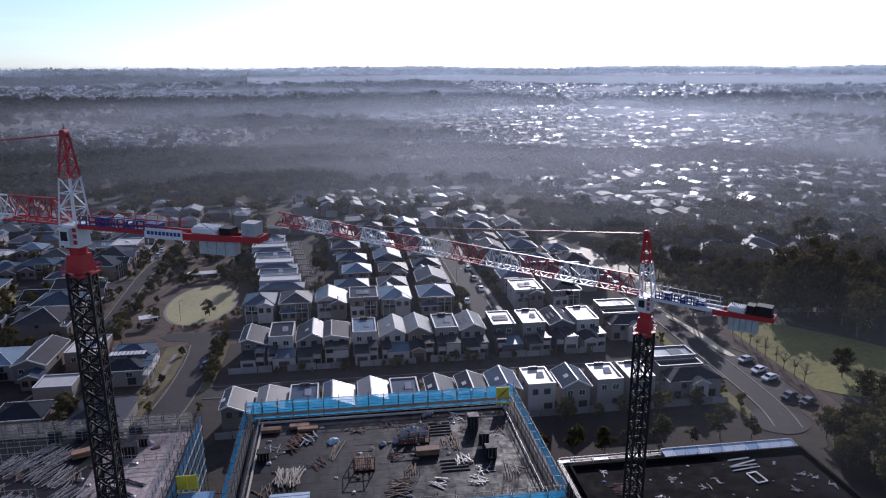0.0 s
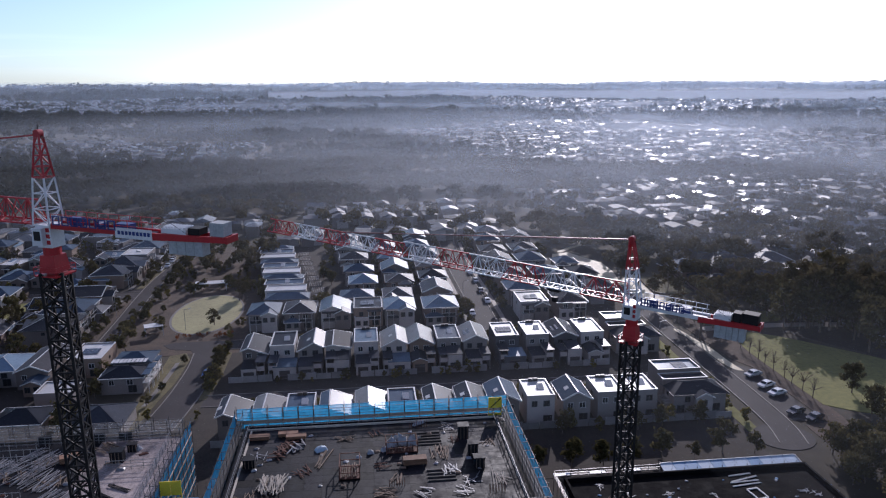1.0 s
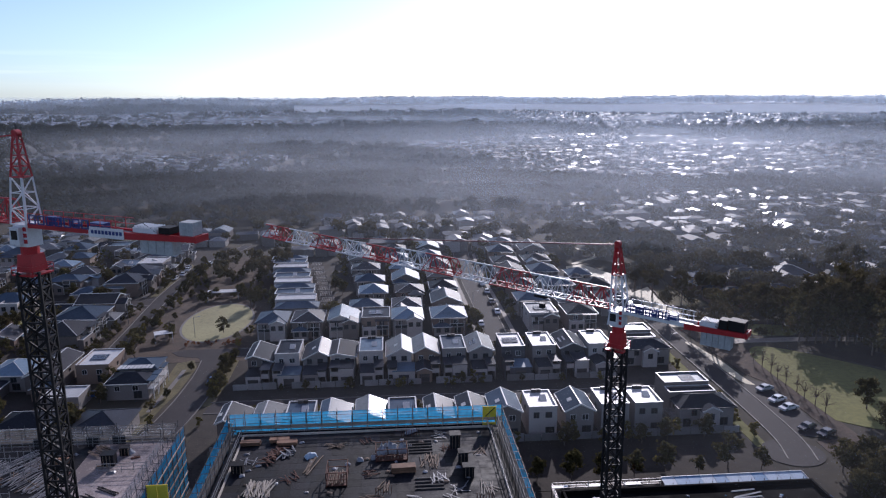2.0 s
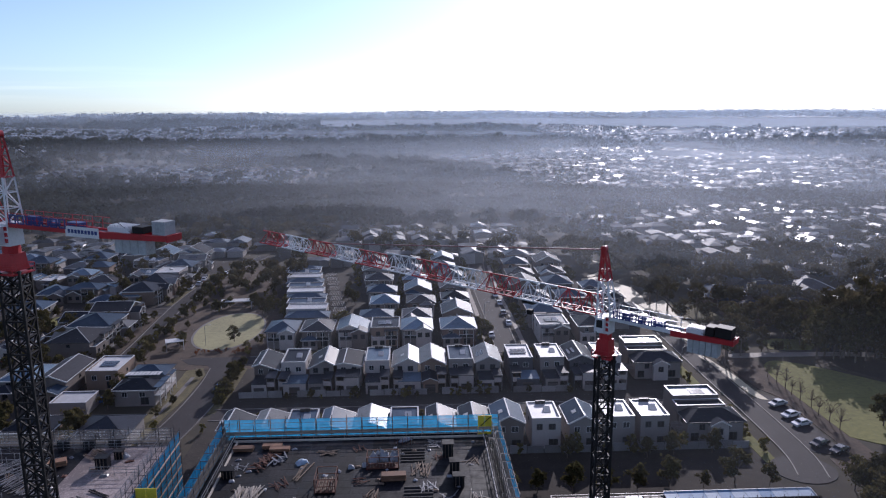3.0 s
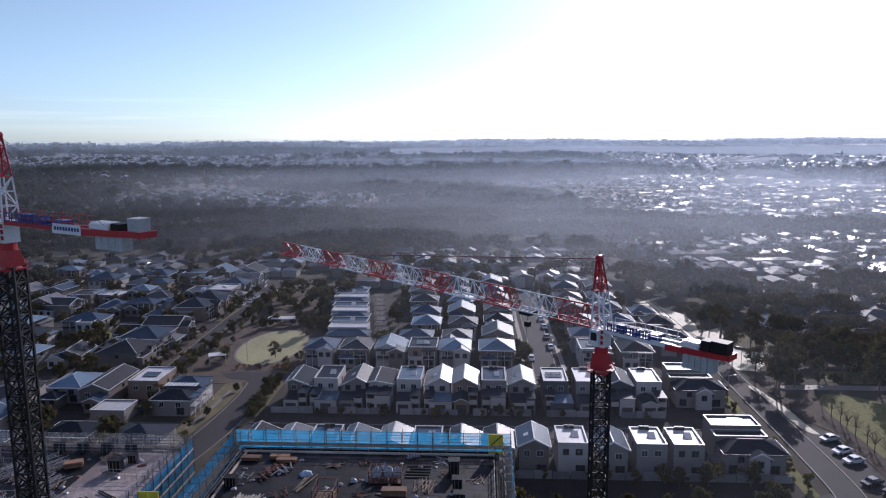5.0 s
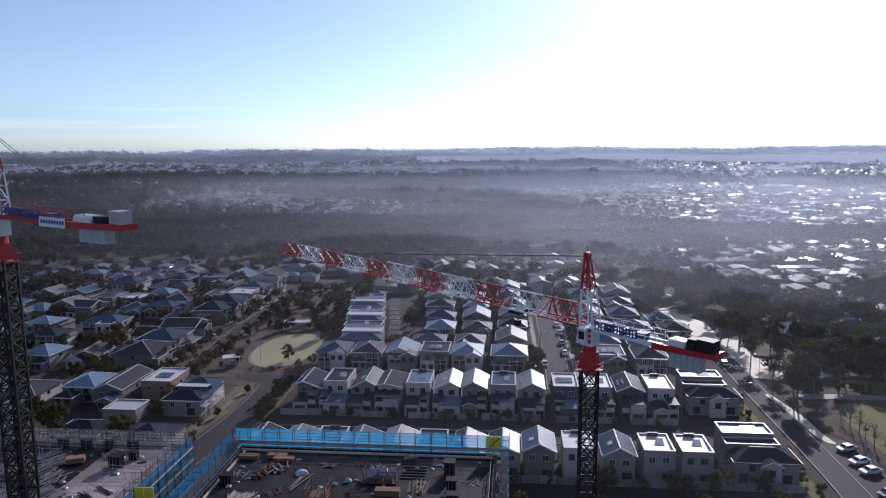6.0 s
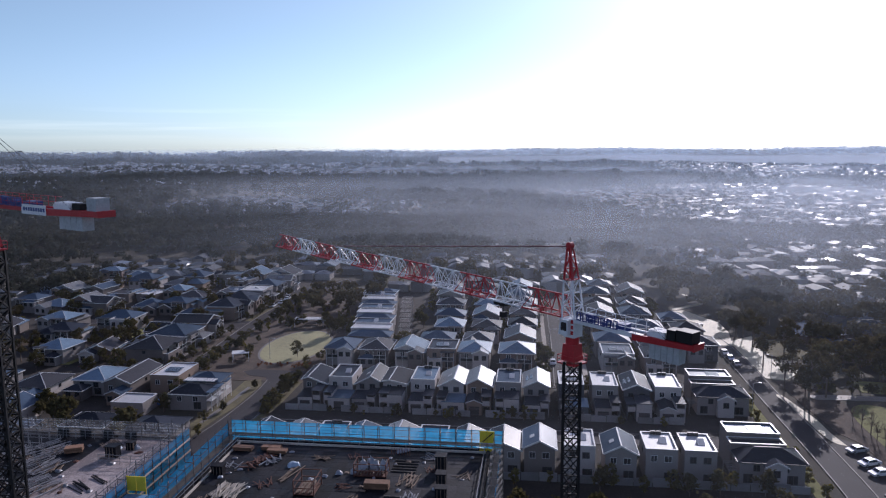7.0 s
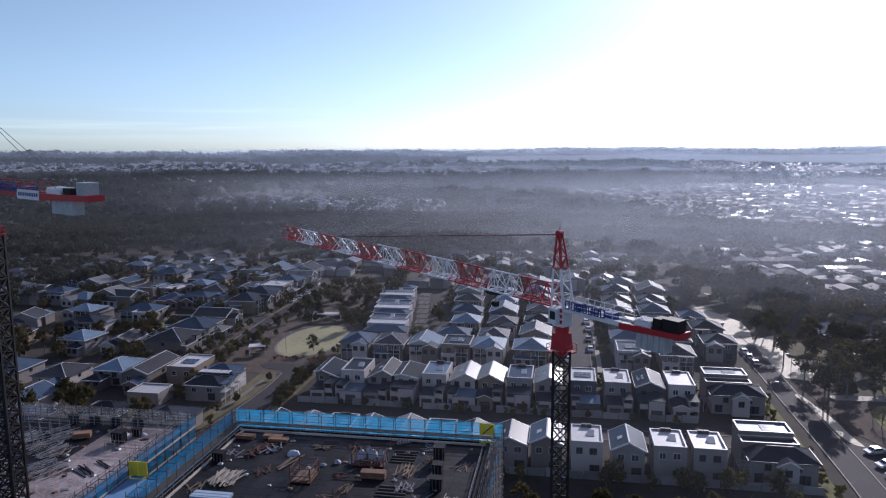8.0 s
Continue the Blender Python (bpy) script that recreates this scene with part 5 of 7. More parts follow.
    for k in range(int(tail / 1.5)):
        cj.box(-w * .5 - k * 1.0 - .1, -w * .5 - k * 1.0, -.63, .63, z_jib - .3, z_jib - .15) if k * 1.0 < tail * .55 else None
    if sign:
        cj.box(-tail * .62, -tail * .42, .9, .96, z_jib - .55, z_jib + .35)
    add("counter_jib", cj, M[deck], deck + " counter-jib beams")
    if sign:
        sg = add("sign_panel", Mesh().box(-tail * .62, -tail * .42, .965, .99, z_jib - .58, z_jib + .38), M["white"], "white sign panel with dark lettering bars")
        for k in range(9):
            part("lettering_bar", Mesh().box(-tail * .61 + k * tail * .02, -tail * .61 + k * tail * .02 + tail * .015, .992, 1.0, z_jib - .25, z_jib + .1), M["blue_paint"], sg)
    add("counter_jib_deck", Mesh().box(-tail * .6, -w * .5, -.62, .62, z_jib - .14, z_jib - .08), M["steel"])
    add("counter_jib_tail", Mesh().hexa([(-tail, -.9, z_jib - .25), (-tail * .55, -.9, z_jib - .6), (-tail * .55, -.66, z_jib - .6), (-tail, -.66, z_jib - .25),
                                         (-tail, -.9, z_jib + .25), (-tail * .55, -.9, z_jib + .05), (-tail * .55, -.66, z_jib + .05), (-tail, -.66, z_jib + .25)])
        .hexa([(-tail, .66, z_jib - .25), (-tail * .55, .66, z_jib - .6), (-tail * .55, .9, z_jib - .6), (-tail, .9, z_jib - .25),
               (-tail, .66, z_jib + .25), (-tail * .55, .66, z_jib + .05), (-tail * .55, .9, z_jib + .05), (-tail, .9, z_jib + .25)])
        .box(-tail - .15, -tail, -.95, .95, z_jib - .3, z_jib + .3), M["red"], "red tail beams")
    rl = Mesh()
    k = w * .6
    while k < tail * .6:
        for s in (-.95, .95):
            rl.beam((-k, s, z_jib), (-k, s, z_jib + 1.1), .05)
        k += 1.2
    for s in (-.95, .95):
        for z in (.55, 1.1):
            rl.beam((-w * .6, s, z_jib + z), (-tail * .6, s, z_jib + z), .05)
    add("counter_jib_railing", rl, M[deck])
    for k in range(7):
        x = -w * .7 - k * tail * .052
        bar = Mesh()
        bar.box(x - tail * .042, x, 1.0, 1.05, z_jib + .08, z_jib + .2).box(x - tail * .042, x, 1.0, 1.05, z_jib + .86, z_jib + .98)
        bar.box(x - tail * .042, x - tail * .042 + .14, 1.0, 1.05, z_jib + .2, z_jib + .86).box(x - .14, x, 1.0, 1.05, z_jib + .2, z_jib + .86)
        add("sign_bar", bar, M["blue_paint"], "blue sign shape on the railing")
    add("winch_motor", Mesh().box(-tail * .48, -tail * .4, -.5, .5, z_jib - .08, z_jib + .6), M["blue_paint"], "blue hoist winch motor")
    add("winch_drum", Mesh().beam((-tail * .3, -.45, z_jib + .27), (-tail * .3, .45, z_jib + .27), .7, n=12), M["blue_paint"], "blue hoist winch drum")
    add("switch_cabinet", Mesh().box(-tail * .2, -tail * .14, -.4, .4, z_jib, z_jib + .8), M["blue_paint"], "blue switch cabinet")
    add("drive_cabinet", Mesh().box(-tail * .985, -tail * (.915 if sign else .87), -.7, .7, z_jib + .25, z_jib + (1.45 if sign else 1.35)), M["weight"] if sign else M["dark_steel"], "boxed drive cabinet at the tail")
    add("drive_cabinet", Mesh().box(-tail * .86, -tail * .8, -.65, .65, z_jib + .2, z_jib + (.8 if sign else 1.2)), M["dark_steel"], "dark drive cabinet")
    gr = Mesh().box(-tail * .79, -tail * .66, -.7, .7, z_jib + .15, z_jib + .6)
    for k in range(8):
        gr.box(-tail * .785 + k * tail * .0155, -tail * .785 + k * tail * .0155 + .1, -.72, .72, z_jib + .6, z_jib + .8)
    add("ballast_cradle", gr, M["white"], "pale grilled ballast cradle")
    for k in range(4 if sign else 5):
        x = -tail * (.87 if sign else .9) + k * tail * .045
        add("counterweight", Mesh().box(x + .02, x + tail * .043, -.6, .6, z_jib - (1.75 if sign else 2.0), z_jib - .3), M["weight"], "pale concrete counterweight block")
    add("counter_tie", Mesh().beam((w * lean, -.1, z_apex - .2), (-tail * .8, -.7, z_jib + .2), .04).beam((w * lean, .1, z_apex - .2), (-tail * .8, .7, z_jib + .2), .04), M["dark_steel"])
    return cr


tower_crane((35.9, 78.1, 0), 139.5, 42.3, 45.0, 47.0, 51.0, 54.6, 61.5, 14.2, "red and white tower crane on a dark lattice mast")
tower_crane((-25.6, 71.2, 0), 158.5, 54.8, 57.4, 59.6, 64.0, 68.1, 70.0, 19.6, "red and white tower crane with white counterweights", mast_w=2.0, deck="red", sign=True, lean=-.08)


def site_building(name, x0, x1, y0, y1, z, deck, label, levels=5):
    """A building going up: decks on columns."""
    b = thing(name, (x0, y0, 0), label, "unfinished building", "unfinished buildings")
    w, d = x1 - x0, y1 - y0
    part("deck", Mesh().box(0, w, 0, d, z - .35, z), deck, b)
    for k in range(1, levels):
        zz = z - k * 3.1
        if zz > 1:
            part("floor_slab", Mesh().box(0, w, 0, d, zz - .28, zz), M["concrete"], b)
    nx, ny = round(w / 7.5), round(d / 7.5)
    for i in range(nx + 1):
        for j in range(ny + 1):
            if 0 < i < nx and 0 < j < ny:
                continue
            x, y = .6 + (w - 1.2) * i / nx, .6 + (d - 1.2) * j / ny
            part("column", Mesh().box(x - .25, x + .25, y - .25, y + .25, 0, z - .35), M["concrete"], b)
    return b


site_building("unfinished_building", -15.4, 25.4, 80.0, 107.4, 18.7, M["slab"], "unfinished building with a dark littered formwork deck")
site_building("unfinished_building", -60.0, -25.6, 74.0, 108.4, 17.4, M["slab_pale"], "unfinished building with a pale dusty concrete deck")
site_building("unfinished_podium", 38.2, 84.0, 70.0, 111.0, 3.2, M["slab_dark"], "low unfinished podium with a dark empty deck", 1)


def scaffold(x0, y0, x1, y1, z0, z1, side, cloth, low, label, bay=2.4, skirt=None, toe=0, cloth_up=0.0):
    """A run of scaffold along a line: two rows of standards, ledgers, boards, and a screen on the outer side (side: +1 left of the run, -1 right)."""
    a, b = Vector((x0, y0, 0)), Vector((x1, y1, 0))
    L = (b - a).length
    d = (b - a) / L
    s = Vector((-d.y, d.x, 0)) * side
    sc = thing("scaffold", (x0, y0, 0), label, "scaffold", "scaffolds")
    n = max(1, round(L / bay))
    pt = lambda i, off, z: d * (L * i / n) + s * off + Vector((0, 0, z))
    std = Mesh().beam((0, 0, z0), (0, 0, z1 + .5), .085, n=6).data("standard")
    std.materials.append(M["tube"])
    for i in range(n + 1):
        for off in (0, 1.25):
            part("standard", std, None, sc).matrix_basis = Matrix.Translation(pt(i, off, 0))
    led = Mesh()
    z = z1 - .1
    k = 0
    while z > max(z0 + .5, z1 - 12):
        for off in (0, 1.25):
            led.beam(pt(0, off, z), pt(n, off, z), .06)
        if k % 2 == 0:
            for i in range(n + 1):
                led.beam(pt(i, 0, z), pt(i, 1.25, z), .06)
        z -= 1.0
        k += 1
    part("ledger", led, M["tube"], sc)
    for zz in (z1 - 2.1, z1 - 4.1, z1 - 6.1):
        for q in range(4):
            o = .12 + q * .27
            c = [pt(0, o, zz), pt(n, o, zz), pt(n, o + .23, zz), pt(0, o + .23, zz)]
            if side < 0:
                c = c[::-1]
            part("board", Mesh().hexa([tuple(p) for p in c] + [tuple(p + Vector((0, 0, .06))) for p in c]), M["plank"], sc)
    if cloth:
        for i in range(n):
            p, q = pt(i + .03, 1.16, low), pt(i + .97, 1.16, low)
            zc = z1 + cloth_up
            me = Mesh()
            m = 5
            rows_z = [low + (zc - low) * j / m for j in range(m + 1)]
            for j in range(m):
                o0, o1 = s * (.05 * math.sin(i * 2.3 + j * 1.7)), s * (.05 * math.sin(i * 2.3 + (j + 1) * 1.7))
                me.poly(Vector((p.x, p.y, rows_z[j])) + o0, Vector((q.x, q.y, rows_z[j])) + o0, Vector((q.x, q.y, rows_z[j + 1])) + o1, Vector((p.x, p.y, rows_z[j + 1])) + o1)
            part("screen_panel", me, cloth, sc)
            if skirt:
                part("debris_net", Mesh().poly(Vector((p.x, p.y, 7.0)), Vector((q.x, q.y, 7.0)), Vector((q.x, q.y, low - .05)), Vector((p.x, p.y, low - .05))), skirt, sc, "pale hanging debris net")
    for k in range(toe):
        z = z1 - 1.9 - 2.0 * k
        part("toe_board", Mesh().beam(pt(0, 1.24, z), pt(n, 1.24, z), .05, .26), M["board"], sc, "pale timber toe board")
    return sc


# centre building: blue mesh on three sides, pale net to the east
scaffold(-16.9, 107.7, 27.3, 107.7, 0, 21.3, 1, M["screen"], 17.9, "scaffold with a sky-blue mesh screen along the deck's far edge")
scaffold(-15.7, 79.0, -15.7, 107.6, 0, 21.2, 1, M["screen"], 12.0, "scaffold with a sky-blue mesh screen beside the deck", toe=4)
scaffold(26.0, 79.0, 26.0, 107.6, 0, 21.2, -1, M["screen"], 18.9, "scaffold with a sky-blue mesh band over pale netting beside the deck", skirt=M["net_white"])
scaffold(-15.7, 79.6, 26.9, 79.6, 0, 20.9, -1, M["screen"], 17.6, "scaffold with a sky-blue mesh screen along the deck's near edge")
# west building
scaffold(-25.3, 76.0, -25.3, 108.8, 0, 19.8, -1, M["screen"], 9.0, "tall scaffold with a blue mesh screen on the pale deck's side", toe=5)
scaffold(-61.0, 108.7, -25.4, 108.7, 0, 19.8, 1, M["net"], 17.6, "scaffold with pale netting along the pale deck's far edge")
# east podium: a sheeted walkway along its far edge, and bare rails beside that
sh = thing("edge_screen", (57.2, 111.2, 0), "pale blue sheeted walkway along the low podium's far edge", "screen")
for k in range(11):
    x = k * 2.4
    part("screen_panel", Mesh().hexa([(x, 0, 3.30), (x + 2.34, 0, 3.30), (x + 2.34, 2.6, 3.66), (x, 2.6, 3.66), (x, 0, 3.34), (x + 2.34, 0, 3.34), (x + 2.34, 2.6, 3.70), (x, 2.6, 3.70)]), M["sheet_blue"] if k in (1, 2, 4, 7) else M["sheet_pale"], sh)
    part("post", Mesh().beam((x, 2.62, 0), (x, 2.62, 4.1), .08), M["tube"], sh)
    part("post", Mesh().beam((x + 1.2, -.04, 3.2), (x + 1.2, -.04, 4.2), .07), M["tube"], sh)
part("edge_rail", Mesh().beam((0, 2.62, 3.78), (26.3, 2.62, 3.78), .12), M["frame_white"], sh)
part("edge_rail", Mesh().beam((26.4, 0, 3.45), (26.4, 2.6, 3.78), .12), M["frame_white"], sh)
pr = thing("guard_rail", (37.0, 112.6, 0), "pale scaffold rails at the low podium's corner", "guard rail")
for k in range(10):
    part("post", Mesh().beam((k * 2.2, 0, 0), (k * 2.2, 0, 4.4), .08), M["tube_bright"], pr)
for z in (3.3, 3.8, 4.3):
    part("rail", Mesh().beam((0, 0, z), (19.8, 0, z), .08), M["tube_bright"], pr)
for k in range(6):
    part("board", Mesh().box(k * 3.3 + .1, k * 3.3 + 3.1, .15, 1.1, 3.1, 3.18), M["board"] if k % 2 else M["sheet_pale"], pr)
for k in range(9):
    part("post", Mesh().beam((0, -k * 2.2, 0), (0, -k * 2.2, 4.4), .08), M["tube_bright"], pr)
for z in (3.3, 3.8, 4.3):
    part("rail", Mesh().beam((0, -17.6, z), (0, 0, z), .08), M["tube_bright"], pr)


# ---------------------------------------------------------------- trees
def crown_mesh(r, rng, height, width, leaves, leaf, base):
    """Many small leaf sprays gathered in clumps, with gaps between the clumps."""
    me = Mesh()
    clumps = []
    for k in range(r):
        a, q = rng.uniform(0, 6.283), math.sqrt(rng.random())
        z = base + (height - base) * (.12 + .8 * rng.random())
        f = math.sin(math.pi * min(1, max(.12, (z - base) / (height - base) * .86 + .1)))
        clumps.append(Vector((math.cos(a) * q * width * .5 * f, math.sin(a) * q * width * .5 * f, z)))
    for k in range(leaves):
        c = clumps[k % len(clumps)]
        d = Vector((rng.gauss(0, 1), rng.gauss(0, 1), rng.gauss(0, .7))) * (width * .085)
        p = c + d
        n = Vector((rng.gauss(0, 1), rng.gauss(0, 1), rng.gauss(0, 1) + .5)).normalized()
        s = n.orthogonal().normalized()
        s = (s * math.cos(k) + n.cross(s) * math.sin(k)) * (leaf * rng.uniform(.6, 1.3))
        t = n.cross(s) * rng.uniform(.45, .9)
        me.poly(p - s, p - t * .8, p + s * .9, p + t)
    return me, clumps


def tree_kind(name, label, seed, height, width, leaf_mat, clumps=16, leaves=420, leaf=.55, base=.28, bare=False):
    rng = random.Random(seed)
    tr = thing(name, (0, 0, -50), label, "tree", name.replace("_", " ") + "s")
    h0 = height * base
    crown, cl = crown_mesh(clumps, rng, height, width, leaves, leaf, h0)
    tk = Mesh()
    def limb(a, b, r0, r1, n=5):
        a, b = Vector(a), Vector(b)
        d = (b - a).normalized()
        s = d.orthogonal().normalized(); t = d.cross(s)
        k = len(tk.v)
        for p, r in ((a, r0), (b, r1)):
            tk.v += [tuple(p + s * (r * math.cos(6.283 * i / n)) + t * (r * math.sin(6.283 * i / n))) for i in range(n)]
        tk.f += [(k + i, k + (i + 1) % n, k + n + (i + 1) % n, k + n + i) for i in range(n)]
    r0 = height * .022
    bend = Vector((rng.uniform(-.4, .4), rng.uniform(-.4, .4), 0))
    top = Vector((0, 0, h0 * 1.5)) + bend
    limb((0, 0, -.2), (0, 0, h0), r0, r0 * .8); limb((0, 0, h0), top, r0 * .8, r0 * .6)
    for c in cl:
        e = c if not bare else c
        mid = top.lerp(e, .5) + Vector((0, 0, height * .04))
        limb(top if c.z > h0 * 1.5 else (0, 0, h0), mid, r0 * .4, r0 * .24, 4); limb(mid, e, r0 * .24, r0 * .08, 4)
        if bare:
            for q in range(4):
                limb(mid.lerp(e, .3 + .17 * q), e + Vector((rng.gauss(0, .5), rng.gauss(0, .5), rng.uniform(0, .7))), r0 * .12, r0 * .04, 3)
    part("trunk", tk, M["twig"] if bare else M["bark"], tr)
    if not bare:
        part("crown", crown, leaf_mat, tr)
    return tr


GUMS = [tree_kind("gum_tree", "tall dark green gum tree with a ragged crown", 10 + k, 13 + k, 7.6 + k * .6, M["leaf"], 18, 800, .50, .40) for k in range(3)]
BUSHY = [tree_kind("bushy_gum", "dense dark olive-brown gum tree beside the site", 15 + k, 12 + k, 9, M["leaf_street"], 24, 900, .55, .2) for k in range(2)]
ROUND = [tree_kind("street_tree", "small rounded dark green street tree", 20 + k, 4.6 + k * .7, 3.4 + k * .4, M["leaf_street"], 16, 760, .31, .16) for k in range(3)]
SHRUB = [tree_kind("garden_shrub", "leafy yellow-green garden shrub", 30 + k, 3.4 + .6 * k, 2.6 + .3 * k, M["leaf_light"], 10, 420, .32, .08) for k in range(2)]
RUSTY = [tree_kind("rusty_bush", "low rust-brown winter bush", 36 + k, 1.8 + .5 * k, 2.2, M["leaf_rust"], 8, 260, .22, .05) for k in range(2)]
BARE = [tree_kind("bare_tree", "bare brown winter street tree", 40 + k, 5.4 + .4 * k, 4.2, None, 26, 1, .3, .25, True) for k in range(2)]
FIRST = set()


def plant(kinds, x, y, s=1.0, rng=R, z=None):
    k = rng.choice(kinds)
    m = Matrix.Translation((x, y, rise(x, y) if z is None else z)) @ Matrix.Rotation(rng.uniform(0, 6.28), 4, "Z") @ Matrix.Scale(s * rng.uniform(.85, 1.15), 4)
    if k.name not in FIRST:
        FIRST.add(k.name)
        k.matrix_basis = m
        return k
    o = copy_thing(k, m)
    o.scale = m.to_scale()
    return o


# street trees both sides of the left street, the oval, the bend
for i in range(22):
    v = 198 + i * 5.2
    for u in (-76.4, -74.0, -66.6, -64.4):
        if R.random() < .8 and not 243 < v < 256:
            plant(ROUND, u - (v - 198) * .025 + R.uniform(-.5, .5), v + R.uniform(-2, 2), R.uniform(.4, .8))
for i in range(24):
    plant(ROUND, -80.4 + R.uniform(-.6, .4), R.choice((R.uniform(197, 243), R.uniform(257, 310))), R.uniform(.4, .6))
for i in range(20):
    plant(RUSTY, R.uniform(-52, -35), R.uniform(201.5, 206), R.uniform(.3, .6))
for i in range(30):
    plant(ROUND + SHRUB, R.uniform(-67, -58), R.uniform(203, 310), R.uniform(.4, .8))
plant([ROUND[2]], -41.9, 213.5, 1.0)
for i in range(34):
    a = R.uniform(0, 6.28)
    q = R.uniform(1.15, 1.5)
    x, y = -46 + 12.6 * q * math.cos(a), 228 + 20.4 * q * math.sin(a)
    if -58 < x < -29.5 and y > 203:
        plant(ROUND + SHRUB, x, y, R.uniform(.5, 1.0))
for i in range(36):
    plant(ROUND + SHRUB[:1], R.uniform(-60, -33), R.uniform(250, 325), R.uniform(.35, .75))
for i in range(14):
    plant(GUMS + BUSHY, R.uniform(-39, -33), R.uniform(238, 325), R.uniform(.4, .62))
for x, y in ((-33.5, 150), (-35, 201), (-44, 150.5)):
    plant(SHRUB, x, y, .7)
for x, y in ((28.6, 134.6), (44.6, 134), (52.6, 134.4), (61, 133.6), (66.8, 134.6), (75, 135), (24.4, 135), (35.2, 136.4), (47, 136), (58.6, 135.6), (69.8, 137), (84.5, 141), (85, 150), (85.5, 134), (53.5, 147), (-7, 151), (15.4, 152), (30, 170), (84, 172), (86, 184), (24, 151)):
    plant(SHRUB + ROUND[:1], x, y, R.uniform(.8, 1.1))
for i in range(26):
    plant(ROUND + SHRUB, R.uniform(-30, 84), R.uniform(188, 191), R.uniform(.5, .9))
    plant(ROUND + SHRUB, R.choice((33.5, 35.5, 47.5, 49)), R.uniform(202, 320), R.uniform(.6, 1.0))
for i in range(48):
    plant(ROUND + SHRUB, R.choice((-30, -12, 8.5, 21.5, 62.5, 77, -9)) + R.uniform(-1, 1), R.uniform(215, 330), R.uniform(.6, 1.2))
for i in range(105):
    x, y = R.uniform(-182, -84), R.choice((158, 164, 190, 194, 213, 229, 244, 257, 276, 280, 300, 321, 324, 342)) + R.uniform(-2.5, 2.5)
    plant(ROUND + SHRUB[:1], x, y, R.uniform(.6, 1.4))
for x, y in ((-99, 200), (-94, 212), (-96, 226), (-109, 212), (-106, 226), (-112, 229), (-90, 245), (-100, 246), (-89, 192), (-95, 188), (-72, 192), (-84, 190), (-62, 192), (-60.5, 172), (-60, 164)):
    plant(ROUND, x + R.uniform(-1, 1), y + R.uniform(-1, 1), R.uniform(.9, 1.5))
# dark trees along the street south of the rows
for i in range(9):
    plant(ROUND, 30 + i * 6.3, 121 + R.uniform(-1, 1.5), R.uniform(.8, 1.2))
# hedges and shrubs along the lane and between the row houses
for i in range(44):
    plant(SHRUB + ROUND[:1], R.uniform(-29, 72), R.choice((167.6, 168.0, 152.6, 153.4)) + R.uniform(-.5, .5), R.uniform(.35, .7))
for i in range(22):
    plant(ROUND[:2] + SHRUB, -34.2 + R.uniform(-1, 1), R.uniform(163, 192), R.uniform(.5, .9))
# bare trees beside the park, gums behind
for i in range(9):
    plant(BARE, 107.0 + R.uniform(-.3, .5), 143.5 + i * 4.0, R.uniform(.85, 1.1))
plant(ROUND, 118, 145, 1.3)
for x, y, k in ((127, 188, 1.1), (130.5, 190, 1.2), (134, 188, 1.1), (140, 186, 1.1), (145, 180, 1.0)):
    plant(BUSHY, x, y, k)
for i in range(20):
    plant(BUSHY, R.uniform(92, 106), R.uniform(78, 113), R.uniform(.5, .7))
for i in range(15):
    plant(GUMS, R.uniform(140, 172), R.uniform(187, 214), R.uniform(.95, 1.3))
for i in range(3):
    plant(GUMS, 131 + i * 3.2 + R.uniform(-1, 1), R.uniform(187, 190), R.uniform(.9, 1.1))
for i in range(9):
    plant(BUSHY, 137 + i * 2.8 + R.uniform(-1, 1), R.uniform(183, 190), R.uniform(.95, 1.2))
for i in range(10):
    plant(SHRUB + ROUND, R.uniform(106, 134), 195 + R.uniform(-.8, .8), R.uniform(.5, .8))
for i in range(12):
    plant(BUSHY, R.uniform(95, 114), R.uniform(103, 119), R.uniform(.5, .75))
for x, y in ((97, 112), (100, 117), (94.6, 108), (106, 120), (111, 125), (99, 106), (104, 112), (112, 121), (95, 104), (110, 114), (116, 128), (96, 116), (113, 131)):
    plant(BUSHY, x + R.uniform(-1, 1), y + R.uniform(-1, 1), R.uniform(.5, .72))
for x, y, k in ((99, 184, .8), (101.6, 188.5, .95), (107, 192, .85)):
    plant(GUMS, x, y, k)
for i in range(34):
    plant(BUSHY + GUMS, R.uniform(112, 172), R.uniform(196, 221), R.uniform(.55, .85))
for i in range(18):
    plant(BUSHY, R.uniform(134, 172), R.uniform(168, 190), R.uniform(.75, 1.1))
for x, y in ((99.2, 198), (104, 199), (109.7, 199), (115, 196), (98.6, 249), (100.4, 251), (102.4, 250), (99, 217), (104, 242), (101.8, 239), (107, 216), (112, 240)):
    plant(GUMS, x + R.uniform(-.6, .6), y + R.uniform(-.6, .6), R.uniform(.58, .82))
for i in range(16):
    plant(GUMS, R.uniform(114, 190), R.choice((240, 263, 268)) + R.uniform(-2, 2), R.uniform(.4, .6))
for x, y in ((-43.7, 183.5), (-45, 165.5), (-46.4, 158), (-33.6, 180)):
    plant(ROUND, x, y, .55)
for i in range(4):
    plant(GUMS, R.uniform(106, 118), R.uniform(225, 300), R.uniform(.55, .9))
for i in range(44):
    plant(GUMS, R.uniform(-180, -88), R.choice((214, 246, 276, 299, 322, 344)) + R.uniform(-3, 3), R.uniform(.35, .62))
for i in range(34):
    plant(GUMS, R.uniform(-160, -121) + (4 if i % 2 else 0), R.uniform(150, 200), R.uniform(.5, .85))
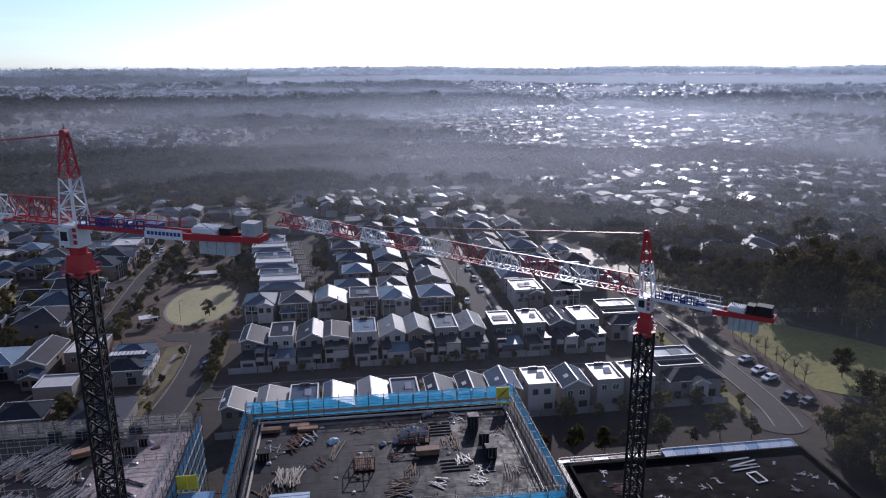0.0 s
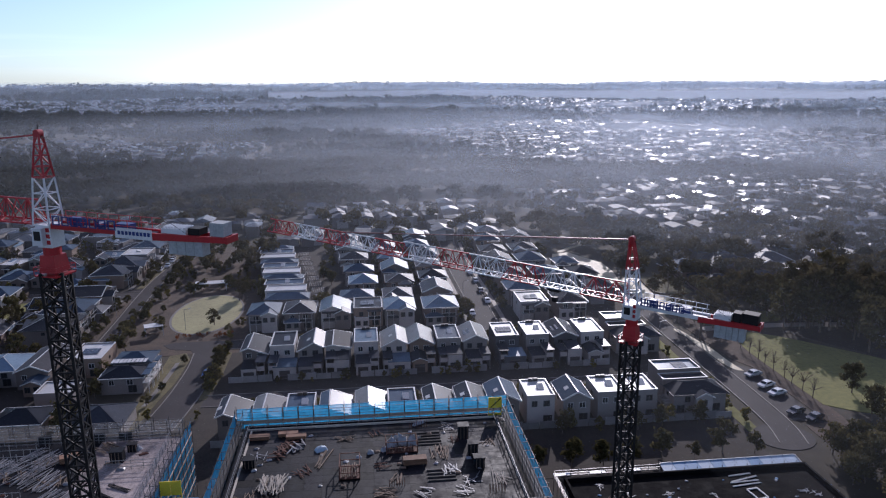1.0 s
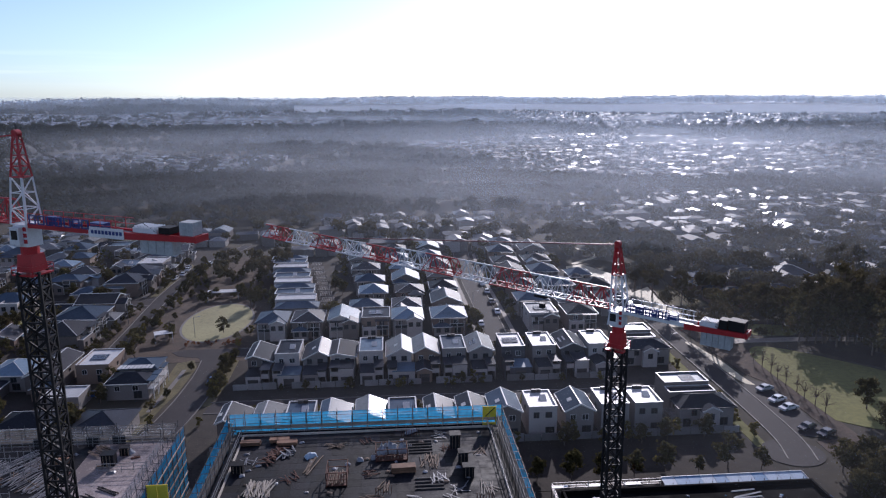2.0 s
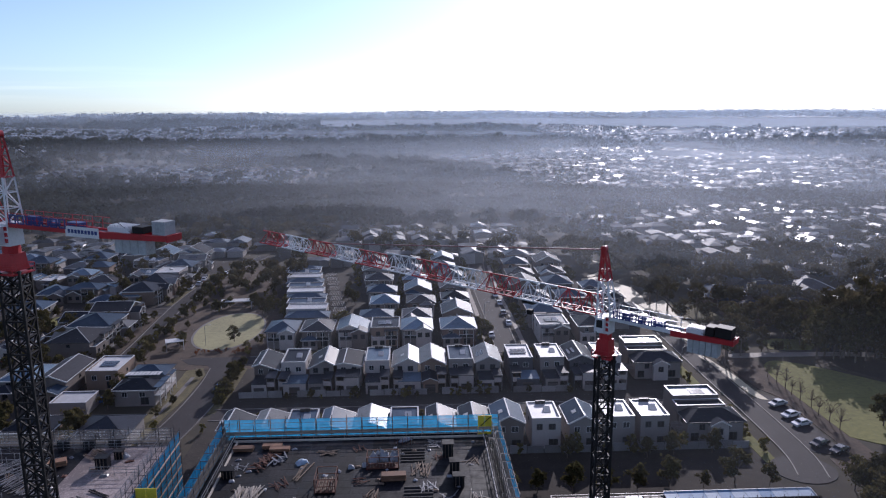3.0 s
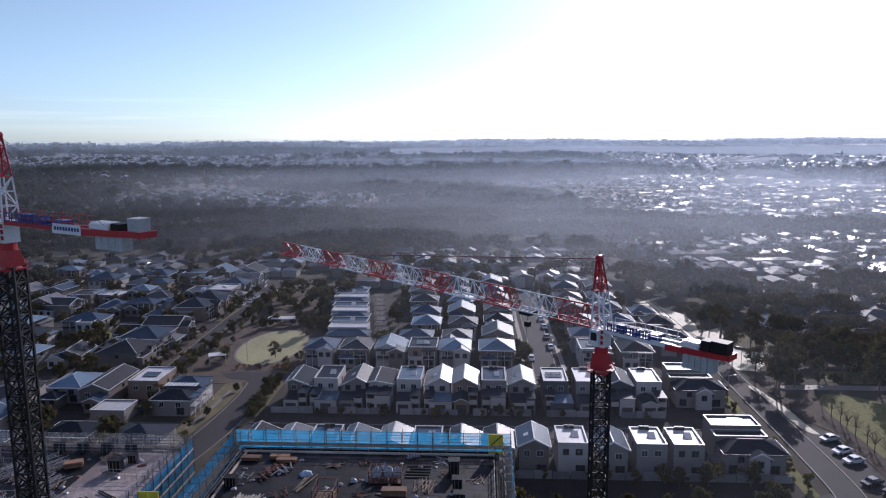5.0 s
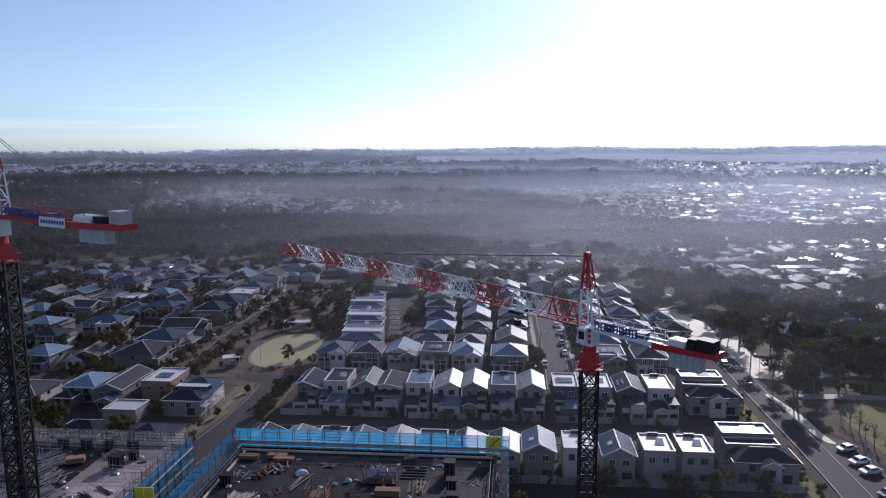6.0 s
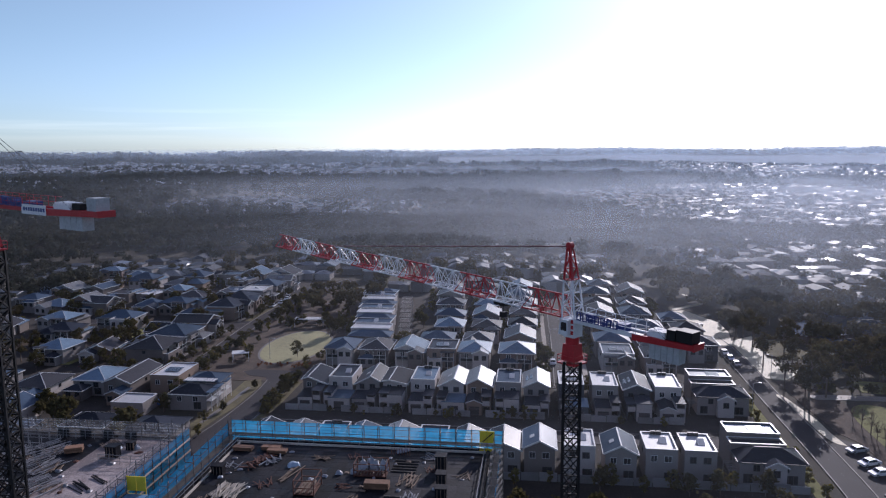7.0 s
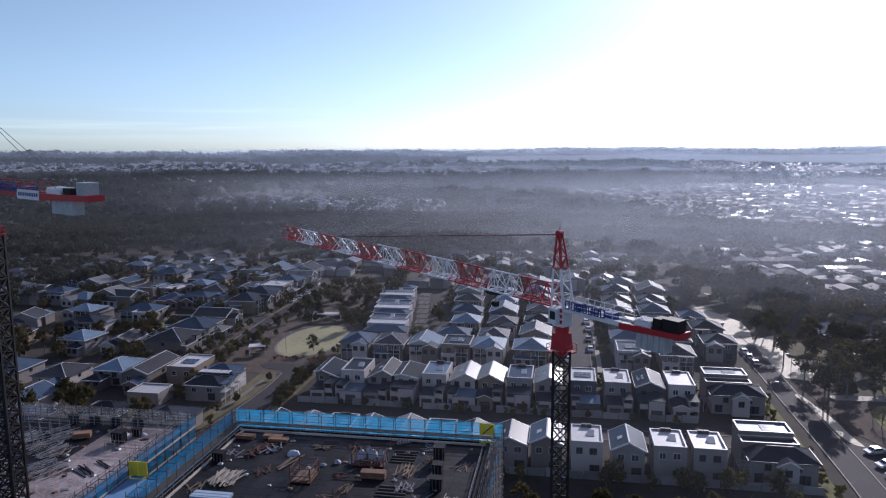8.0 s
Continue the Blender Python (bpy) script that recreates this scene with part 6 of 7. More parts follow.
for x, y in ((-78, 152), (-83, 156), (-75, 148), (-88, 160), (-90, 146), (-61, 152), (-60, 146), (-103, 158), (-104, 152)):
    plant(ROUND, x, y, R.uniform(1.0, 1.6))
for i in range(7):
    plant(GUMS, R.uniform(165, 215), R.uniform(205, 330), R.uniform(.6, 1.05))
for i in range(13):
    plant(GUMS, R.uniform(155, 190), R.uniform(150, 205), R.uniform(.6, .9))


# ---------------------------------------------------------------- cars
def car_kind(paint, label):
    ca = thing("car", (0, 0, -60), label, "car", "parked cars")
    L, W = 4.5, 1.8
    body = Mesh()
    prof = [(-2.25, .35), (-2.22, .75), (-1.3, .92), (-.75, 1.40), (.75, 1.44), (1.55, .98), (2.2, .88), (2.25, .35)]
    n = len(prof)
    for s in (-1, 1):
        for x, z in prof:
            inset = .18 if z > 1.2 else 0.0
            body.v.append((x, s * (W / 2 - inset), z))
    body.f.append(tuple(range(n)))
    body.f.append(tuple(range(2 * n - 1, n - 1, -1)))
    body.f += [(i, n + i, n + (i + 1) % n, (i + 1) % n) for i in range(n)]
    part("body", body, paint, ca)
    for q in ([(-1.27, -.72, .96), (-1.27, .72, .96), (-.78, .62, 1.38), (-.78, -.62, 1.38)], [(1.5, .72, 1.03), (1.5, -.72, 1.03), (.8, -.62, 1.42), (.8, .62, 1.42)],
              [(-1.15, -.89, .96), (1.35, -.89, .99), (.72, -.745, 1.38), (-.72, -.745, 1.36)], [(-1.15, .89, .96), (1.35, .89, .99), (.72, .745, 1.38), (-.72, .745, 1.36)]):
        part("window", Mesh().poly(*q), M["glass"], ca).matrix_basis = Matrix.Scale(1.012, 4)
    for x in (-1.4, 1.4):
        for s in (-.8, .8):
            wh = part("wheel", Mesh().beam((x, s - .11, .33), (x, s + .11, .33), .66, n=14), M["black"], ca)
            part("rim", Mesh().beam((x, s + (.115 if s > 0 else -.125), .33), (x, s + (.125 if s > 0 else -.115), .33), .4, n=10), M["steel"], wh)
    for s in (-.65, .65):
        part("headlight", Mesh().box(-2.27, -2.2, s - .18, s + .18, .62, .76), M["plastic"], ca)
        part("tail_light", Mesh().box(2.2, 2.27, s - .15, s + .15, .7, .85), M["red"], ca)
    return ca


CARS = [car_kind(material("car_" + n, c, .22, spec=.7, vary=.05, coat=.6), s) for n, c, s in (
    ("white", (.75, .75, .76), "white parked car on asphalt"), ("dark", (.04, .045, .055), "dark grey parked car on asphalt"), ("silver", (.42, .43, .45), "silver parked car on asphalt"), ("blue", (.05, .12, .30), "blue parked car on asphalt"))]


def park(k, x, y, turn, z=.05):
    c = CARS[k]
    if c.name not in FIRST:
        FIRST.add(c.name)
        c.matrix_basis = pose(x, y, z, 0, 0, turn)
    else:
        copy_thing(c, pose(x, y, z, 0, 0, turn))


for k, x, y, turn in ((2, 100.3, 157.4, 20), (0, 100.0, 151.0, 22), (0, 100.1, 146.4, 18), (1, 98.8, 136.8, 25), (1, 101.2, 133.6, 25),
                      (3, -36.2, 174.5, 84), (0, 44.6, 226, 90), (1, 44.4, 238, 90), (2, 44.6, 251, 90), (0, 44.2, 262, 92), (0, 37.6, 214, 90),
                      (0, -68.2, 306, 78), (2, -75.2, 300, 90), (0, -75.6, 282, 90), (3, 91.4, 224, 92), (1, 91.6, 218, 92), (2, 91.2, 230, 92), (0, -74.4, 296, 90), (2, -74.2, 288, 90), (3, -63.5, 168, 0),
                      (0, 149.3, 191.1, 8), (2, 159.6, 185.8, 12), (0, 148.8, 175.7, 60)):
    park(k, x, y, turn)


# ---------------------------------------------------------------- far suburbs and woods
def far_houses(name, boxes, seed, label, spacing=11.8, keep=.78, mats=(0,)):
    """Rows of small roofs that fill patches of land: roofs and walls, too far to be told apart singly."""
    rng = random.Random(seed)
    roof, wall = Mesh(), Mesh()
    for x0, x1, y0, y1, turn in boxes:
        cx, cy = (x0 + x1) / 2, (y0 + y1) / 2
        c, s = math.cos(turn), math.sin(turn)
        y = y0
        row = 0
        while y < y1:
            x = x0
            while x < x1:
                if rng.random() < keep:
                    px, py = x + rng.uniform(-1, 1), y + rng.uniform(-1, 1)
                    X, Y = cx + (px - cx) * c - (py - cy) * s, cy + (px - cx) * s + (py - cy) * c
                    z = rise(X, Y)
                    w, d, h = rng.uniform(6.2, 8.6), rng.uniform(8.5, 11.5), rng.choice((3.0, 5.0, 5.0))
                    p0 = rng.uniform(.14, .46)
                    tr = turn + rng.choice((0, 0, 1.5708)) + rng.uniform(-.08, .08)
                    ct, st = math.cos(tr), math.sin(tr)
                    ox, oy = rng.uniform(-3.5, 3.5), rng.choice((-1, 1)) * rng.uniform(3, 5)
                    for a, b, h, dx, dy, sp in ((w / 2, d / 2, h, 0, 0, 0), (w * .32, d * .28, h - rng.choice((0, 0, 1.6)), ox, oy, 1)):
                        def P(p, q, up):
                            p, q = (q, -p) if sp else (p, q)
                            p, q = p + dx, q + dy
                            return (X + p * ct - q * st, Y + p * st + q * ct, z + up)
                        k = len(roof.v)
                        g = rng.random() < .35
                        r = max(b - a * (.0 if g else .95), .4)
                        roof.v += [P(-a - .4, -b - .4, h), P(a + .4, -b - .4, h), P(a + .4, b + .4, h), P(-a - .4, b + .4, h), P(0, -r, h + a * p0), P(0, r, h + a * p0)]
                        roof.f += [(k, k + 1, k + 4), (k + 1, k + 2, k + 5, k + 4), (k + 2, k + 3, k + 5), (k + 3, k, k + 4, k + 5)]
                        k = len(wall.v)
                        wall.v += [P(-a, -b, -1), P(a, -b, -1), P(a, b, -1), P(-a, b, -1), P(-a, -b, h), P(a, -b, h), P(a, b, h), P(-a, b, h)]
                        wall.f += [(k, k + 1, k + 5, k + 4), (k + 1, k + 2, k + 6, k + 5), (k + 2, k + 3, k + 7, k + 6), (k + 3, k, k + 4, k + 7)]
                x += spacing + rng.uniform(-.8, .8)
            row += 1
            y += 13.5 if row % 2 else 23
    t = thing(name, (0, 0, 0), label, "suburb", "", "stuff")
    part("roofs", roof, FAR_ROOF, t)
    part("walls", wall, FAR_WALL, t)


FAR_ROOF = island_material("far_roofs", (.022, .028, .040), (.11, .12, .14), .22, .5)
FAR_WALL = island_material("far_walls", (.10, .085, .075), (.40, .37, .35), .85)
SUBURB = [(90, 560, 590, 1180, .25), (115, 430, 330, 490, .08), (128, 360, 272, 380, .05), (200, 330, 190, 270, .1), (-330, -180, 150, 360, .06), (-380, -110, 690, 900, -.06), (-190, -40, 345, 395, .05), (-32, 66, 326, 400, .05)]
far_houses("suburb", SUBURB, 5, "rows of low suburban houses with glinting metal roofs")
DISTANT = [(-1400, -150, 1500, 2500, .1), (300, 1900, 1500, 2900, .2), (-2600, -1300, 1300, 2200, 0), (600, 1300, 700, 1300, .3), (-1300, -500, 900, 1250, 0)]
FAR_ROOF = island_material("distant_roofs", (.06, .07, .085), (.42, .43, .45), .22, .5)
far_houses("distant_suburb", DISTANT, 6, "distant suburb of pale roofs among trees", 17, .75)


def woods(name, spots, seed, label, tris, leafm):
    """Canopy of many ragged crowns."""
    rng = np.random.default_rng(seed)
    vs, fs, base = [], [], 0
    for X, Y, Hh, Wd, n, ls in spots:
        z = rise(X, Y)
        # a few rounded lumps, each clad with outward sprays
        k = max(1, n // 14)
        ang = rng.uniform(0, 6.283, k)
        off = np.sqrt(rng.random(k)) * Wd * .30 * (k > 1)
        mid = np.stack([np.cos(ang) * off, np.sin(ang) * off, Hh * (.50 + .26 * rng.random(k))], 1)
        rad = Wd * rng.uniform(.20, .34, k) * (1.5 if k == 1 else 1)
        pick = np.arange(n) % k
        out = rng.normal(0, 1, (n, 3))
        out[:, 2] = np.abs(out[:, 2]) * .9 - .25
        out /= np.linalg.norm(out, axis=1)[:, None] + 1e-6
        c = mid[pick] + out * rad[pick][:, None] * rng.uniform(.75, 1.08, (n, 1)) * np.array([1, 1, .85]) + np.array([X, Y, z])
        out = out + rng.normal(0, .22, (n, 3))
        a = np.cross(out, rng.normal(0, 1, (n, 3)))
        a *= ls / (np.linalg.norm(a, axis=1)[:, None] + 1e-6)
        b = np.cross(out, a) * rng.uniform(.6, 1, (n, 1))
        q = np.stack([c - a, c - b * .8, c + a * .9, c + b], 1).reshape(-1, 3)
        vs.append(q)
        fs.append(np.arange(n * 4).reshape(-1, 4) + base)
        base += n * 4
    me = bpy.data.meshes.new(name)
    v, f = np.concatenate(vs), np.concatenate(fs)
    me.vertices.add(len(v)); me.vertices.foreach_set("co", v.ravel().astype(np.float32))
    me.loops.add(f.size); me.loops.foreach_set("vertex_index", f.ravel().astype(np.int32))
    me.polygons.add(len(f)); me.polygons.foreach_set("loop_start", np.arange(0, f.size, 4, dtype=np.int32))
    me.update(calc_edges=True); me.validate()
    me.materials.append(leafm)
    return tagged(new(name, me), label, "woodland", "", "stuff")


def inside(x, y, boxes):
    for x0, x1, y0, y1, turn in boxes:
        cx, cy = (x0 + x1) / 2, (y0 + y1) / 2
        c, s = math.cos(-turn), math.sin(-turn)
        a, b = cx + (x - cx) * c - (y - cy) * s, cy + (x - cx) * s + (y - cy) * c
        if x0 < a < x1 and y0 < b < y1:
            return True
    return False


def scatter(count, r0, r1, seed, thin, size, n, leaf):
    rng = random.Random(seed)
    out = []
    while len(out) < count:
        r = math.sqrt(rng.uniform(r0 * r0, r1 * r1))
        a = rng.uniform(-.72, .78)
        x, y = r * math.sin(a) + 15, r * math.cos(a)
        if -175 < x < 108 and y < 372 or (108 <= x < 172 and y < 209):
            continue
        if inside(x, y, SUBURB if r < 1300 else DISTANT) and rng.random() > thin:
            continue
        if r < 430 and x > 60 and (rng.random() < .25 or 105 < x < 190 and y < 274):
            continue
        cl = noise.noise(Vector((x * .0045, y * .009, 3))) if r < 1500 else noise.noise(Vector((x * .0011, y * .0045, 7)))
        if cl < -.05 and rng.random() < .75:
            continue
        s = rng.uniform(.5, 1.1) + .7 * rng.random() ** 4
        if r < 640:
            s = min(s, 1.1)
        out.append((x, y, size[0] * s * (.62 if inside(x, y, SUBURB) else 1), size[1] * s * rng.uniform(.8, 1.2) * (.66 if inside(x, y, SUBURB) else 1), n, leaf * s * (.7 if inside(x, y, SUBURB) else 1)))
    return out


edge = random.Random(77)
fringe = []
for x0, x1, y0, y1, n in ((-140, -30, 396, 425, 60), (-140, -40, 340, 392, 26), (-20, 70, 316, 390, 34), (70, 120, 324, 380, 34), (98, 130, 262, 330, 38), (84, 112, 296, 335, 24), (118, 240, 258, 330, 85), (114, 192, 214, 222, 16), (114, 192, 237, 243, 18), (114, 200, 262, 270, 22), (150, 330, 300, 420, 80), (60, 200, 380, 470, 50), (175, 250, 190, 270, 26), (-60, -30, 262, 330, 16)):
    for k in range(n):
        s = edge.uniform(.5, 1.0)
        fringe.append((edge.uniform(x0, x1), edge.uniform(y0, y1), 11 * s, 8 * s, 170, .62 * s + .2))
woods("woods_edge", fringe, 15, "belt of gum trees behind the estate", 170, M["leaf"])
woods("woods_near", scatter(5200, 230, 640, 1, .85, (12, 9), 70, 1.0), 11, "dark gum woodland beyond the estate", 84, M["leaf_far"])
woods("woods_middle", scatter(9500, 640, 1500, 2, .42, (13, 10.5), 34, 1.65), 12, "dark belts of gum woodland between suburbs", 34, M["leaf_far"])
woods("woods_far", scatter(8500, 1500, 3100, 3, .12, (7, 20), 14, 3.2), 13, "far wooded country below the ridge", 14, M["leaf_far"])
woods("woods_ridge", scatter(6500, 3000, 4720, 4, .12, (3, 30), 12, 4.5), 14, "wooded ridge along the horizon", 12, M["leaf_far"])


# ---------------------------------------------------------------- added veils for mist, distance haze and glare
def mist(r, reach, height, density, a0=-.9, a1=.9, patch=.5):
    """A slanting veil: its foot at distance r, its top farther off by reach."""
    me = Mesh()
    n, rows = 40, 4
    z0 = rise(0, r + reach) if r > 1000 else 0.0
    for j in range(rows + 1):
        for k in range(n + 1):
            a = a0 + (a1 - a0) * k / n
            rr = (r + reach * j / rows) * (1 + .03 * math.sin(a * 9 + r))
            me.v.append((rr * math.sin(a), rr * math.cos(a), z0 - 6 + (height + 6) * j / rows))
    for j in range(rows):
        for k in range(n):
            q = j * (n + 1) + k
            me.f.append((q, q + 1, q + n + 2, q + n + 1))
    solid("mist", me, veil_material("mist", density, height + z0, height * .62, patch, span=r), "thin see-through veil standing in for mist, haze and glare", "mist", "stuff", smooth=True)


# two faint near veils stand in for lens glare that lifts the blacks
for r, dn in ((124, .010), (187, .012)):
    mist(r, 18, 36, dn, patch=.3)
# ring veils put the haze that grows with distance into sheets
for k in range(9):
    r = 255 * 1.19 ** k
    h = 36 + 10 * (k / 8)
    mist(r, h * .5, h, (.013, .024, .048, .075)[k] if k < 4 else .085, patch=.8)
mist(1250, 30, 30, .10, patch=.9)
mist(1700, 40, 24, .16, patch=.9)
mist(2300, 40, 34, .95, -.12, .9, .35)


def haze(r, top, density, west):
    """A tall faint sheet, tinted blue to stand in for the air's haze between the far ranges."""
    me = Mesh()
    n = 48
    for z in (-8, top * .5, top):
        me.v += [(r * math.sin(-1.0 + 2.0 * k / n), r * math.cos(-1.0 + 2.0 * k / n), z) for k in range(n + 1)]
    for j in range(2):
        for k in range(n):
            q = j * (n + 1) + k
            me.f.append((q, q + 1, q + n + 2, q + n + 1))
    solid("haze", me, veil_material("haze", density, top, 24, .1, span=r, color=(0.57, 0.68, 0.86), west=west, foot_fade=False), "faint blue sheet standing in for haze between the far ranges", "haze", "stuff", smooth=True)


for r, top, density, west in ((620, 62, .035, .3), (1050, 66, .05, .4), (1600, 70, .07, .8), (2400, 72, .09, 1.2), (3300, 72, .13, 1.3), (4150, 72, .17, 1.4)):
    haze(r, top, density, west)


# ---------------------------------------------------------------- clutter on the decks
K = random.Random(9)


def stack(name, x, y, z, w, d, n, t, mat, label, turn=0.0, category="stack"):
    """A stack of sheets or blocks, a little out of line."""
    s = thing(name, (x, y, z, 0, 0, turn), label, category)
    for b in (-w * .35, w * .35):
        part("bearer", Mesh().box(b - .06, b + .06, -d / 2, d / 2, 0, .1), M["timber"], s)
    for k in range(n):
        dx, dy = K.uniform(-.06, .06), K.uniform(-.06, .06)
        part("sheet", Mesh().box(-w / 2 + dx, w / 2 + dx, -d / 2 + dy, d / 2 + dy, .1 + k * t, .1 + (k + 1) * t - .012), mat, s)
    return s


def sticks(name, x, y, z, n, length, spread, mat, label, turn=0.0, lean=.12, thick=.11):
    """A loose heap of timbers or tubes, each its own piece."""
    s = thing(name, (x, y, z, 0, 0, turn), label, "timber pile")
    for k in range(n):
        a = K.gauss(0, lean)
        l = length * K.uniform(.55, 1.05)
        cx, cy, cz = K.uniform(-spread, spread), K.uniform(-.4, .4), .06 + K.random() ** 2 * thick * n * .12
        dx, dy = math.sin(a) * l / 2, math.cos(a) * l / 2
        part("timber", Mesh().beam((cx - dx, cy - dy, cz), (cx + dx, cy + dy, cz + K.uniform(-.03, .12)), thick, thick * .7), mat, s)
    return s


def bin_frame(x, y, z, w, d, h, mat, label, turn=0.0):
    """An open steel stillage: base, corner posts, rails and a low side."""
    b = thing("stillage", (x, y, z, 0, 0, turn), label, "stillage")
    part("base", Mesh().box(-w / 2, w / 2, -d / 2, d / 2, .08, .2), mat, b)
    for px in (-w / 2, w / 2):
        for py in (-d / 2, d / 2):
            part("post", Mesh().box(px - .07, px + .07, py - .07, py + .07, 0, h), mat, b)
    for zz in (h * .5, h):
        for (ax, ay), (bx, by) in (((-1, -1), (1, -1)), ((1, -1), (1, 1)), ((1, 1), (-1, 1)), ((-1, 1), (-1, -1))):
            part("rail", Mesh().beam((ax * w / 2, ay * d / 2, zz), (bx * w / 2, by * d / 2, zz), .1), mat, b)
    for k in range(9):
        part("load", Mesh().beam((-w * .4 + k * w * .1, -d * .45, .28 + .12 * (k % 3)), (-w * .4 + k * w * .1 + K.uniform(-.2, .2), d * .47, .3 + .1 * (k % 4)), .12), M["timber"], b)
    return b


def bundle(x, y, z, w, d, h, label, mat=None):
    """A wrapped soft bundle: a rumpled rounded lump."""
    me = Mesh()
    nx, ny = 9, 7
    for j in range(ny + 1):
        for i in range(nx + 1):
            a, b = i / nx * 2 - 1, j / ny * 2 - 1
            f = (1 - abs(a) ** 4) * (1 - abs(b) ** 4)
            me.v.append((a * w / 2, b * d / 2, max(0, f ** .5 * h * (.7 + .5 * noise.noise(Vector((a * 2 + x, b * 2 + y, 0))) + .45 * noise.noise(Vector((a * 6 + x, b * 6 + y, 3)))))))
    for j in range(ny):
        for i in range(nx):
            k = j * (nx + 1) + i
            me.f.append((k, k + 1, k + nx + 2, k + nx + 1))
    o = solid("scrap_piece" if h < .45 else "wrapped_parcel", me, mat or M["plastic"], label, "debris" if h < .45 else "parcel", "", smooth=True)
    o.matrix_world = pose(x, y, z + .01, 0, 0, K.uniform(-30, 30))
    return o


def hutch(x, y, z, w, d, h, label):
    """A dark boxed-out shaft with a capped top."""
    s = thing("shaft_box", (x, y, z), label, "shaft box")
    part("body", Mesh().box(-w / 2, w / 2, -d / 2, d / 2, 0, h), M["slab"], s)
    part("cap", Mesh().box(-w / 2 - .12, w / 2 + .12, -d / 2 - .12, d / 2 + .12, h, h + .12), M["slab"], s)
    for k in range(3):
        part("brace", Mesh().beam((-w / 2 + .3 + k * .5, -d / 2 - .05, 0), (-w / 2 + .3 + k * .5, -d / 2 - .05, h), .08), M["timber"], s)
    return s


def starters(x, y, z, nx, ny, gap, label):
    """Upright reinforcing bars cast into the deck."""
    s = thing("starter_bars", (x, y, z), label, "reinforcing bars")
    for i in range(nx):
        for j in range(ny):
            part("bar", Mesh().beam((i * gap, j * gap, 0), (i * gap + K.uniform(-.05, .05), j * gap, K.uniform(.8, 1.2)), .05), M["rust"], s)
    return s


Z2 = 18.735
for x, y in ((-12.6, 103.4), (-7.0, 103.0), (-8.3, 104.0)):
    stack("plywood_stack", x, y, Z2, 3.0, 1.1, 4, .13, M["ply"], "stack of weathered orange plywood sheets", K.uniform(-3, 3))
stack("plywood_stack", 10.7, 93.4, Z2, 3.4, 1.3, 7, .13, M["ply"], "stack of weathered orange plywood sheets", 2)
sticks("rebar_heap", -8.6, 99.4, Z2, 26, 2.4, 2.6, M["rust"], "tangled heap of rusty reinforcing steel", 70, .8, .14)
sticks("rebar_heap", -6.6, 99.8, Z2, 16, 2.0, 1.6, M["steel"], "loose heap of dull scaffold fittings", 40, .9, .16)
sticks("timber_heap", -9.2, 90.0, Z2, 34, 4.6, 1.7, M["board"], "heap of pale loose formwork timbers", -8, .16)
sticks("timber_heap", -9.0, 89.6, Z2 + .3, 16, 4.4, 1.5, M["board"], "pale scaffold boards thrown on a heap", 4, .2)
sticks("timber_heap", 14.8, 96.0, Z2, 16, 4.0, 1.6, M["timber"], "loose formwork beams on the deck", -6, .2, .13)
sticks("timber_heap", 15.6, 91.0, Z2, 14, 2.6, 1.2, M["steel"], "loose steel props on the deck", 10, .5, .1)
sticks("timber_heap", -2.4, 96.2, Z2, 6, 5.6, .8, M["timber"], "long pale planks laid on the deck", -10, .1, .16)
sticks("timber_heap", 17.6, 87.0, Z2, 12, 3.0, 3.0, M["steel"], "scattered steel props on the deck", 60, .7, .09)
sticks("timber_heap", 6.0, 85.4, Z2, 18, 3.6, 2.0, M["timber"], "loose formwork timbers beside the near screen", 80, .3, .12)
sticks("timber_heap", 8.0, 89.4, Z2, 9, 2.4, 1.0, M["timber"], "short pale timbers on the deck", -20, .2, .12)
bin_frame(1.4, 91.9, Z2, 2.8, 3.6, 2.1, M["rust"], "open rust-red steel stillage of timber")
bin_frame(9.0, 97.6, Z2, 4.6, 2.4, 1.9, M["rust"], "rusty stillage under wrapped bundles", 1)
for x, y, w, d, h in ((7.6, 98.4, 1.6, 1.0, 1.9), (9.2, 98.7, 1.5, 1.0, 2.2), (10.6, 98.6, 1.4, 1.0, 2.1), (8.4, 99.4, 1.3, .9, 1.6), (6.4, 97.4, .9, .7, .8), (4.4, 97.0, 1.0, .7, .6), (2.6, 96.0, .8, .6, .4), (12.2, 105.4, 2.2, .6, .6)):
    bundle(x, y, Z2, w, d, h, "lumpy white plastic-wrapped bundle on the deck")
bundle(-3.0, 98.9, Z2, 1.8, 1.2, .7, "crumpled pale blue plastic bundle on the deck", M["sheet_pale"])
for x, y, n, l, sp, mt, tn in ((0.5, 101.5, 7, 3.0, 1.2, "timber", 80), (5.0, 103.0, 6, 2.2, 1.0, "rust", 20), (16.5, 103.6, 8, 2.6, 1.4, "steel", 75), (-12.0, 98.0, 8, 2.4, 1.0, "steel", 15), (-5.0, 93.0, 9, 2.6, 1.2, "rust", 50),
                            (-12.2, 86.8, 8, 3.0, 1.0, "timber", 5), (6.0, 93.2, 8, 2.0, 1.0, "rust", 120), (22.4, 98.4, 7, 3.2, .6, "timber", 0), (22.0, 88.0, 9, 3.6, .8, "board", 4), (11.4, 85.6, 8, 2.6, 1.2, "steel", 60), (17.0, 99.8, 6, 2.0, .8, "rust", 30)):
    sticks("offcut_heap", x, y, Z2, n, l, sp, M[mt], "loose offcuts scattered on the deck", tn, .45, .09)
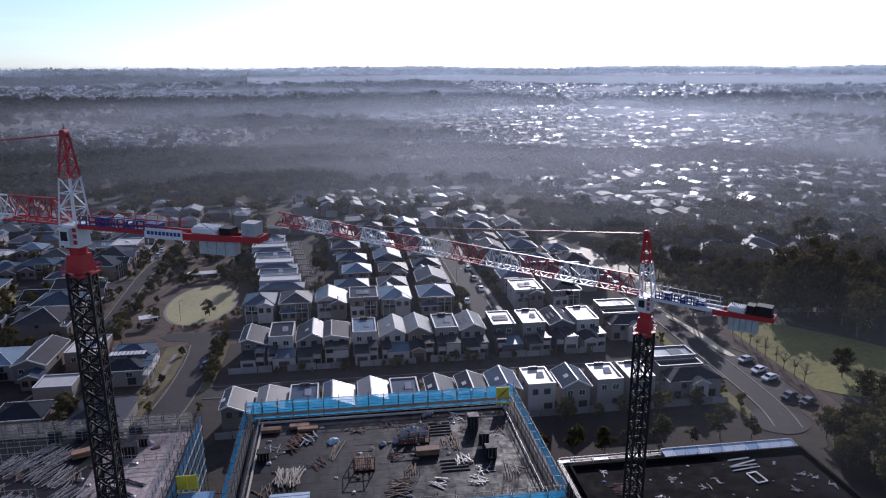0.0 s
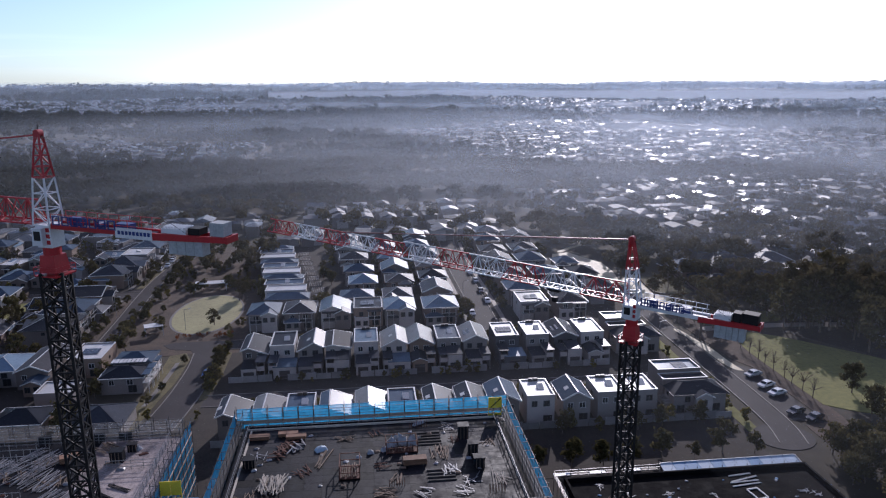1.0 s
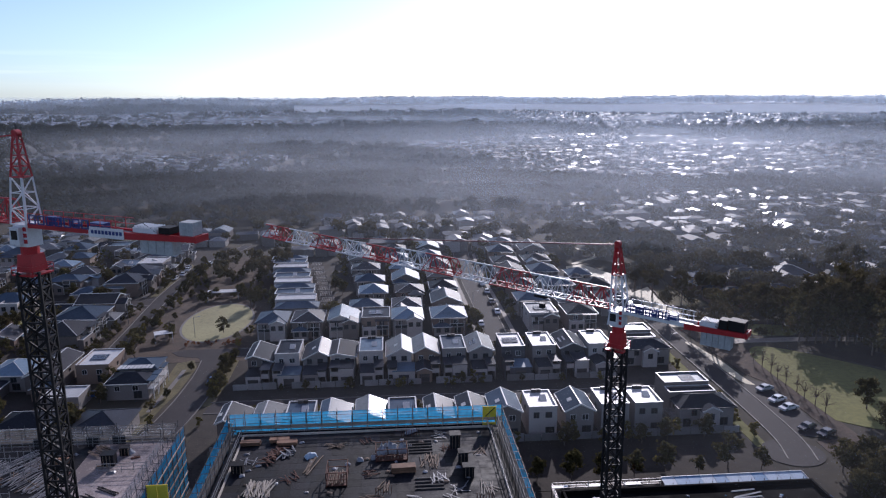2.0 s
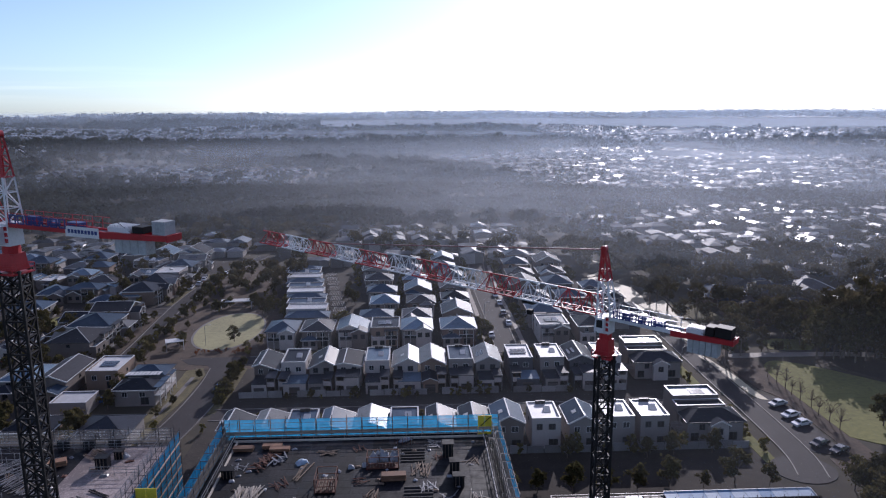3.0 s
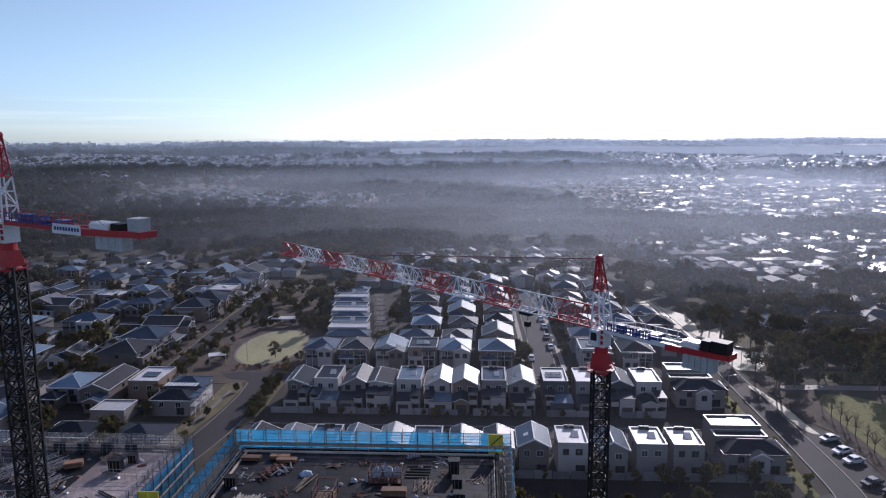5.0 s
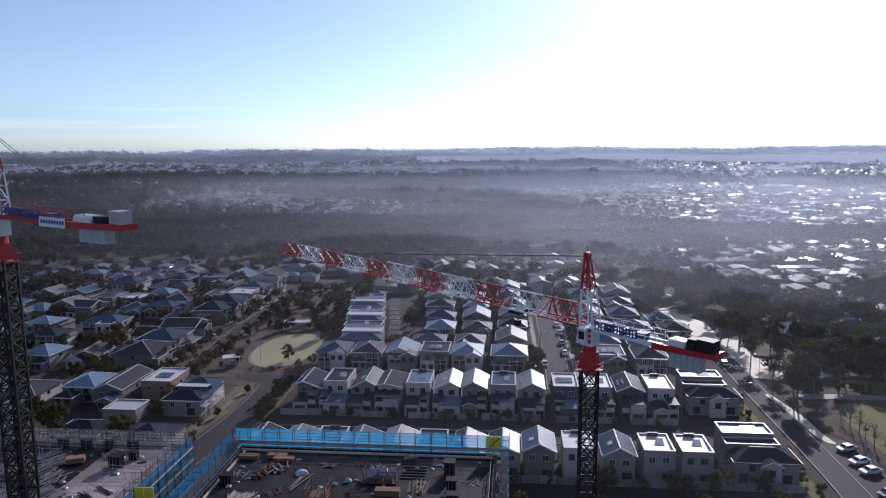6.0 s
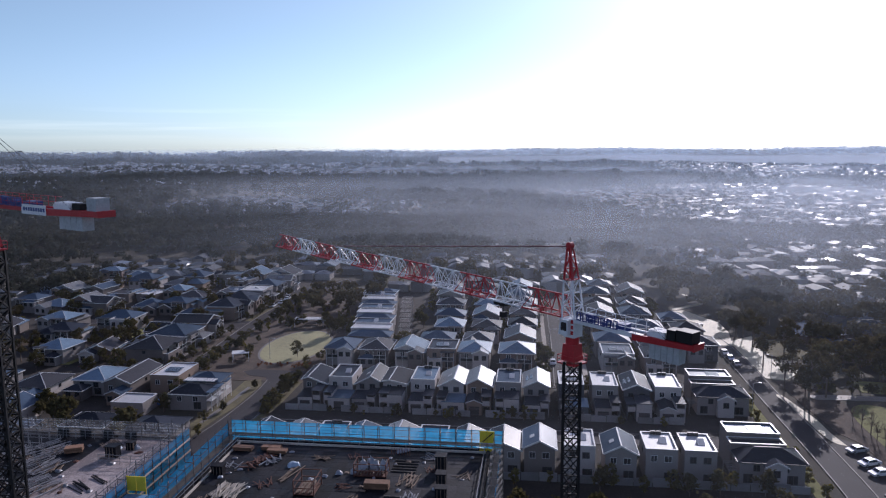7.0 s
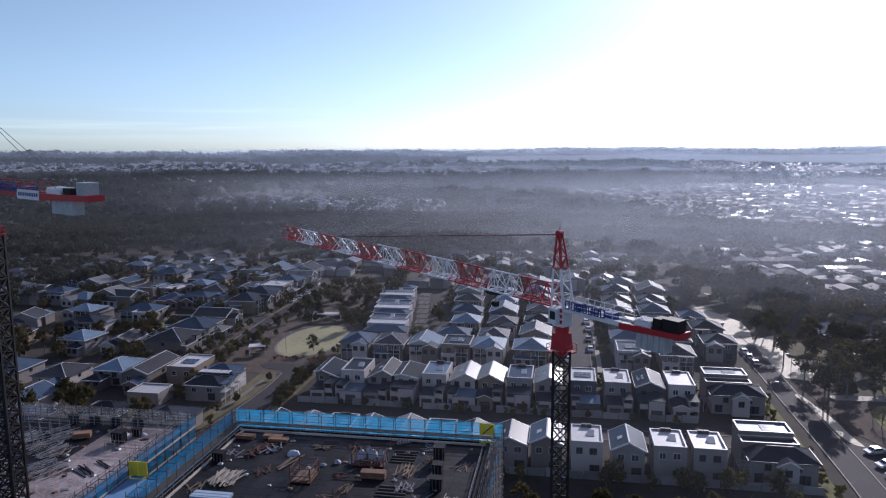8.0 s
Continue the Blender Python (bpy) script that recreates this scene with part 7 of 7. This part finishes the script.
for i in range(34):
    bundle(K.uniform(-13, 23), K.uniform(82, 105), Z2, K.uniform(.4, .9), K.uniform(.3, .7), K.uniform(.1, .3), "small pale scrap lying on the deck", K.choice((M["plastic"], M["steel"], M["timber"])))
hutch(18.7, 100.2, Z2, 1.5, 1.4, 2.1, "dark boxed-out shaft on the deck")
hutch(19.4, 95.0, Z2, 1.3, 1.3, 1.9, "dark boxed-out shaft with a steel cap")
hutch(19.8, 91.6, Z2, 1.5, 1.2, 1.5, "pale capped shaft box on the deck")
hutch(-13.0, 95.4, Z2, 1.6, 1.2, 1.2, "dark low plant box on the deck")
starters(10.6, 104.0, Z2, 8, 2, .4, "rows of rusty starter bars")
starters(6.8, 87.6, Z2, 7, 2, .35, "rows of rusty starter bars near the edge")
starters(20.2, 84.4, Z2, 6, 3, .4, "rows of rusty starter bars in the corner")
tp = thing("tarpaulin_stack", (-8.6, 84.6, Z2), "boards under pale blue plastic sheeting", "stack")
for k in range(5):
    part("board", Mesh().box(-2.6, 2.6, -.9 + k * .36, -.58 + k * .36, .1, .5 + .04 * (k % 2)), M["sheet_pale"], tp)
# formwork joists laid in rows on the deck
for x, y, n, l, turn in ((13.4, 98.6, 5, 3.6, 90), (14.2, 88.4, 4, 4.0, 90)):
    j = thing("joist_row", (x, y, Z2, 0, 0, turn), "grey formwork joists laid in a row", "joists")
    for k in range(n):
        part("joist", Mesh().box(k * .9 - .06, k * .9 + .06, -l / 2, l / 2, 0, .16), M["plank"], j)
# raised kerb and inner guard rail round the centre deck
for x0, x1, y0, y1 in ((-15.4, 25.4, 106.9, 107.3), (-15.3, -14.9, 80.2, 106.8), (24.9, 25.3, 80.2, 106.8)):
    solid("deck_upstand", Mesh().box(x0, x1, y0, y1, Z2, Z2 + .35), M["slab"], "low dark upstand along the deck edge")
solid("edge_board", Mesh().box(-14.8, 24.8, 106.05, 106.3, Z2, Z2 + .3), M["board"], "pale formwork board along the deck's far edge", "board", "")
solid("edge_board", Mesh().box(-14.3, -14.05, 80.4, 105.9, Z2, Z2 + .25), M["board"], "pale formwork board along the deck's side", "board", "")
gr = thing("guard_rail", (0, 0, Z2), "dull steel guard rails round the deck", "guard rail")
for (ax, ay), (bx, by) in (((-14.6, 106.5), (24.6, 106.5)), ((-14.6, 80.6), (-14.6, 106.5)), ((24.6, 80.6), (24.6, 106.5))):
    for zz in (.55, 1.1):
        part("rail", Mesh().beam((ax, ay, zz), (bx, by, zz), .06), M["steel"], gr)
    n = int(math.hypot(bx - ax, by - ay) / 2.4)
    for k in range(n + 1):
        x, y = ax + (bx - ax) * k / n, ay + (by - ay) * k / n
        part("post", Mesh().beam((x, y, 0), (x, y, 1.15), .06), M["steel"], gr)


def loading_gate(x, y, z, w, h, turn, label, braced=True):
    g = thing("loading_gate", (x, y, z, 0, 0, turn), label, "gate", "loading gates")
    for k in range(2):
        part("gate_panel", Mesh().box(-w / 2 + k * w / 2 + .02, -w / 2 + (k + 1) * w / 2 - .02, -.04, .04, h * (.45 if braced else .32), h), M["yellow"], g)
    part("gate_frame", Mesh().box(-w / 2 - .05, w / 2 + .05, -.06, .06, h, h + .08).box(-w / 2 - .05, w / 2 + .05, -.06, .06, .1, .2), M["yellow"], g)
    if braced:
        part("brace", Mesh().beam((-w * .3, -.07, h * .5), (w * .4, -.07, h * .95), .12), M["dark_steel"], g)
    for px in (-w / 2, w / 2 - .08):
        part("post", Mesh().box(px, px + .08, -.06, .06, .2, h), M["yellow"], g)
    part("kick_board", Mesh().box(-w / 2, w / 2, -.05, .03, .2, .5), M["yellow"], g)


loading_gate(24.9, 106.6, Z2 + .1, 2.2, 3.2, 0, "yellow loading gate in the blue screen")
loading_gate(-22.7, 90.4, 17.0, 2.8, 3.0, 0, "yellow loading gate on the pale deck's side", False)
dk = thing("loading_deck", (-21.6, 86.8, 0), "blue loading platform between two buildings", "platform")
part("platform", Mesh().box(-2.2, 2.6, -3, 3, 17.6, 17.8), M["sheet_blue"], dk)
part("skirt", Mesh().box(-2.2, 2.6, -3.05, -2.95, 16.2, 17.6), M["sheet_blue"], dk)
part("post", Mesh().beam((-2, -2.8, 0), (-2, -2.8, 17.6), .2), M["steel"], dk)
part("post", Mesh().beam((2.4, -2.8, 0), (2.4, -2.8, 17.6), .2), M["steel"], dk)

# west deck
Z1 = 17.41
hutch(-33.2, 101.6, Z1, 1.8, 1.4, 1.8, "dark boxed-out shaft on the pale deck")
hutch(-32.0, 104.6, Z1, 1.2, 1.0, 1.2, "small dark plant box on the pale deck")
bundle(-34.4, 104.4, Z1, 1.6, 1.2, .5, "crumpled pale plastic on the pale deck", M["sheet_pale"])
bundle(-31.4, 105.0, Z1, 1.4, 1.0, .7, "small pale plastic heap", M["plastic"])
stack("plywood_stack", -40.5, 102.6, Z1, 2.6, 1.4, 6, .14, M["ply"], "stack of weathered orange plywood", 24)
for x, y, n, l, s, t in ((-42.5, 97.4, 30, 6.0, 3.0, -24), (-38.0, 91.0, 30, 6.0, 3.0, -24), (-48.0, 100.0, 26, 6.0, 3.4, -30), (-46.0, 90.5, 26, 6.5, 3.0, -20), (-52.0, 95.0, 24, 6.0, 3.4, -26), (-44.5, 103.5, 26, 5.5, 3.2, -34), (-49.5, 84.5, 26, 6.5, 3.2, -22), (-41.0, 85.0, 30, 6.5, 3.0, -24)):
    sticks("scaffold_tube_heap", x, y, Z1, n, l, s, M["tube_bright"], "heap of long galvanised scaffold tubes", t, .14, .1)
    sticks("timber_heap", x + 1.5, y - 1, Z1, 12, 3.2, 2.4, M["timber"], "loose boards among scaffold tubes", t + 40, .5, .13)
sticks("timber_heap", -31.5, 92.4, Z1, 12, 4.0, 2.0, M["dark_steel"], "dark formwork joists on the pale deck", 60, .12, .14)
sticks("timber_heap", -36.0, 105.6, Z1, 10, 4.0, 1.4, M["timber"], "planks laid on the pale deck", 55, .1, .14)
for i in range(4):
    pn = thing("shutter_panel", (-46.0 + i * 4.0, 108.0, Z1), "dark formwork shutter panel standing at the deck edge", "panel", "shutter panels")
    part("face", Mesh().box(-1.0, 1.0, -.05, .05, .1, 1.5), M["black"], pn)
    part("stiffener", Mesh().beam((0, -.3, 0), (0, -.08, 1.4), .1), M["steel"], pn)
gx = thing("guard_rail", (0, 0, Z1), "dull steel guard rails on the pale deck", "guard rail")
for (ax, ay), (bx, by) in (((-34.0, 99.0), (-27.0, 99.0)), ((-27.0, 76), (-27.0, 107.6)), ((-58.5, 107.6), (-27.0, 107.6))):
    for zz in (.5, 1.0, 1.5):
        part("rail", Mesh().beam((ax, ay, zz), (bx, by, zz), .06), M["steel"], gx)
    n = max(2, int(math.hypot(bx - ax, by - ay) / 1.6))
    for k in range(n + 1):
        x, y = ax + (bx - ax) * k / n, ay + (by - ay) * k / n
        part("post", Mesh().beam((x, y, 0), (x, y, 1.6), .06), M["steel"], gx)
for i in range(30):
    bundle(K.uniform(-58, -28), K.uniform(80, 106), Z1, K.uniform(.5, 1.4), K.uniform(.4, .9), K.uniform(.1, .4), "pale scrap lying on the dusty deck", K.choice((M["plastic"], M["steel"], M["timber"], M["rust"])))

# east podium deck
Z3 = 3.21
for x, y, l, turn in ((70.2, 109.1, 4.4, 96), (70.4, 107.7, 5.6, 104), (70.0, 106.9, 5.4, 93), (69.9, 105.9, 5.6, 97)):
    o = thing("steel_channel", (x, y, Z3, 0, 0, turn), "pale steel channel lying on the dark deck", "steel channel", "steel channels")
    part("web", Mesh().box(-.12, .12, -l / 2, l / 2, .02, .05), M["frame_white"], o)
    part("flange", Mesh().box(-.12, -.09, -l / 2, l / 2, .05, .16), M["frame_white"], o)
    part("flange", Mesh().box(.09, .12, -l / 2, l / 2, .05, .16), M["frame_white"], o)
fr = thing("frame", (70.2, 103.0, Z3, 0, 0, 8), "pale rectangular steel frame on the dark deck", "frame")
for ax, ay, bx, by in ((-1, -1.5, 1, -1.5), (1, -1.5, 1, 1.5), (1, 1.5, -1, 1.5), (-1, 1.5, -1, -1.5)):
    part("bar", Mesh().beam((ax, ay, .1), (bx, by, .1), .2), M["frame_white"], fr)
for x, y in ((62.9, 103.1), (59.9, 101.5), (80.3, 101.8), (82.1, 99.0), (79.0, 103.1), (55.0, 104.6), (48.0, 105.2), (51.4, 99.6), (74.6, 98.8), (44.0, 108.2)):
    sticks("steel_scrap", x, y, Z3, 6, 1.6, .8, M["plastic"], "small tangle of pale steel offcuts", K.uniform(0, 180), .9, .07)
sticks("rebar_heap", 46.0, 103.0, Z3, 20, 5.0, 1.6, M["rust"], "long rusty reinforcing bars on the dark deck", 88, .06, .09)
for i in range(26):
    bundle(K.uniform(41, 82), K.uniform(96, 109.5), Z3, K.uniform(.3, .7), K.uniform(.2, .5), K.uniform(.1, .2), "small pale scrap lying on the dark deck", K.choice((M["plastic"], M["steel"], M["sheet_blue"])))
tw = thing("tarpaulin_strip", (84.6, 97.0, 0), "crumpled blue tarpaulin along the podium's side", "tarpaulin")
for k in range(6):
    part("sheet", Mesh().hexa([(0, k * 1.9, 2.2), (.7, k * 1.9, 2.0), (.7, k * 1.9 + 1.8, 2.1), (0, k * 1.9 + 1.8, 2.3), (0, k * 1.9, 2.9 + .2 * (k % 2)), (.5, k * 1.9, 2.8), (.5, k * 1.9 + 1.8, 2.7), (0, k * 1.9 + 1.8, 3.0)]), M["blue_tarp"], tw)

# props and standards that stand in rows on the west deck
for x0, y0, nx, ny in ((-58.0, 84.0, 9, 5), (-57.0, 98.0, 8, 4)):
    fw = thing("falsework", (x0, y0, Z1), "rows of bare galvanised props on the dusty deck", "falsework", "falsework")
    for i in range(nx):
        for j in range(ny):
            part("prop", Mesh().beam((i * 1.9, j * 2.0, 0), (i * 1.9 + K.uniform(-.1, .1), j * 2.0, K.uniform(1.6, 2.6)), .08), M["steel"], fw)
    for j in range(ny):
        part("ledger", Mesh().beam((0, j * 2.0, 1.5), ((nx - 1) * 1.9, j * 2.0, 1.5), .06), M["steel"], fw)

# fences between the western gardens
FENCE = Mesh().box(-.04, .04, 0, 2.3, 0, 1.7).data("fence_panel")
FENCE.materials.append(M["fence_timber"])
POST = Mesh().box(-.07, .07, -.07, .07, 0, 1.8).data("post")
POST.materials.append(M["fence_timber"])
for v in (163.5, 207, 223, 240, 280, 296, 313):
    for k in range(5):
        u = -85.6 - k * 13.2
        f = thing("garden_fence", (u, v + 3, 0), "weathered brown paling fence between gardens", "fence", "garden fences")
        for j in range(4):
            part("fence_panel", FENCE, None, f).location = (0, j * 2.4, 0)
        for j in (0, 4):
            part("post", POST, None, f).location = (0, j * 2.4 - .05, 0)

# formwork sheets laid over the centre deck
SHEET = Mesh().box(.012, 2.388, .012, 1.788, -.002, .022).data("formwork_sheet")
SHEET.materials.append(M["deck_sheet"])
deck = next(o for o in bpy.data.objects if o.name == "unfinished_building")
for i in range(16):
    for j in range(14):
        o = part("formwork_sheet", SHEET, None, deck)
        o.location = (1.0 + i * 2.4, .9 + j * 1.8 + .02 * (i % 2), 18.7 + K.uniform(.002, .012))

# darker working half of the west deck, and the east deck's low edge walls
solid("deck_membrane", Mesh().box(-59.9, -37.6, 74.1, 108.2, 17.401, 17.409), M["slab"], "dark stained formwork laid over half the pale deck")
for x0, x1, y0, y1 in ((38.3, 83.9, 110.5, 110.9), (83.4, 83.8, 70.2, 110.4), (38.4, 38.8, 70.2, 110.4)):
    solid("deck_upstand", Mesh().box(x0, x1, y0, y1, 3.2, 3.9), M["slab_dark"], "low dark concrete edge wall")
